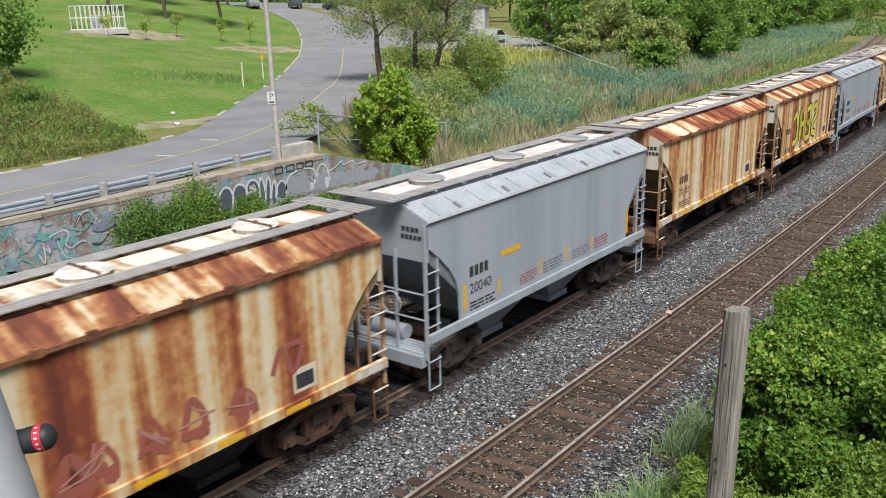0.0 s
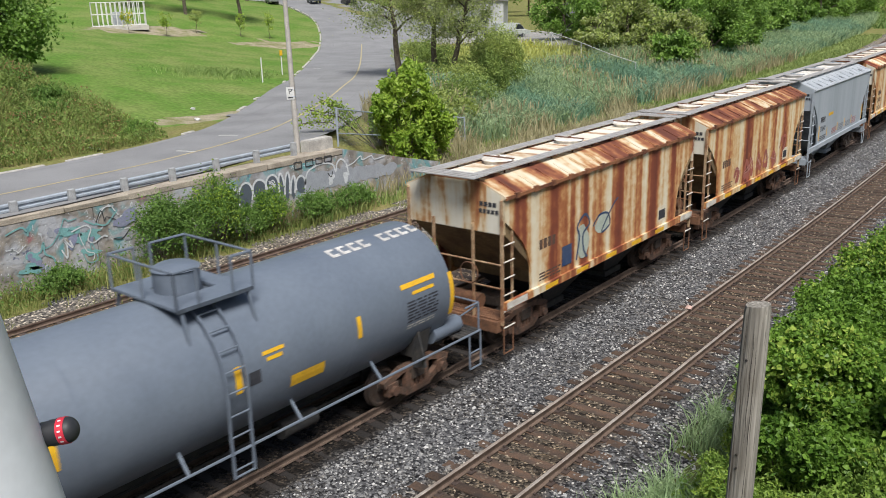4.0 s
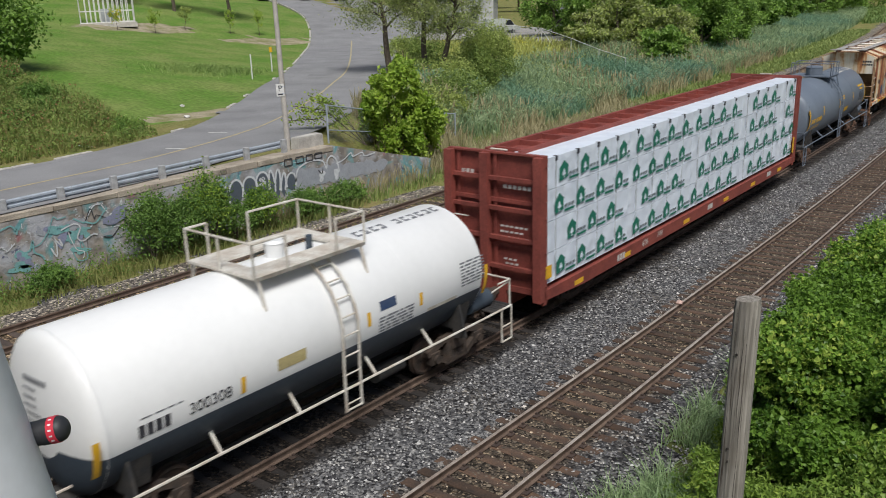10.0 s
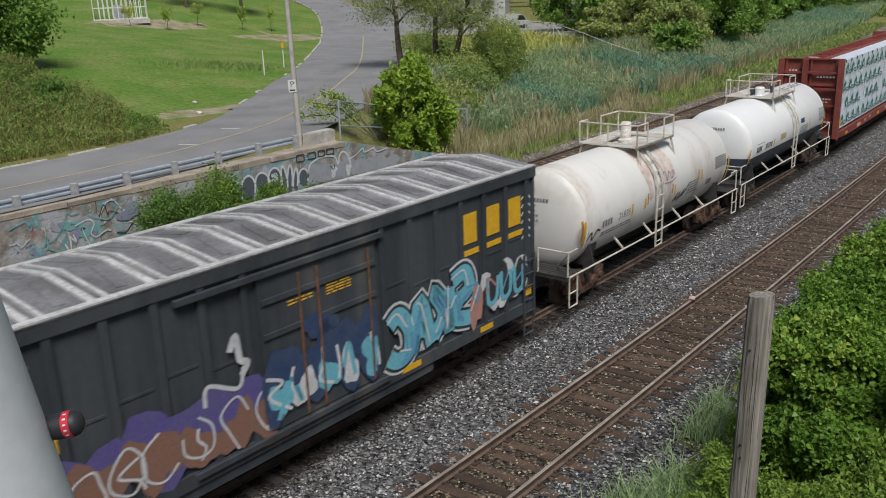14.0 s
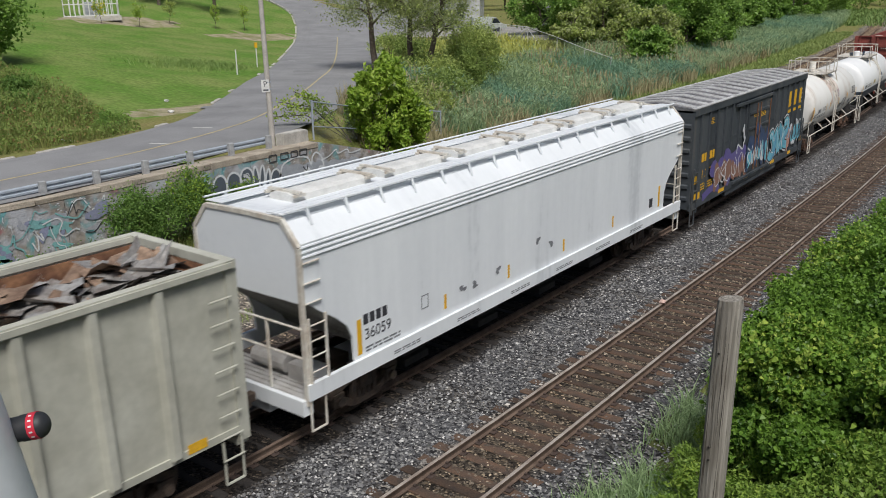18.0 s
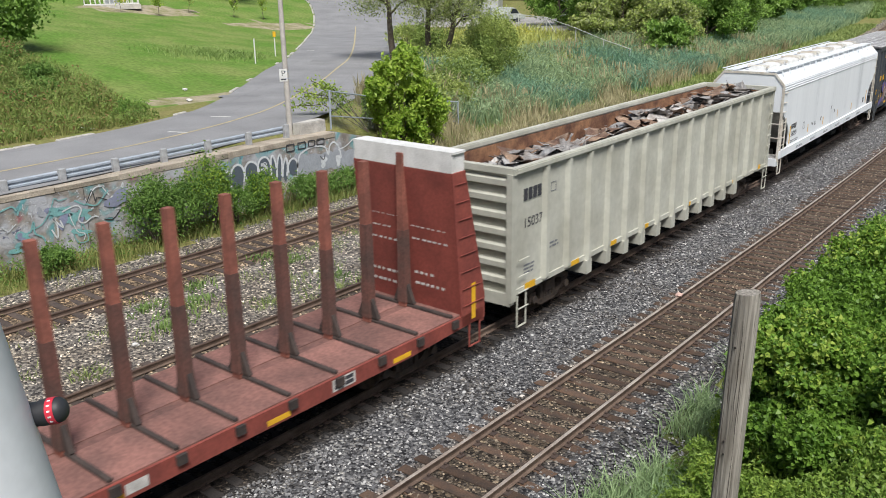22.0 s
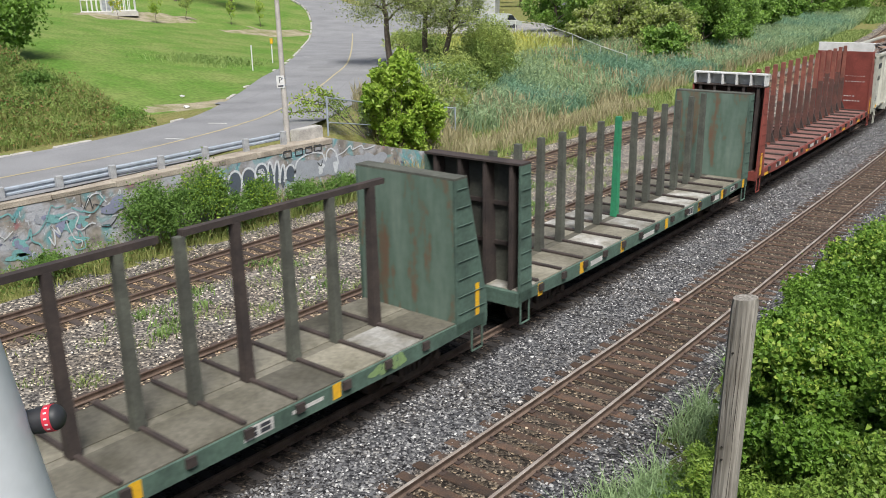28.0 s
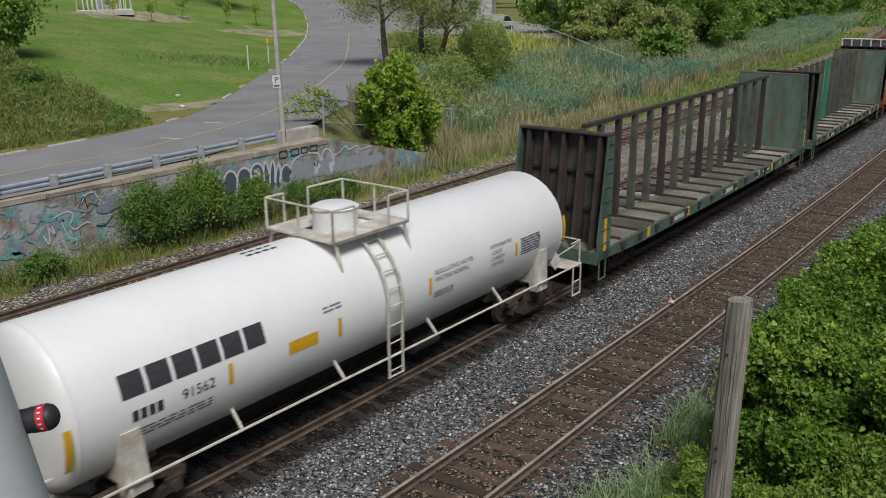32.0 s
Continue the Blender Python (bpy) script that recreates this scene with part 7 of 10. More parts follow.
    for s in (-1, 1):
        bm = bmesh.new()
        for k in range(3):
            box(bm, s * 0.72 + s * 0.16 * k - 0.07, s * 0.72 + s * 0.16 * k + 0.07, -h, h, 5.06, 5.08)
        part("roof_walk", bm, W, car, "pale grating roof walk")
        bm = bmesh.new()
        rod(bm, (s * 1.18, -h, 5.12), (s * 1.18, h, 5.12), 0.022, 6)
        for k in range(-8, 9):
            beam(bm, (s * 1.18, k * 1.05, 5.12), (s * 1.3, k * 1.05, 4.80), 0.05, 0.03)
            beam(bm, (s * 0.9, k * 1.05, 5.04), (s * 1.18, k * 1.05, 5.06), 0.05, 0.03)
        part("walk_rail", bm, W, car)
    # long trough hatches with cross locks
    for k in range(6):
        y = -6.9 + 2.76 * k
        bm = bmesh.new()
        prism(bm, [(-0.36, 5.0), (0.36, 5.0), (0.34, 5.12), (0.2, 5.17), (-0.2, 5.17), (-0.34, 5.12)], y - 1.05, y + 1.25)
        t = part("trough_hatch", bm, WHITE_PAINT, car, "white trough hatch")
        for dy in (-0.95, 1.15):
            bm = bmesh.new()
            beam(bm, (-0.46, y + dy, 5.19), (0.46, y + dy, 5.19), 0.09, 0.05)
            beam(bm, (-0.42, y + dy - 0.15, 5.14), (-0.42, y + dy + 0.15, 5.14), 0.06, 0.06)
            beam(bm, (0.42, y + dy - 0.15, 5.14), (0.42, y + dy + 0.15, 5.14), 0.06, 0.06)
            part("hatch_lock", bm, OFF_WHITE, t)
    for y in (-4.6, -1.55, 1.55, 4.6):
        bm = bmesh.new()
        loft(bm, [[(-1.3, y - 1.5, 1.72), (1.3, y - 1.5, 1.72), (1.3, y + 1.5, 1.72), (-1.3, y + 1.5, 1.72)], [(-0.55, y - 0.4, 0.62), (0.55, y - 0.4, 0.62), (0.55, y + 0.4, 0.62), (-0.55, y + 0.4, 0.62)]])
        box(bm, -0.65, 0.65, y - 0.45, y + 0.45, 0.42, 0.6)
        part("discharge_hopper", bm, DARK_STEEL, car)
    x = 1.532
    flat(car, "reflector", x, [(-7.55, -7.42, 1.85, 2.62), (-4.62, -4.53, 1.95, 2.3), (-1.95, -1.86, 1.95, 2.3), (0.85, 0.94, 1.95, 2.3), (3.85, 3.94, 1.95, 2.3), (7.2, 7.32, 1.9, 2.6)], YELLOW, "yellow reflective strip")
    blocks(car, x, -7.35, 2.46, 0.22, 4, BLACK_INK, label="black reporting mark left as blocks", gap=0.9)
    number(car, x, -7.32, 2.10, 0.25, "36059", BLACK_INK, "black wagon number")
    small_print(car, x, -7.3, -6.2, 1.85, 2.0, 2, PRINT_GREY, seed=41)
    flat(car, "placard", x, [(6.5, 6.75, 2.0, 2.3)], BLACK_INK, "small black data plate")
    flat(car, "stencil", x, [(-5.45, -5.2, 2.2, 2.22), (-5.45, -5.2, 2.5, 2.52), (-5.45, -5.43, 2.2, 2.52), (-5.22, -5.2, 2.2, 2.52)], PRINT_GREY, "small grey outlined square")
    for k in range(6):
        small_print(car, 1.602, -6.5 + 2.3 * k, -5.6 + 2.3 * k, 1.52, 1.62, 2, PRINT_GREY, seed=42 + k)
    rnd = random.Random(9)
    bm = bmesh.new()
    for u, v in ((-3.9, 2.25), (-2.4, 2.3), (-0.5, 2.6), (0.2, 2.35), (-3.4, 2.2)):
        blob(bm, u, v, 0.12, 0.07, on_side(1.535), rnd, 0.4)
    part("scrape", bm, PRINT_GREY, car, "dark scrapes in the paint")


# ---- gondola and its scrap ----
POSTS = [-8.05 + 1.15 * k for k in range(15)]


def build_gondola():
    car = wagon("gondola", "pale grey-green ribbed gondola wagon", "gondola wagon", -126.74, 7.2, 9.95)
    h = 9.5
    for s in (-1, 1):
        bm = bmesh.new()
        box(bm, min(s * 1.36, s * 1.42), max(s * 1.36, s * 1.42), -h, h, 1.42, 4.5)
        part("side_sheet", bm, GON_GREY, car)
        bm = bmesh.new()
        box(bm, min(s * 1.33, s * 1.36), max(s * 1.33, s * 1.36), -h + 0.06, h - 0.06, 1.45, 4.46)
        part("side_lining", bm, GON_RUST, car, "rusted inner side")
        bm = bmesh.new()
        box(bm, min(s * 1.32, s * 1.55), max(s * 1.32, s * 1.55), -h - 0.04, h + 0.04, 4.48, 4.64)
        bmesh.ops.bevel(bm, geom=bm.edges[:], offset=0.03, segments=2, affect="EDGES")
        part("top_chord", bm, GON_GREY, car)
        bm = bmesh.new()
        box(bm, min(s * 1.40, s * 1.46), max(s * 1.40, s * 1.46), -h, h, 1.36, 1.5)
        part("side_sill", bm, GON_GREY, car)
        for k, y in enumerate(POSTS):
            low = 0.98 if -6.2 < y < 5.8 else 1.42
            bm = bmesh.new()
            loft(bm, [[(s * 1.42, y - 0.12, z), (s * (1.42 + d), y - 0.065, z), (s * (1.42 + d), y + 0.065, z), (s * 1.42, y + 0.12, z)] for z, d in ((low, 0.10), (1.5, 0.155), (4.48, 0.11))])
            part("side_post", bm, GON_GREY, car)
            if low < 1.2:
                bm = bmesh.new()
                box(bm, min(s * 0.9, s * 1.55), max(s * 0.9, s * 1.55), y - 0.15, y + 0.15, 0.96, 1.36)
                part("floor_stringer", bm, GON_GREY, car)
        e = s * h
        bm = bmesh.new()
        box(bm, -1.42, 1.42, min(e, e - s * 0.07), max(e, e - s * 0.07), 1.42, 4.5)
        part("end_sheet", bm, GON_GREY, car)
        bm = bmesh.new()
        box(bm, -1.33, 1.33, min(e - s * 0.07, e - s * 0.1), max(e - s * 0.07, e - s * 0.1), 1.45, 4.46)
        part("end_lining", bm, GON_RUST, car, "rusted inner end")
        bm = bmesh.new()
        box(bm, -1.52, 1.52, min(e + s * 0.1, e - s * 0.1), max(e + s * 0.1, e - s * 0.1), 4.48, 4.64)
        part("end_chord", bm, GON_GREY, car)
        for k in range(7):
            bm = bmesh.new()
            z = 1.75 + 0.42 * k
            side_prism(bm, [(e, z - 0.11), (e + s * 0.12, z - 0.07), (e + s * 0.12, z + 0.07), (e, z + 0.11)], -1.45, 1.45)
            part("end_rib", bm, GON_GREY, car)
        for xs in (-1, 1):
            bm = bmesh.new()
            box(bm, min(xs * 1.3, xs * 1.47), max(xs * 1.3, xs * 1.47), min(e + s * 0.13, e - s * 0.1), max(e + s * 0.13, e - s * 0.1), 1.2, 4.5)
            part("corner_post", bm, GON_GREY, car)
        for xs in (-1, 1):
            bm = bmesh.new()
            for k in range(8 if s > 0 else 4):
                z = 1.0 + 0.43 * k
                rod(bm, (xs * 1.54, e - s * 0.08, z), (xs * 1.54, e - s * 0.55, z), 0.02, 6)
            bent(bm, [(xs * 1.5, e - s * 0.1, 1.35), (xs * 1.5, e - s * 0.1, 0.5), (xs * 1.5, e - s * 0.5, 0.5), (xs * 1.5, e - s * 0.5, 1.35)], 0.026)
            loose_parts("ladder_bar", bm, GON_GREY, car)
        bm = bmesh.new()
        box(bm, -1.4, 1.4, e - 0.12, e + 0.12, 1.1, 1.42)
        part("end_sill", bm, GON_GREY, car)
    bm = bmesh.new()
    box(bm, -1.36, 1.36, -h + 0.1, h - 0.1, 1.36, 1.5)
    part("floor", bm, GON_RUST, car)
    bm = bmesh.new()
    box(bm, -0.35, 0.35, -9.4, 9.4, 0.82, 1.36)
    part("centre_sill", bm, DARK_STEEL, car)
    blocks(car, 1.424, -9.05, 3.74, 0.30, 4, BLACK_INK, 0.02, label="black reporting mark left as blocks", gap=0.72)
    number(car, 1.426, -9.05, 3.0, 0.27, "15037", BLACK_INK, "black wagon number")
    flat(car, "stencil", 1.424, [(-7.75, -7.5, 3.72, 3.74), (-7.75, -7.5, 3.95, 3.97), (-7.75, -7.73, 3.72, 3.97), (-7.52, -7.5, 3.72, 3.97)], PRINT_GREY, "small outlined square")
    small_print(car, 1.424, -7.8, -7.3, 2.2, 2.4, 2, PRINT_GREY, seed=51)
    small_print(car, 1.424, -9.0, -8.5, 1.8, 2.1, 3, PRINT_GREY, seed=52)
    flat(car, "reflector", 1.466, [(-9.0, -8.5, 1.38, 1.56), (-6.65, -6.2, 1.38, 1.52), (-4.4, -3.95, 1.38, 1.52), (-2.2, -1.75, 1.38, 1.52), (1.15, 1.6, 1.38, 1.52), (3.4, 3.8, 1.38, 1.52), (5.6, 6.0, 1.38, 1.52), (8.3, 8.7, 1.42, 1.6)], YELLOW, "yellow reflective patch")


def build_scrap():
    """The load: crumpled cut-out sheets, strips and turnings, heaped."""
    rng = np.random.default_rng(11)
    load = thing("scrap_load", "heap of crumpled grey and rusty scrap sheet metal", "scrap metal")
    for mat, n, label in ((SCRAP, 330, "crumpled grey cut sheets"), (SCRAP_RUST, 170, "rusty strips and offcuts")):
        verts, faces = [], []
        for _ in range(n):
            y = rng.uniform(-9.1, 9.1)
            x = rng.uniform(-1.15, 1.15)
            heap = 4.2 + 0.15 * math.sin(y * 0.9 + 1.0) + 0.12 * math.sin(y * 2.3) + 0.15 * ramp01(y, 0, 4)
            z = heap - 0.35 * abs(x) ** 1.5 + rng.uniform(-0.15, 0.12)
            strip_like = rng.random() < 0.4
            L, Wd = (rng.uniform(0.6, 1.6), rng.uniform(0.03, 0.09)) if strip_like else (rng.uniform(0.7, 1.7), rng.uniform(0.35, 0.85))
            m = pose(x * 0.8, y, z, rng.uniform(-18, 18), rng.uniform(-14, 14), rng.choice([0, 180]) + 90 + rng.uniform(-55, 55))
            k0, seg, amp, ph = len(verts), 6, rng.uniform(0.02, 0.14), rng.uniform(0, 6)
            for i in range(seg + 1):
                u = L * (i / seg - 0.5)
                lift = amp * math.sin(ph + 5 * i / seg)
                for v in (-Wd / 2, Wd / 2):
                    verts.append(tuple(m @ Vector((u, v * (1 + 0.3 * math.sin(ph + 3 * i)), lift + 0.3 * v * math.sin(ph + i)))))
            for i in range(seg):
                a = k0 + 2 * i
                faces.append((a, a + 1, a + 3, a + 2))
        verts = [(max(-1.28, min(1.28, p[0])), max(-9.3, min(9.3, p[1])), p[2]) for p in verts]
        part("scrap_sheet", fast_mesh("scrap_sheet", verts, faces, [mat]), None, load, label)
    # the body of the heap below
    xs, ys = np.linspace(-1.3, 1.3, 12), np.linspace(-9.35, 9.35, 120)
    gx, gy = np.meshgrid(xs, ys)
    z = 4.02 + 0.15 * np.sin(gy * 0.9 + 1.0) + 0.12 * np.sin(gy * 2.3) + 0.15 * ramp01(gy, 0, 4) - 0.35 * np.abs(gx) ** 1.5 + rng.uniform(-0.1, 0.1, gx.shape)
    v = np.stack([gx.ravel(), gy.ravel(), z.ravel()], 1)
    i = np.arange(11 * 119)
    a = i // 11 * 12 + i % 11
    heap = fast_mesh("heap", v, np.stack([a, a + 1, a + 13, a + 12], 1), [SCRAP_RUST])
    part("load_body", heap, None, load, "dark tangled scrap below")
    WAGONS.append((load, -126.74))


# ---- bulkhead flats ----
def bulkhead(car, s, out_b, in_b, out_t, in_t, z0, z1, sheet, frame, dark, label, cap=None, ribs=5):
    """An end bulkhead: a sheet facing the load, tapering side plates, deep posts behind. s: which end."""
    b_bm = bmesh.new()
    side_prism(b_bm, [(s * in_b, z0), (s * (in_b + 0.06), z0), (s * (in_t + 0.06), z1), (s * in_t, z1)], -1.46, 1.46)
    b = part("bulkhead", b_bm, sheet, car, label)
    for xs in (-1, 1):
        bm = bmesh.new()
        side_prism(bm, [(s * in_b, z0 - 0.3), (s * out_b, z0 - 0.3), (s * out_b, z0 + 0.3), (s * out_t, z1), (s * in_t, z1)], xs * 1.47, xs * 1.53)
        part("side_plate", bm, frame, b)
        bm = bmesh.new()
        for k in range(8):
            f = (k + 0.5) / 8
            ya, yb, z = in_b + (in_t - in_b) * f, out_b + (out_t - out_b) * f, z0 + (z1 - z0) * f
            rod(bm, (xs * 1.55, s * (ya + 0.06), z), (xs * 1.55, s * (yb - 0.04), z), 0.011, 6)
        loose_parts("ladder_bar", bm, frame, b)
    bm = bmesh.new()
    box(bm, -1.53, 1.53, s * min(in_t, out_t) if s > 0 else s * max(in_t, out_t), s * max(in_t, out_t) if s > 0 else s * min(in_t, out_t), z1, z1 + 0.05)
    part("top_plate", bm, dark, b)
    for k in range(ribs):
        x = -1.2 + 2.4 * k / (ribs - 1)
        bm = bmesh.new()
        side_prism(bm, [(s * (in_b + 0.06), z0 - 0.2), (s * (out_b - 0.04), z0 - 0.2), (s * (out_t - 0.04), z1), (s * (in_t + 0.06), z1)], x - 0.05, x + 0.05)
        part("rib", bm, dark, b)
    for z in (0.33, 0.66):
        bm = bmesh.new()
        zz = z0 + (z1 - z0) * z
        y = s * (in_b + (in_t - in_b) * z + 0.1)
        box(bm, -1.4, 1.4, y - 0.05, y + 0.05, zz - 0.05, zz + 0.05)
        part("cross_rib", bm, dark, b)
    if cap:
        z2 = z1 + 0.47
        bm = bmesh.new()
        lo, hi = sorted((s * in_t, s * (in_t + 0.06)))
        box(bm, -1.5, 1.5, lo, hi, z1 + 0.052, z2)
        lo, hi = sorted((s * in_t, s * out_t))
        box(bm, -1.53, 1.53, lo, hi, z2, z2 + 0.05)
        for k in range(6):
            x = -1.45 + 2.9 * k / 5
            box(bm, x - 0.035, x + 0.035, lo + (0.062 if s > 0 else 0), hi - (0.062 if s < 0 else 0), z1 + 0.052, z2)
        part("extension", bm, cap, b, "white-painted extension on top")
    return b


def flat_wagon(name, label, centre, half, trucks, stakes, top, deck_mat, side_mat, riser_mat, stake_mats, group, foot=True):
    car = wagon(name, label, "flat wagon", centre, trucks, half + 0.3, None, group)
    edges = sorted(set(stakes))
    rnd = random.Random(group + label)
    lines = [-half + 0.05] + edges + [half - 0.05]
    for a, b in zip(lines, lines[1:]):
        for s in (-1, 1):
            bm = bmesh.new()
            box(bm, min(s * 0.13, s * 1.47), max(s * 0.13, s * 1.47), a + 0.012, b - 0.012, 1.30, 1.40)
            worn = deck_mat is GREEN_DECK and rnd.random() < 0.16
            part("deck_panel", bm, DECK_WORN if worn else deck_mat, car, "pale scuffed deck panel" if worn else "")
    bm = bmesh.new()
    box(bm, -0.125, 0.125, -half + 0.05, half - 0.05, 1.29, 1.385)
    part("centre_strip", bm, deck_mat, car, "worn centre strip of the deck")
    bm = bmesh.new()
    box(bm, -0.4, 0.4, -half + 0.3, half - 0.3, 0.75, 1.3)
    part("centre_sill", bm, DARK_STEEL, car)
    for s in (-1, 1):
        bm = bmesh.new()
        side_prism(bm, [(-half, 1.12), (-half + 2.6, 1.0), (half - 2.6, 1.0), (half, 1.12), (half, 1.37), (-half, 1.37)], s * 1.47, s * 1.53)
        part("side_sill", bm, side_mat, car)
        bm = bmesh.new()
        box(bm, -1.5, 1.5, s * half - 0.08, s * half + 0.08, 1.0, 1.38)
        part("end_sill", bm, side_mat, car)
        for xs in (-1, 1):
            bm = bmesh.new()
            bent(bm, [(xs * 1.5, s * (half - 0.1), 1.1), (xs * 1.5, s * (half - 0.1), 0.5), (xs * 1.5, s * (half - 0.5), 0.5), (xs * 1.5, s * (half - 0.5), 1.1)], 0.025)
            part("step", bm, side_mat, car)
    for k, y in enumerate(stakes):
        bm = bmesh.new()
        box(bm, -1.46, 1.46, y - 0.055, y + 0.055, 1.40, 1.47)
        bmesh.ops.bevel(bm, geom=bm.edges[:], offset=0.015, segments=1, affect="EDGES")
        part("riser", bm, riser_mat, car, "dark cross riser")
        for s in (-1, 1):
            bm = bmesh.new()
            box(bm, min(s * 1.53, s * 1.6), max(s * 1.53, s * 1.6), y - 0.1, y + 0.1, 1.18, 1.36)
            part("stake_pocket", bm, riser_mat, car)
        bm = bmesh.new()
        loft(bm, [[(-w, y - w, z), (w, y - w, z), (w, y + w, z), (-w, y + w, z)] for z, w in ((1.40, 0.11), (top, 0.085))])
        st = part("stake", bm, stake_mats[k % len(stake_mats)] if isinstance(stake_mats, list) else stake_mats(k), car)
        if foot:
            bm = bmesh.new()
            for s in (-1, 1):
                loft(bm, [[(s * 0.10, y - 0.05, 1.5), (s * 0.32, y - 0.05, 1.5), (s * 0.32, y + 0.05, 1.5), (s * 0.10, y + 0.05, 1.5)], [(s * 0.09, y - 0.05, 1.95), (s * 0.13, y - 0.05, 1.95), (s * 0.13, y + 0.05, 1.95), (s * 0.09, y + 0.05, 1.95)]])
            part("gusset", bm, STAKE_DARK, st)
            bm = bmesh.new()
            loft(bm, [[(-w, y - w, z), (w, y - w, z), (w, y + w, z), (-w, y + w, z)] for z, w in ((1.51, 0.125), (2.0, 0.112), (3.3 + 0.7 * (k * 7 % 5) / 5, 0.104))])
            part("stake_sleeve", bm, STAKE_SOOT_SHADE, st, "sooty lower sleeve")
    return car


def build_flats():
    # oxide red, empty
    st = [-9.05 + 1.233 * k for k in range(16)]
    c = flat_wagon("bulkhead_flat", "oxide red bulkhead flat wagon with bare centre stakes", -148.83, 10.55, 8.3, st, 5.13, RED_DECK, RED_BROWN, STAKE_DARK, [STAKE_RED], "bulkhead flats")
    # rear bulkhead: soot and the deep shade between its posts, both as colour
    bulkhead(c, -1, 10.62, 9.72, 10.4, 10.0, 1.4, 4.77, STAKE_SOOT_SHADE, RED_BROWN, STAKE_DARK, "red bulkhead, its back open between sooty, shade-toned posts", WHITE_PAINT)
    bulkhead(c, 1, 10.62, 9.75, 9.9, 9.43, 1.4, 4.77, RED_BROWN, RED_BROWN, RED_BROWN, "red bulkhead with a white top band", WHITE_PAINT)
    flat(c, "reflector", 1.533, [(-10.3, -10.08, 1.2, 2.1), (10.1, 10.25, 1.2, 2.1)], YELLOW, "yellow upright strip")
    flat(c, "reflector", 1.533, [(y, y + 0.56, 1.05, 1.16) for y in (-9.6, -6.6, -3.25, 0.4, 3.9, 7.35)], YELLOW, "yellow reflective strip")
    flat(c, "plate", 1.533, [(-8.0, -7.3, 1.12, 1.28), (-5.3, -4.6, 1.12, 1.28), (-2.54, -1.94, 1.14, 1.30), (-1.62, -1.1, 1.14, 1.30), (0.0, 0.36, 1.12, 1.32), (1.0, 1.42, 1.08, 1.28), (5.56, 6.2, 1.08, 1.34)], PRINT_WHITE, "white stencil panel")
    flat(c, "plate", 1.537, [(5.62, 5.84, 1.12, 1.2), (5.92, 6.14, 1.12, 1.2), (5.62, 5.84, 1.23, 1.31), (5.92, 6.14, 1.23, 1.31)], BLACK_INK)
    bm = bmesh.new()
    rnd = random.Random(12)
    for k in range(9):
        z = 3.55 - 0.16 * k if k < 5 else 2.2 - 0.14 * (k - 5)
        x0 = 0.15 if k % 2 else -1.25
        for q in range(rnd.randint(4, 7)):
            box(bm, x0 + 0.16 * q, x0 + 0.16 * q + rnd.uniform(0.07, 0.13), 9.75 - 0.09 * (z - 1.4) - 0.012, 9.75 - 0.09 * (z - 1.4) - 0.004, z, z + 0.06)
    part("stencil", bm, PRINT_WHITE, c, "faded white stencil lines on the bulkhead")
    # green, bare stakes, one freshly painted
    st = [-7.35 + 1.195 * k for k in range(13)]
    g = flat_wagon("bulkhead_flat", "faded green bulkhead flat wagon with one bright green stake", -169.55, 8.35, 6.4, st, 4.73, GREEN_DECK, GREEN_PAINT, STAKE_DARK, lambda k: STAKE_NEW if k == 6 else STAKE_GREEN, "bulkhead flats", False)
    # rear sheet and ribs take darker materials to paint in their shade
    bulkhead(g, -1, 8.35, 7.75, 8.35, 7.9, 1.4, 4.66, STAKE_GREEN, GREEN_PAINT, STAKE_DARK, "green bulkhead, its back open between shade-toned posts", None, 4)
    bulkhead(g, 1, 8.35, 7.75, 8.3, 7.85, 1.4, 4.66, GREEN_BULK, GREEN_PAINT, STAKE_GREEN, "rust-stained green bulkhead", None, 4)
    flat(g, "reflector", 1.533, [(y, y + 0.22, 1.03, 1.37) for y in (-7.46, -5.23, -2.71, 0.5, 3.3, 5.5, 7.75)], YELLOW, "yellow reflective strip")
    flat(g, "plate", 1.533, [(-1.2, -0.35, 1.08, 1.22), (-4.6, -3.9, 1.1, 1.25), (2.4, 2.85, 1.06, 1.34), (4.6, 5.3, 1.1, 1.28), (6.5, 7.1, 1.12, 1.3)], PRINT_WHITE, "white stencil panels")
    flat(g, "plate", 1.537, [(2.45, 2.6, 1.1, 1.3), (2.66, 2.8, 1.1, 1.3), (6.55, 6.8, 1.15, 1.27)], BLACK_INK)
    # green, stakes joined at the top
    st = [-9.0 + 1.235 * k for k in range(15)]
    h = flat_wagon("bulkhead_flat", "faded green bulkhead flat wagon, stakes joined by a top rail", -190.69, 10.55, 8.3, st, 4.68, GREEN_DECK, GREEN_PAINT, STAKE_DARK, lambda k: STAKE_DARK if k % 3 == 2 else STAKE_GREEN, "bulkhead flats", False)
    # again a darkened back, shade painted between the ribs
    bulkhead(h, -1, 10.62, 9.85, 10.2, 9.85, 1.4, 4.74, STAKE_GREEN, GREEN_PAINT, STAKE_DARK, "green bulkhead with a shade-toned back, open between posts", None, 5)
    bulkhead(h, 1, 10.62, 9.45, 9.85, 9.4, 1.4, 4.78, GREEN_BULK, GREEN_PAINT, STAKE_GREEN, "rust-stained green bulkhead", None, 5)
    for a, b in ((-8.95, 2.9), (3.4, 8.7)):
        bm = bmesh.new()
        beam(bm, (0, a, 4.74), (0, b, 4.74), 0.16, 0.12)
        part("top_rail", bm, STAKE_DARK, h, "sooty rail joining the stakes")
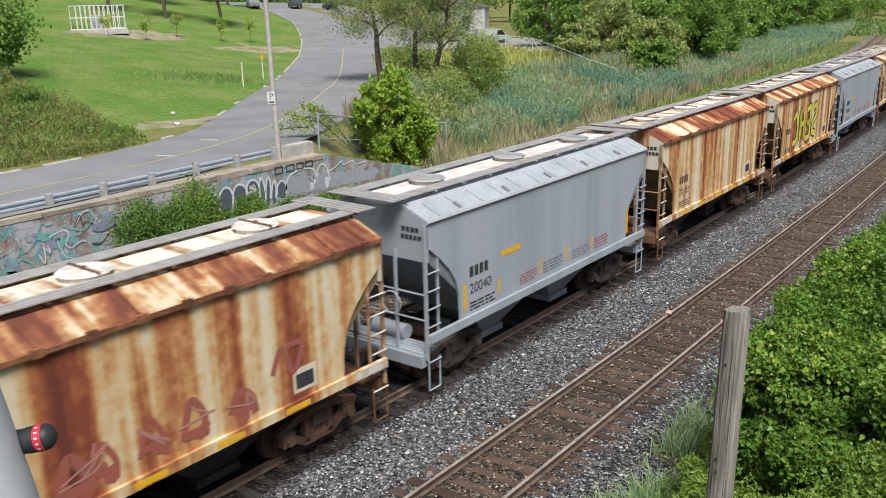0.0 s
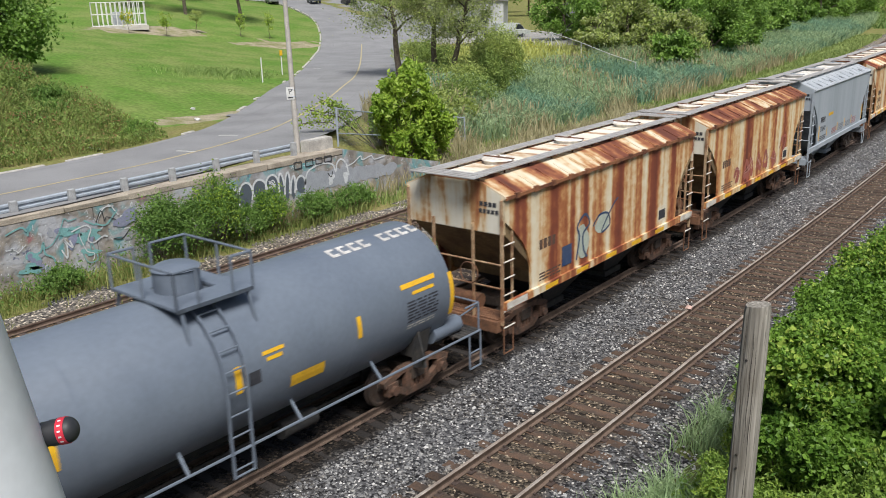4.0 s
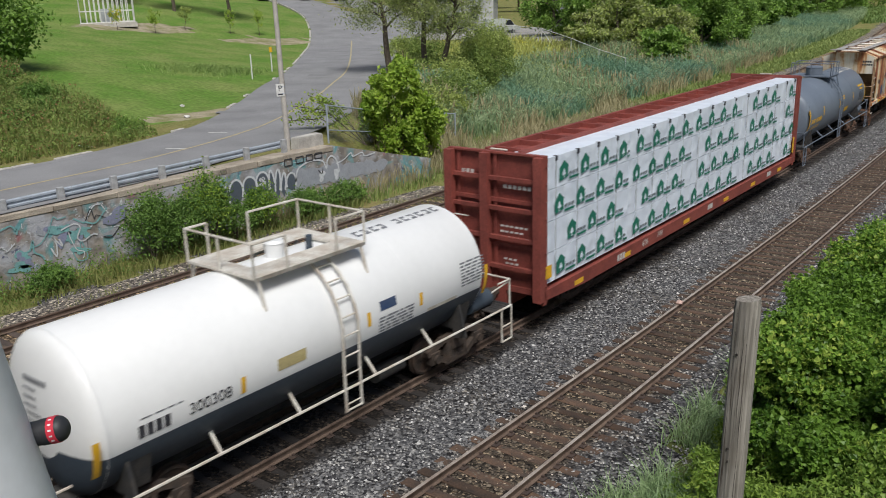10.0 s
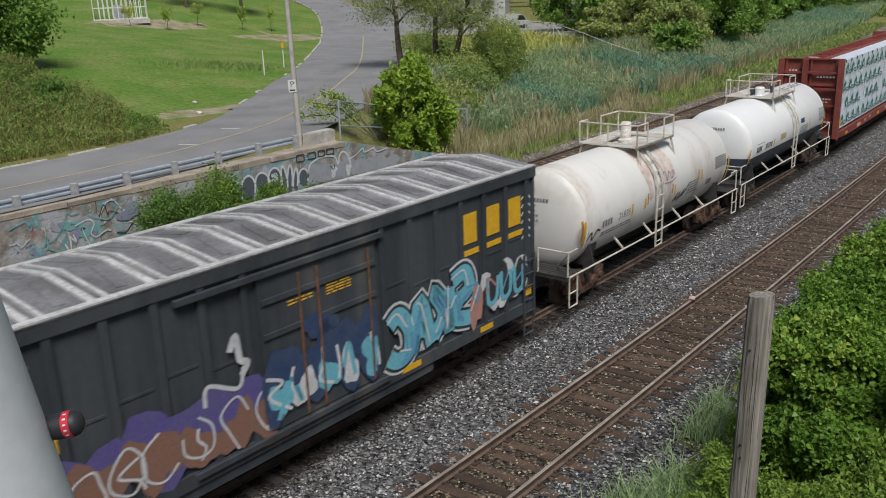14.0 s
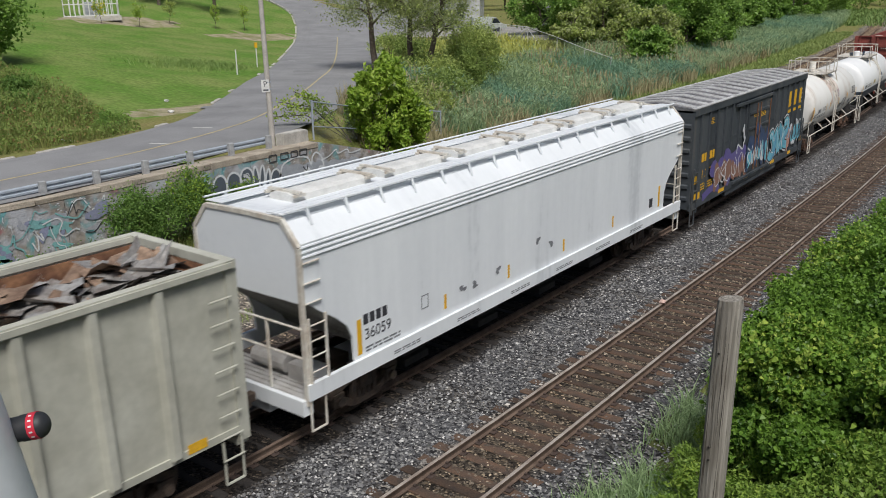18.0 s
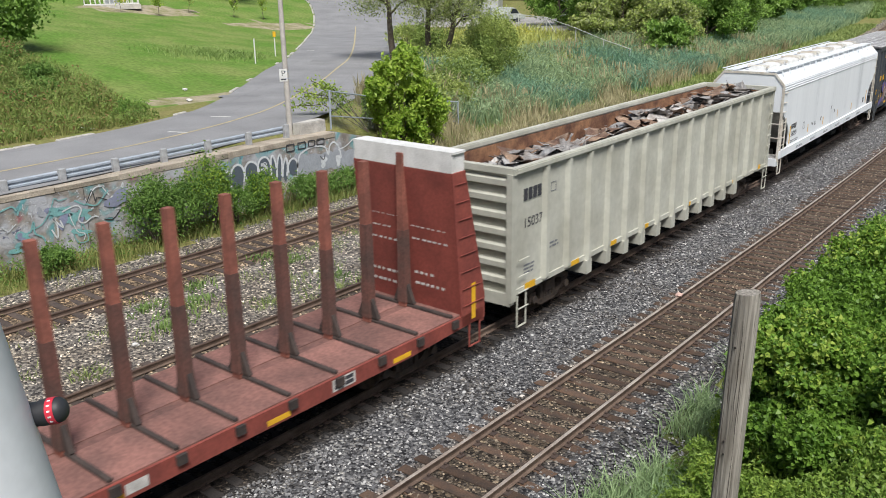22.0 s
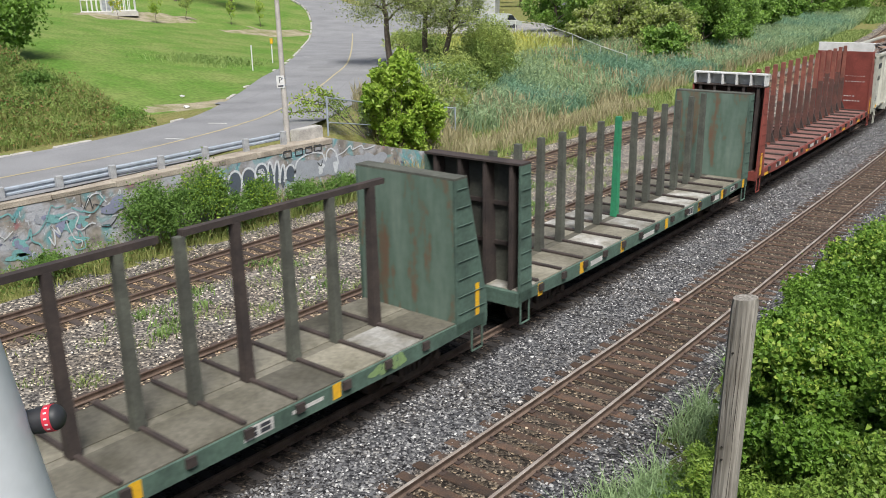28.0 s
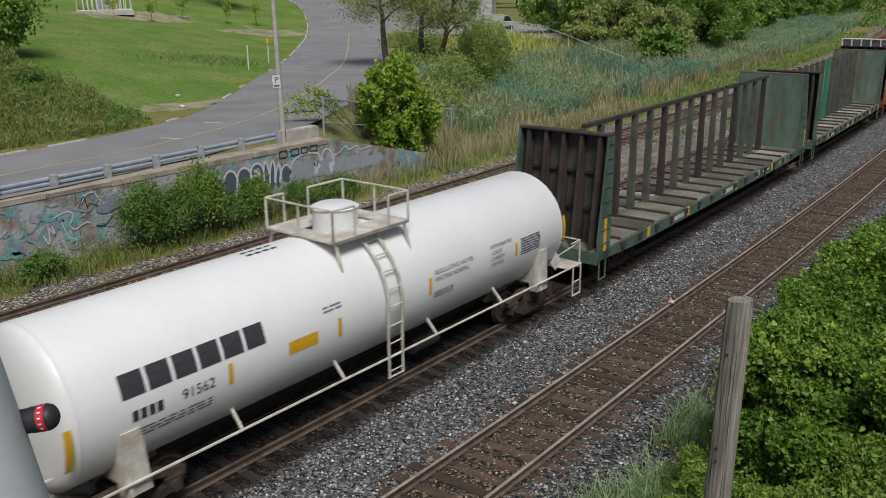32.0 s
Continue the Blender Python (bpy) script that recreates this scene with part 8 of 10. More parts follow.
    flat(h, "reflector", 1.533, [(y, y + 0.22, 1.06, 1.39) for y in (-7.2, -3.9, 0.97, 5.46)], YELLOW, "yellow reflective strip")
    flat(h, "reflector", 1.533, [(-10.3, -10.12, 1.35, 2.35), (10.15, 10.3, 1.4, 2.2)], YELLOW, "yellow upright strip")
    flat(h, "plate", 1.533, [(3.25, 3.94, 1.1, 1.36), (-5.07, -4.15, 1.12, 1.26), (-0.5, 0.7, 1.12, 1.28), (4.4, 5.2, 1.18, 1.26)], PRINT_WHITE, "white stencil panels")
    flat(h, "plate", 1.537, [(3.32, 3.55, 1.14, 1.22), (3.63, 3.87, 1.14, 1.22), (3.32, 3.55, 1.25, 1.32), (3.63, 3.87, 1.25, 1.32)], BLACK_INK)
    rnd = random.Random(14)
    bm = bmesh.new()
    for u in (6.7, 7.0, 7.25, 7.5):
        blob(bm, u, 1.22, 0.17, 0.12, on_side(1.536), rnd, 0.3)
    part("graffiti", bm, paint("faded lime spray paint", (0.22, 0.33, 0.13)), h, "faded lime graffiti")


# ---- centre-beam wagon with wrapped lumber ----
def build_lumber():
    half = 10.8
    car = wagon("centrebeam_flat", "oxide red centre-beam flat wagon", "flat wagon", -40.01, 8.4, 11.15)
    bm = bmesh.new()
    box(bm, -1.45, 1.45, -half, half, 1.2, 1.36)
    part("deck", bm, RED_BROWN, car)
    bm = bmesh.new()
    box(bm, -0.3, 0.3, -half, half, 0.7, 1.2)
    part("centre_sill", bm, RED_BROWN, car)
    for s in (-1, 1):
        bm = bmesh.new()
        side_prism(bm, [(-half, 1.12), (-half + 2.2, 1.0), (half - 2.2, 1.0), (half, 1.12), (half, 1.38), (-half, 1.38)], s * 1.45, s * 1.53)
        part("side_sill", bm, RED_BROWN, car)
    # beam along the top: two flanges with cross pieces
    for x in (-0.55, 0.5):
        bm = bmesh.new()
        box(bm, x - 0.06, x + 0.06, -half + 0.4, half - 0.4, 4.72, 4.97)
        part("top_flange", bm, RED_BROWN, car)
    bm = bmesh.new()
    box(bm, -0.49, 0.44, -half + 0.4, half - 0.4, 4.78, 4.81)
    part("top_web", bm, RED_BROWN, car)
    for k in range(18):
        y = -10.0 + 1.18 * k
        bm = bmesh.new()
        box(bm, -0.49, 0.44, y - 0.05, y + 0.05, 4.812, 4.95)
        part("cross_piece", bm, RED_BROWN, car)
        bm = bmesh.new()
        box(bm, -0.12, 0.12, y - 0.06, y + 0.06, 1.36, 4.72)
        part("centre_post", bm, RED_BROWN, car)
    for s in (-1, 1):
        bulkhead(car, s, 10.85, 10.68, 10.85, 10.68, 1.3, 4.93, RED_BROWN, RED_BROWN, RED_BROWN, "red end bulkhead with posts and hand holds", None, 3)
        bm = bmesh.new()
        e = s * 10.83
        for z in (1.9, 2.7, 3.5, 4.3):
            box(bm, -1.4, 1.4, min(e, e + s * 0.12), max(e, e + s * 0.12), z - 0.05, z + 0.05)
        for x in (-1.42, -0.25, 1.42):
            box(bm, x - 0.12, x + 0.12, min(e, e + s * 0.2), max(e, e + s * 0.2), 1.1, 4.95)
        part("end_frame", bm, RED_BROWN, car)
        bm = bmesh.new()
        for z in (1.2, 1.7, 2.2, 2.7, 3.2):
            rod(bm, (-1.2, s * 11.04, z), (-0.75, s * 11.04, z), 0.02, 6)
        bent(bm, [(-0.2, s * 10.7, 5.02), (0.3, s * 10.7, 5.02)], 0.03)
        part("grab_iron", bm, OFF_WHITE, car)
    flat(car, "reflector", 1.533, [(-10.75, -10.45, 1.7, 2.05), (10.5, 10.7, 1.6, 2.3)], YELLOW, "yellow square")
    flat(car, "reflector", 1.533, [(y, y + 0.5, 1.08, 1.22) for y in (-9.2, -6.2, -1.6, 2.2, 5.2, 8.6)], YELLOW, "yellow reflective strip")
    number(car, 1.533, -4.85, 1.10, 0.2, "626", PRINT_WHITE, "white wagon number")
    number(car, 1.533, -3.75, 1.12, 0.2, "749", PRINT_WHITE, "white wagon number")
    blocks(car, 1.533, -6.6, 1.08, 0.2, 3, PRINT_WHITE, label="white reporting mark left as blocks", gap=0.9)
    flat(car, "plate", 1.533, [(y, y + 0.45, 1.12, 1.3) for y in (0.6, 7.2)], PRINT_WHITE, "white stencil panel")
    bm = bmesh.new()
    for z, x0, n in ((4.35, -1.05, 3), (4.05, 0.3, 6), (3.0, 0.2, 6), (2.85, 0.2, 5), (2.7, 0.25, 6), (2.1, 0.3, 3), (1.98, 0.35, 3)):
        for q in range(n):
            box(bm, x0 + 0.15 * q, x0 + 0.15 * q + 0.1, -11.042 if abs(x0) > 9 else -10.87, -10.862, z, z + (0.1 if z > 4 else 0.05))
    part("stencil", bm, PRINT_WHITE, car, "white stencil lines on the bulkhead")
    # wrapped packs: four high along both sides
    rnd = random.Random(21)
    rows = [(1.50, 2.33), (2.345, 3.175), (3.19, 4.02), (4.035, 4.87)]
    cols = [(-10.65, -5.82), (-5.8, -0.97), (-0.95, 3.88), (3.9, 8.73), (8.75, 10.65)]
    pitch = 1.16
    for side in (1, -1):
        for r, (z0, z1) in enumerate(rows):
            if side < 0 and r == 3:
                continue
            for y0, y1 in cols:
                pack = thing("lumber_pack", "lumber pack in white printed wrap with dark straps", "lumber pack", "wrapped lumber packs")
                bm = bmesh.new()
                # the wrap: a soft box, bulging and creased
                nx, ny, nz = 3, 26, 7
                grid = {}
                for i in range(nx + 1):
                    for j in range(ny + 1):
                        for k in range(nz + 1):
                            if i in (0, nx) or j in (0, ny) or k in (0, nz):
                                x = 0.16 + 1.27 * i / nx
                                y = y0 + (y1 - y0) * j / ny
                                z = z0 + (z1 - z0) * k / nz
                                inner = 0 < j < ny and 0 < k < nz
                                if i == nx and inner:
                                    x += 0.02 * math.sin(9 * y + 7 * z + r) + rnd.uniform(-0.012, 0.012) - 0.018 * (abs((y - y0) % pitch - 0.55) < 0.09)
                                if k == nz and 0 < i < nx:
                                    z += rnd.uniform(-0.004, 0.003)
                                grid[i, j, k] = bm.verts.new((side * x, y, z))
                for axis, lim in ((0, nx), (1, ny), (2, nz)):
                    for lv in (0, lim):
                        dims = [(nx, ny, nz)[q] for q in range(3) if q != axis]
                        for a in range(dims[0]):
                            for b in range(dims[1]):
                                quad = []
                                for da, db in ((0, 0), (1, 0), (1, 1), (0, 1)):
                                    idx = [a + da, b + db]
                                    idx.insert(axis, lv)
                                    quad.append(grid[tuple(idx)])
                                bm.faces.new(quad)
                part("wrap", bm, WRAP, pack, smooth=True)
                WAGONS.append((pack, -40.01))
                bm, guard = bmesh.new(), bmesh.new()
                for q in range(5):
                    y = y0 + 0.55 + pitch * q
                    if y > y1 - 0.1:
                        continue
                    box(bm, min(side * 1.415, side * 1.447), max(side * 1.415, side * 1.447), y - 0.012, y + 0.012, z0 + 0.01, z1 - 0.01)
                    if r == 3:
                        box(guard, min(side * 1.36, side * 1.46), max(side * 1.36, side * 1.46), y - 0.04, y + 0.04, z1 - 0.12, z1 + 0.012)
                loose_parts("strap", bm, STRAP, pack, "clear strap across the wrap")
                if r == 3:
                    loose_parts("corner_guard", guard, BLACK_INK, pack, "black corner guard")
                else:
                    guard.free()
                if side < 0:
                    continue
                green, ink = bmesh.new(), bmesh.new()
                x = 1.462
                first = (-9.86, -10.43, -9.96, -9.74)[r]
                spots = [first + 1.155 * q - 0.17 for q in range(-1, 19) if y0 + 0.28 < first + 1.155 * q < y1 - 0.25]
                v = z0 + 0.12
                for u in spots:
                    # a house shape, a line of print and a bar
                    loft(green, [[(xx, u + a, v + b) for a, b in ((-0.05, 0.02), (0.39, 0.08), (0.39, 0.38), (0.17, 0.53), (-0.05, 0.34))] for xx in (x, x + 0.003)])
                    loft(green, [[(xx, u + a, v + b) for a, b in ((-0.09, 0.33), (0.43, 0.37), (0.17, 0.56))] for xx in (x + 0.003, x + 0.005)])
                    e = min(u + 0.98, y1 - 0.03)
                    if e > u + 0.5:
                        box(green, x, x + 0.003, u + 0.44, e, v + 0.0, v + 0.06)
                    for w in range(3):
                        e = u + 0.45 + 0.18 * w
                        if e + 0.15 < y1:
                            box(ink, x, x + 0.003, e, e + 0.14, v + 0.13, v + 0.20)
                part("print", green, WRAP_GREEN, pack, "green printed house shape")
                part("print", ink, WRAP_INK, pack, "grey printed bar")
                wh = bmesh.new()
                for u in spots:
                    loft(wh, [[(xx, u + 0.17 + a, v + b) for a, b in ((-0.015, 0.06), (0.015, 0.06), (0.015, 0.16), (0.10, 0.16), (0.0, 0.34), (-0.10, 0.16), (-0.015, 0.16))] for xx in (x + 0.006, x + 0.008)])
                part("print", wh, WRAP, pack, "white tree-like notch")


# the whole train, in order
hopper_rusty(3, 71.43, "rust-streaked cream covered hopper, first in view")
hopper_grey(58.68, "blue-grey covered hopper near the head of the train")
hopper_rusty(2, 45.87, "rust-streaked covered hopper with large yellow graffiti")
hopper_rusty(3, 32.92, "rust-streaked cream covered hopper with plain sides")
hopper_grey(20.10, "blue-grey covered hopper with yellow reflective marks")
hopper_rusty(0, 7.10, "rust-streaked covered hopper with faded red graffiti")
hopper_rusty(1, -5.61, "rust-streaked covered hopper with a curling line drawn on it")
build_tanks()
build_lumber()
build_boxcar()
build_long_hopper()
build_gondola()
build_scrap()
build_flats()


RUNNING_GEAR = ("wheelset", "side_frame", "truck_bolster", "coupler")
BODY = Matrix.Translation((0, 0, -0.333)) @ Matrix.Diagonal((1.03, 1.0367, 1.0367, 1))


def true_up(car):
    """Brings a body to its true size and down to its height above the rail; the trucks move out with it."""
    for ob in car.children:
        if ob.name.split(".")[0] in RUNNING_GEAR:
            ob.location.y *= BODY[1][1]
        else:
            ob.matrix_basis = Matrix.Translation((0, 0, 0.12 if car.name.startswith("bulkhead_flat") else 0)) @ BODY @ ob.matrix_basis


def motions():
    """The train rolls by at a steady pace, its wheels turning."""
    ts = list(range(0, 33, 4))
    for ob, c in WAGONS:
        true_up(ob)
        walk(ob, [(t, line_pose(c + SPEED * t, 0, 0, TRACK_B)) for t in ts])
    turn = math.degrees(SPEED / 0.455)
    spins = [k * 0.1 for k in range(321)]
    for ob, y in WHEELS:
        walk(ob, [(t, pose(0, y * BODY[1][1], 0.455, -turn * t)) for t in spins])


# ---- plants ----
LEAF_HEDGE = leafy("hedge leaves", (0.04, 0.11, 0.014), (0.21, 0.36, 0.055), 0.42, 0.35)
LEAF_COVER = leafy("leafy ground cover", (0.07, 0.165, 0.022), (0.29, 0.42, 0.08), 0.5, 0.4)
LEAF_LIGHT = leafy("pale young leaves", (0.17, 0.30, 0.035), (0.44, 0.56, 0.11), 0.5, 0.4)
LEAF_BRIGHT = leafy("bright green leaves", (0.11, 0.235, 0.022), (0.40, 0.55, 0.075), 0.5, 0.4)
LEAF_WALL = leafy("wall shrub leaves", (0.055, 0.13, 0.025), (0.19, 0.32, 0.07), 0.55, 0.25)
LEAF_WILLOW = leafy("grey-green willow leaves", (0.15, 0.20, 0.075), (0.46, 0.50, 0.24), 0.6, 0.42)
LEAF_DARK = leafy("dark woodland leaves", (0.06, 0.145, 0.03), (0.33, 0.50, 0.12), 0.5, 0.45)
LEAF_OLIVE = leafy("olive woodland leaves", (0.12, 0.19, 0.04), (0.50, 0.58, 0.18), 0.5, 0.45)
REED = leafy("blue-green reeds", (0.07, 0.16, 0.08), (0.46, 0.58, 0.33), 0.55, 0.45)
REED_DEEP = leafy("deep blue-green reeds", (0.05, 0.14, 0.085), (0.27, 0.44, 0.29), 0.55, 0.4)
REED_DRY = leafy("dry reed stalks", (0.22, 0.19, 0.09), (0.50, 0.45, 0.27), 0.7, 0.3)
GRASS_TALL = leafy("tall verge grass", (0.11, 0.20, 0.045), (0.36, 0.43, 0.15), 0.65, 0.35)
GRASS_GREEN = leafy("green tufts", (0.08, 0.16, 0.04), (0.22, 0.32, 0.10), 0.6, 0.2)
WEED_MIX = leafy("mixed weeds", (0.11, 0.16, 0.035), (0.29, 0.30, 0.10), 0.65, 0.2)
LEAF_BANK = leafy("bank weed leaves", (0.075, 0.145, 0.03), (0.29, 0.38, 0.10), 0.6, 0.3)
WEED_RUST = leafy("rusty dock", (0.20, 0.12, 0.05), (0.36, 0.24, 0.11), 0.7, 0.2)
FLOWER_YELLOW = leafy("yellow flower heads", (0.50, 0.42, 0.03), (0.65, 0.58, 0.06), 0.6, 0.2)


def leaf_mesh(name, pos, size, rng, mat, slim=0.6, up=0.35, out=None, ovate=False):
    """Many leaves, each a folded diamond or an ovate blade, at places (n, 3)."""
    n = len(pos)
    size = np.broadcast_to(size, (n,))
    nor = rng.normal(size=(n, 3)) * 0.8 + np.array([0, 0, up])
    if out is not None:
        nor = nor + out
    nor /= np.linalg.norm(nor, axis=1)[:, None]
    along = np.cross(nor, rng.normal(size=(n, 3)))
    along /= np.maximum(np.linalg.norm(along, axis=1), 1e-6)[:, None]
    side = np.cross(nor, along)
    L, W = along * size[:, None] * 0.5, side * (size * slim)[:, None] * 0.5
    sag = nor * (size * 0.12)[:, None]
    if ovate:
        v = np.stack([pos - L - sag, pos - W - L * 0.45 + sag * 0.5, pos - W * 0.7 + L * 0.35 + sag * 0.3, pos + L - sag * 1.4, pos + W * 0.7 + L * 0.35 + sag * 0.3, pos + W - L * 0.45 + sag * 0.5], 1)
        return fast_mesh(name, v.reshape(-1, 3), (np.arange(n) * 6)[:, None] + np.arange(6)[None], [mat])
    v = np.stack([pos - L - sag, pos - W * 1.0 - L * 0.1 + sag * 0.5, pos + L - sag, pos + W * 1.0 - L * 0.1 + sag * 0.5], 1)
    f = (np.arange(n) * 4)[:, None] + np.arange(4)[None]
    return fast_mesh(name, v.reshape(-1, 3), f, [mat])


def clumped(rng, n, centre, radii, clumps, tight=0.28, hollow=0.5):
    """Places gathered in clumps through the outer part of an ellipsoid, uneven in outline."""
    d = rng.normal(size=(clumps, 3))
    d /= np.linalg.norm(d, axis=1)[:, None]
    d[:, 2] = np.abs(d[:, 2]) * 1.0 - 0.25
    r = hollow + (1 - hollow) * rng.random(clumps) ** 0.6
    c = d * r[:, None]
    k = rng.integers(0, clumps, n)
    spread = tight * (0.6 + 0.8 * rng.random(clumps))
    p = c[k] + rng.normal(size=(n, 3)) * spread[k][:, None]
    return np.asarray(centre) + p * np.asarray(radii), p


def bush(name, label, centre, radii, n, size, mat, seed, clumps=40, tight=0.2, stems=5, category="bush", group="", mat2=None, slim=0.6, lobes=(), ovate=False):
    rng = np.random.default_rng(seed)
    b = thing(name, label, category, group)
    base = Vector((centre[0], centre[1], lie(centre[0], centre[1]) - 0.1))
    pos, p = clumped(rng, n, (0, 0, 0), radii, clumps, tight)
    if lobes:
        some = [clumped(rng, n // len(lobes), (a, b_, c), [r * k for r in radii], clumps // 2, tight)[0] for a, b_, c, k in lobes]
        pos = np.concatenate(some)
        p = pos / np.array(radii)
    pos = pos + np.array(centre) - np.array(base)
    pos = pos[pos[:, 2] > 0.05]
    nrm = p[:len(pos)] * 0.5
    sz = size * (0.6 + 0.8 * rng.random(len(pos)))
    if mat2:
        cut = rng.random(len(pos)) < 0.3
        part("foliage", leaf_mesh("foliage", pos[cut], sz[cut], rng, mat2, slim, ovate=ovate), None, b)
        pos, sz = pos[~cut], sz[~cut]
    part("foliage", leaf_mesh("foliage", pos, sz, rng, mat, slim, ovate=ovate), None, b)
    for _ in range(stems):
        bm = bmesh.new()
        a = rng.uniform(0, 6.28)
        reach = rng.uniform(0.3, 0.8)
        top = Vector((radii[0] * reach * math.cos(a), radii[1] * reach * math.sin(a), centre[2] - base.z + radii[2] * rng.uniform(0.0, 0.6)))
        mid = top * 0.5 + Vector((rng.uniform(-0.2, 0.2), rng.uniform(-0.2, 0.2), 0.1)) * radii[0] * 0.4
        r = 0.02 + 0.012 * max(radii)
        rod(bm, (0, 0, 0), mid, r, 6, r * 0.7)
        rod(bm, mid, top, r * 0.7, 6, r * 0.25)
        part("stem", bm, BARK, b)
    b.matrix_basis = Matrix.Translation(base)
    return b


def tree(name, label, place, high, crown, n, size, mat, seed, trunk=0.25, limbs=7, clumps=26, lean=0.0, base_frac=0.3, group="trees", mat2=None, slim=0.6, tight=0.2, skirt=0.0):
    """A tapered trunk, limbs that fork, and a crown of clumps round the limb ends."""
    rng = np.random.default_rng(seed)
    t = thing(name, label, "tree", group)
    z0 = lie(*place)
    bm = bmesh.new()
    pts, r = [Vector((0, 0, -0.3))], trunk
    steps = 6
    for k in range(1, steps + 1):
        f = k / steps
        pts.append(Vector((lean * f * high + rng.uniform(-0.15, 0.15), rng.uniform(-0.15, 0.15), high * 0.85 * f)))
    loft(bm, [[tuple(p + Vector((math.cos(i * math.pi / 4.5), math.sin(i * math.pi / 4.5), 0)) * trunk * (1 - 0.13 * k)) for i in range(9)] for k, p in enumerate(pts)])
    part("trunk", bm, BARK, t, smooth=True)
    ends = []
    for k in range(limbs):
        f = base_frac + (0.95 - base_frac) * k / max(1, limbs - 1)
        start = pts[min(steps - 1, int(f * steps))].lerp(pts[min(steps, int(f * steps) + 1)], f * steps % 1)
        a = 2.4 * k + rng.uniform(-0.4, 0.4)
        reach = crown[0] * rng.uniform(0.55, 0.95) * (1 - 0.4 * max(0, f - 0.6))
        end = start + Vector((reach * math.cos(a), reach * math.sin(a) * crown[1] / crown[0], reach * rng.uniform(0.2, 0.65)))
        mid = start.lerp(end, 0.5) + Vector((0, 0, 0.12 * reach))
        bm = bmesh.new()
        r = trunk * 0.38 * (1.1 - 0.6 * f)
        rod(bm, start, mid, r, 6, r * 0.7)
        rod(bm, mid, end, r * 0.7, 6, r * 0.2)
        fork = mid + Vector((rng.uniform(-1, 1), rng.uniform(-1, 1), rng.uniform(0.2, 0.9))) * reach * 0.4
        rod(bm, mid, fork, r * 0.5, 5, r * 0.15)
        part("limb", bm, BARK, t, smooth=True)
        ends += [end, fork]
    cz = high - crown[2] - skirt * high
    d = rng.normal(size=(clumps, 3))
    d /= np.linalg.norm(d, axis=1)[:, None]
    cc = np.array([lean * high * 0.8, 0, cz]) + d * (0.35 + 0.65 * rng.random((clumps, 1)) ** 0.5) * np.array(crown)
    cc = np.concatenate([cc, np.array([tuple(e) for e in ends])])
    k = rng.integers(0, len(cc), n)
    spread = (tight * (0.6 + 0.9 * rng.random(len(cc))))[k][:, None]
    pos = cc[k] + rng.normal(size=(n, 3)) * spread * np.array(crown) * np.array([1, 1, 0.75])
    pos = pos[pos[:, 2] > 0.3]
    sz = size * (0.6 + 0.8 * rng.random(len(pos)))
    if mat2:
        cut = rng.random(len(pos)) < 0.35
        part("crown", leaf_mesh("crown", pos[cut], sz[cut], rng, mat2, slim), None, t)
        pos, sz = pos[~cut], sz[~cut]
    part("crown", leaf_mesh("crown", pos, sz, rng, mat, slim), None, t)
    t.matrix_basis = pose(place[0], place[1], z0)
    return t


def blades(name, label, x, y, z, high, width, lean, mat, rng, category="grass", bend=0.5):
    """Blades of grass or reed: each a bent strip ending in a point."""
    n = len(x)
    a = rng.uniform(0, 2 * np.pi, n)
    dx, dy = np.cos(a), np.sin(a)
    face = rng.uniform(0, 2 * np.pi, n)
    wx, wy = np.cos(face) * width / 2, np.sin(face) * width / 2
    lean = lean * (0.4 + 0.9 * rng.random(n))
    p0 = np.stack([x, y, z], 1)
    p1 = p0 + np.stack([dx * lean * high * 0.3, dy * lean * high * 0.3, high * 0.6], 1)
    p2 = p0 + np.stack([dx * lean * high, dy * lean * high, high * (1 - 0.25 * bend * lean)], 1)
    w = np.stack([wx, wy, np.zeros(n)], 1)
    v = np.stack([p0 - w, p0 + w, p1 + w * 0.8, p1 - w * 0.8, p2], 1).reshape(-1, 3)
    b = np.arange(n) * 5
    quads = np.stack([b, b + 1, b + 2, b + 3], 1).tolist()
    tris = np.stack([b + 3, b + 2, b + 4], 1).tolist()
    ob = new(name, fast_mesh(name, v, quads + tris, [mat]))
    return tagged(ob, label, category, kind="stuff")


def scatter_off(rng, n, o0, o1, y0, y1, power=1.0):
    """Places beside the line: offset from it and distance along it."""
    y = y0 + (y1 - y0) * rng.random(n) ** power
    x = rng.uniform(o0, o1, n) + CURVE * y * y / 2
    return x, y


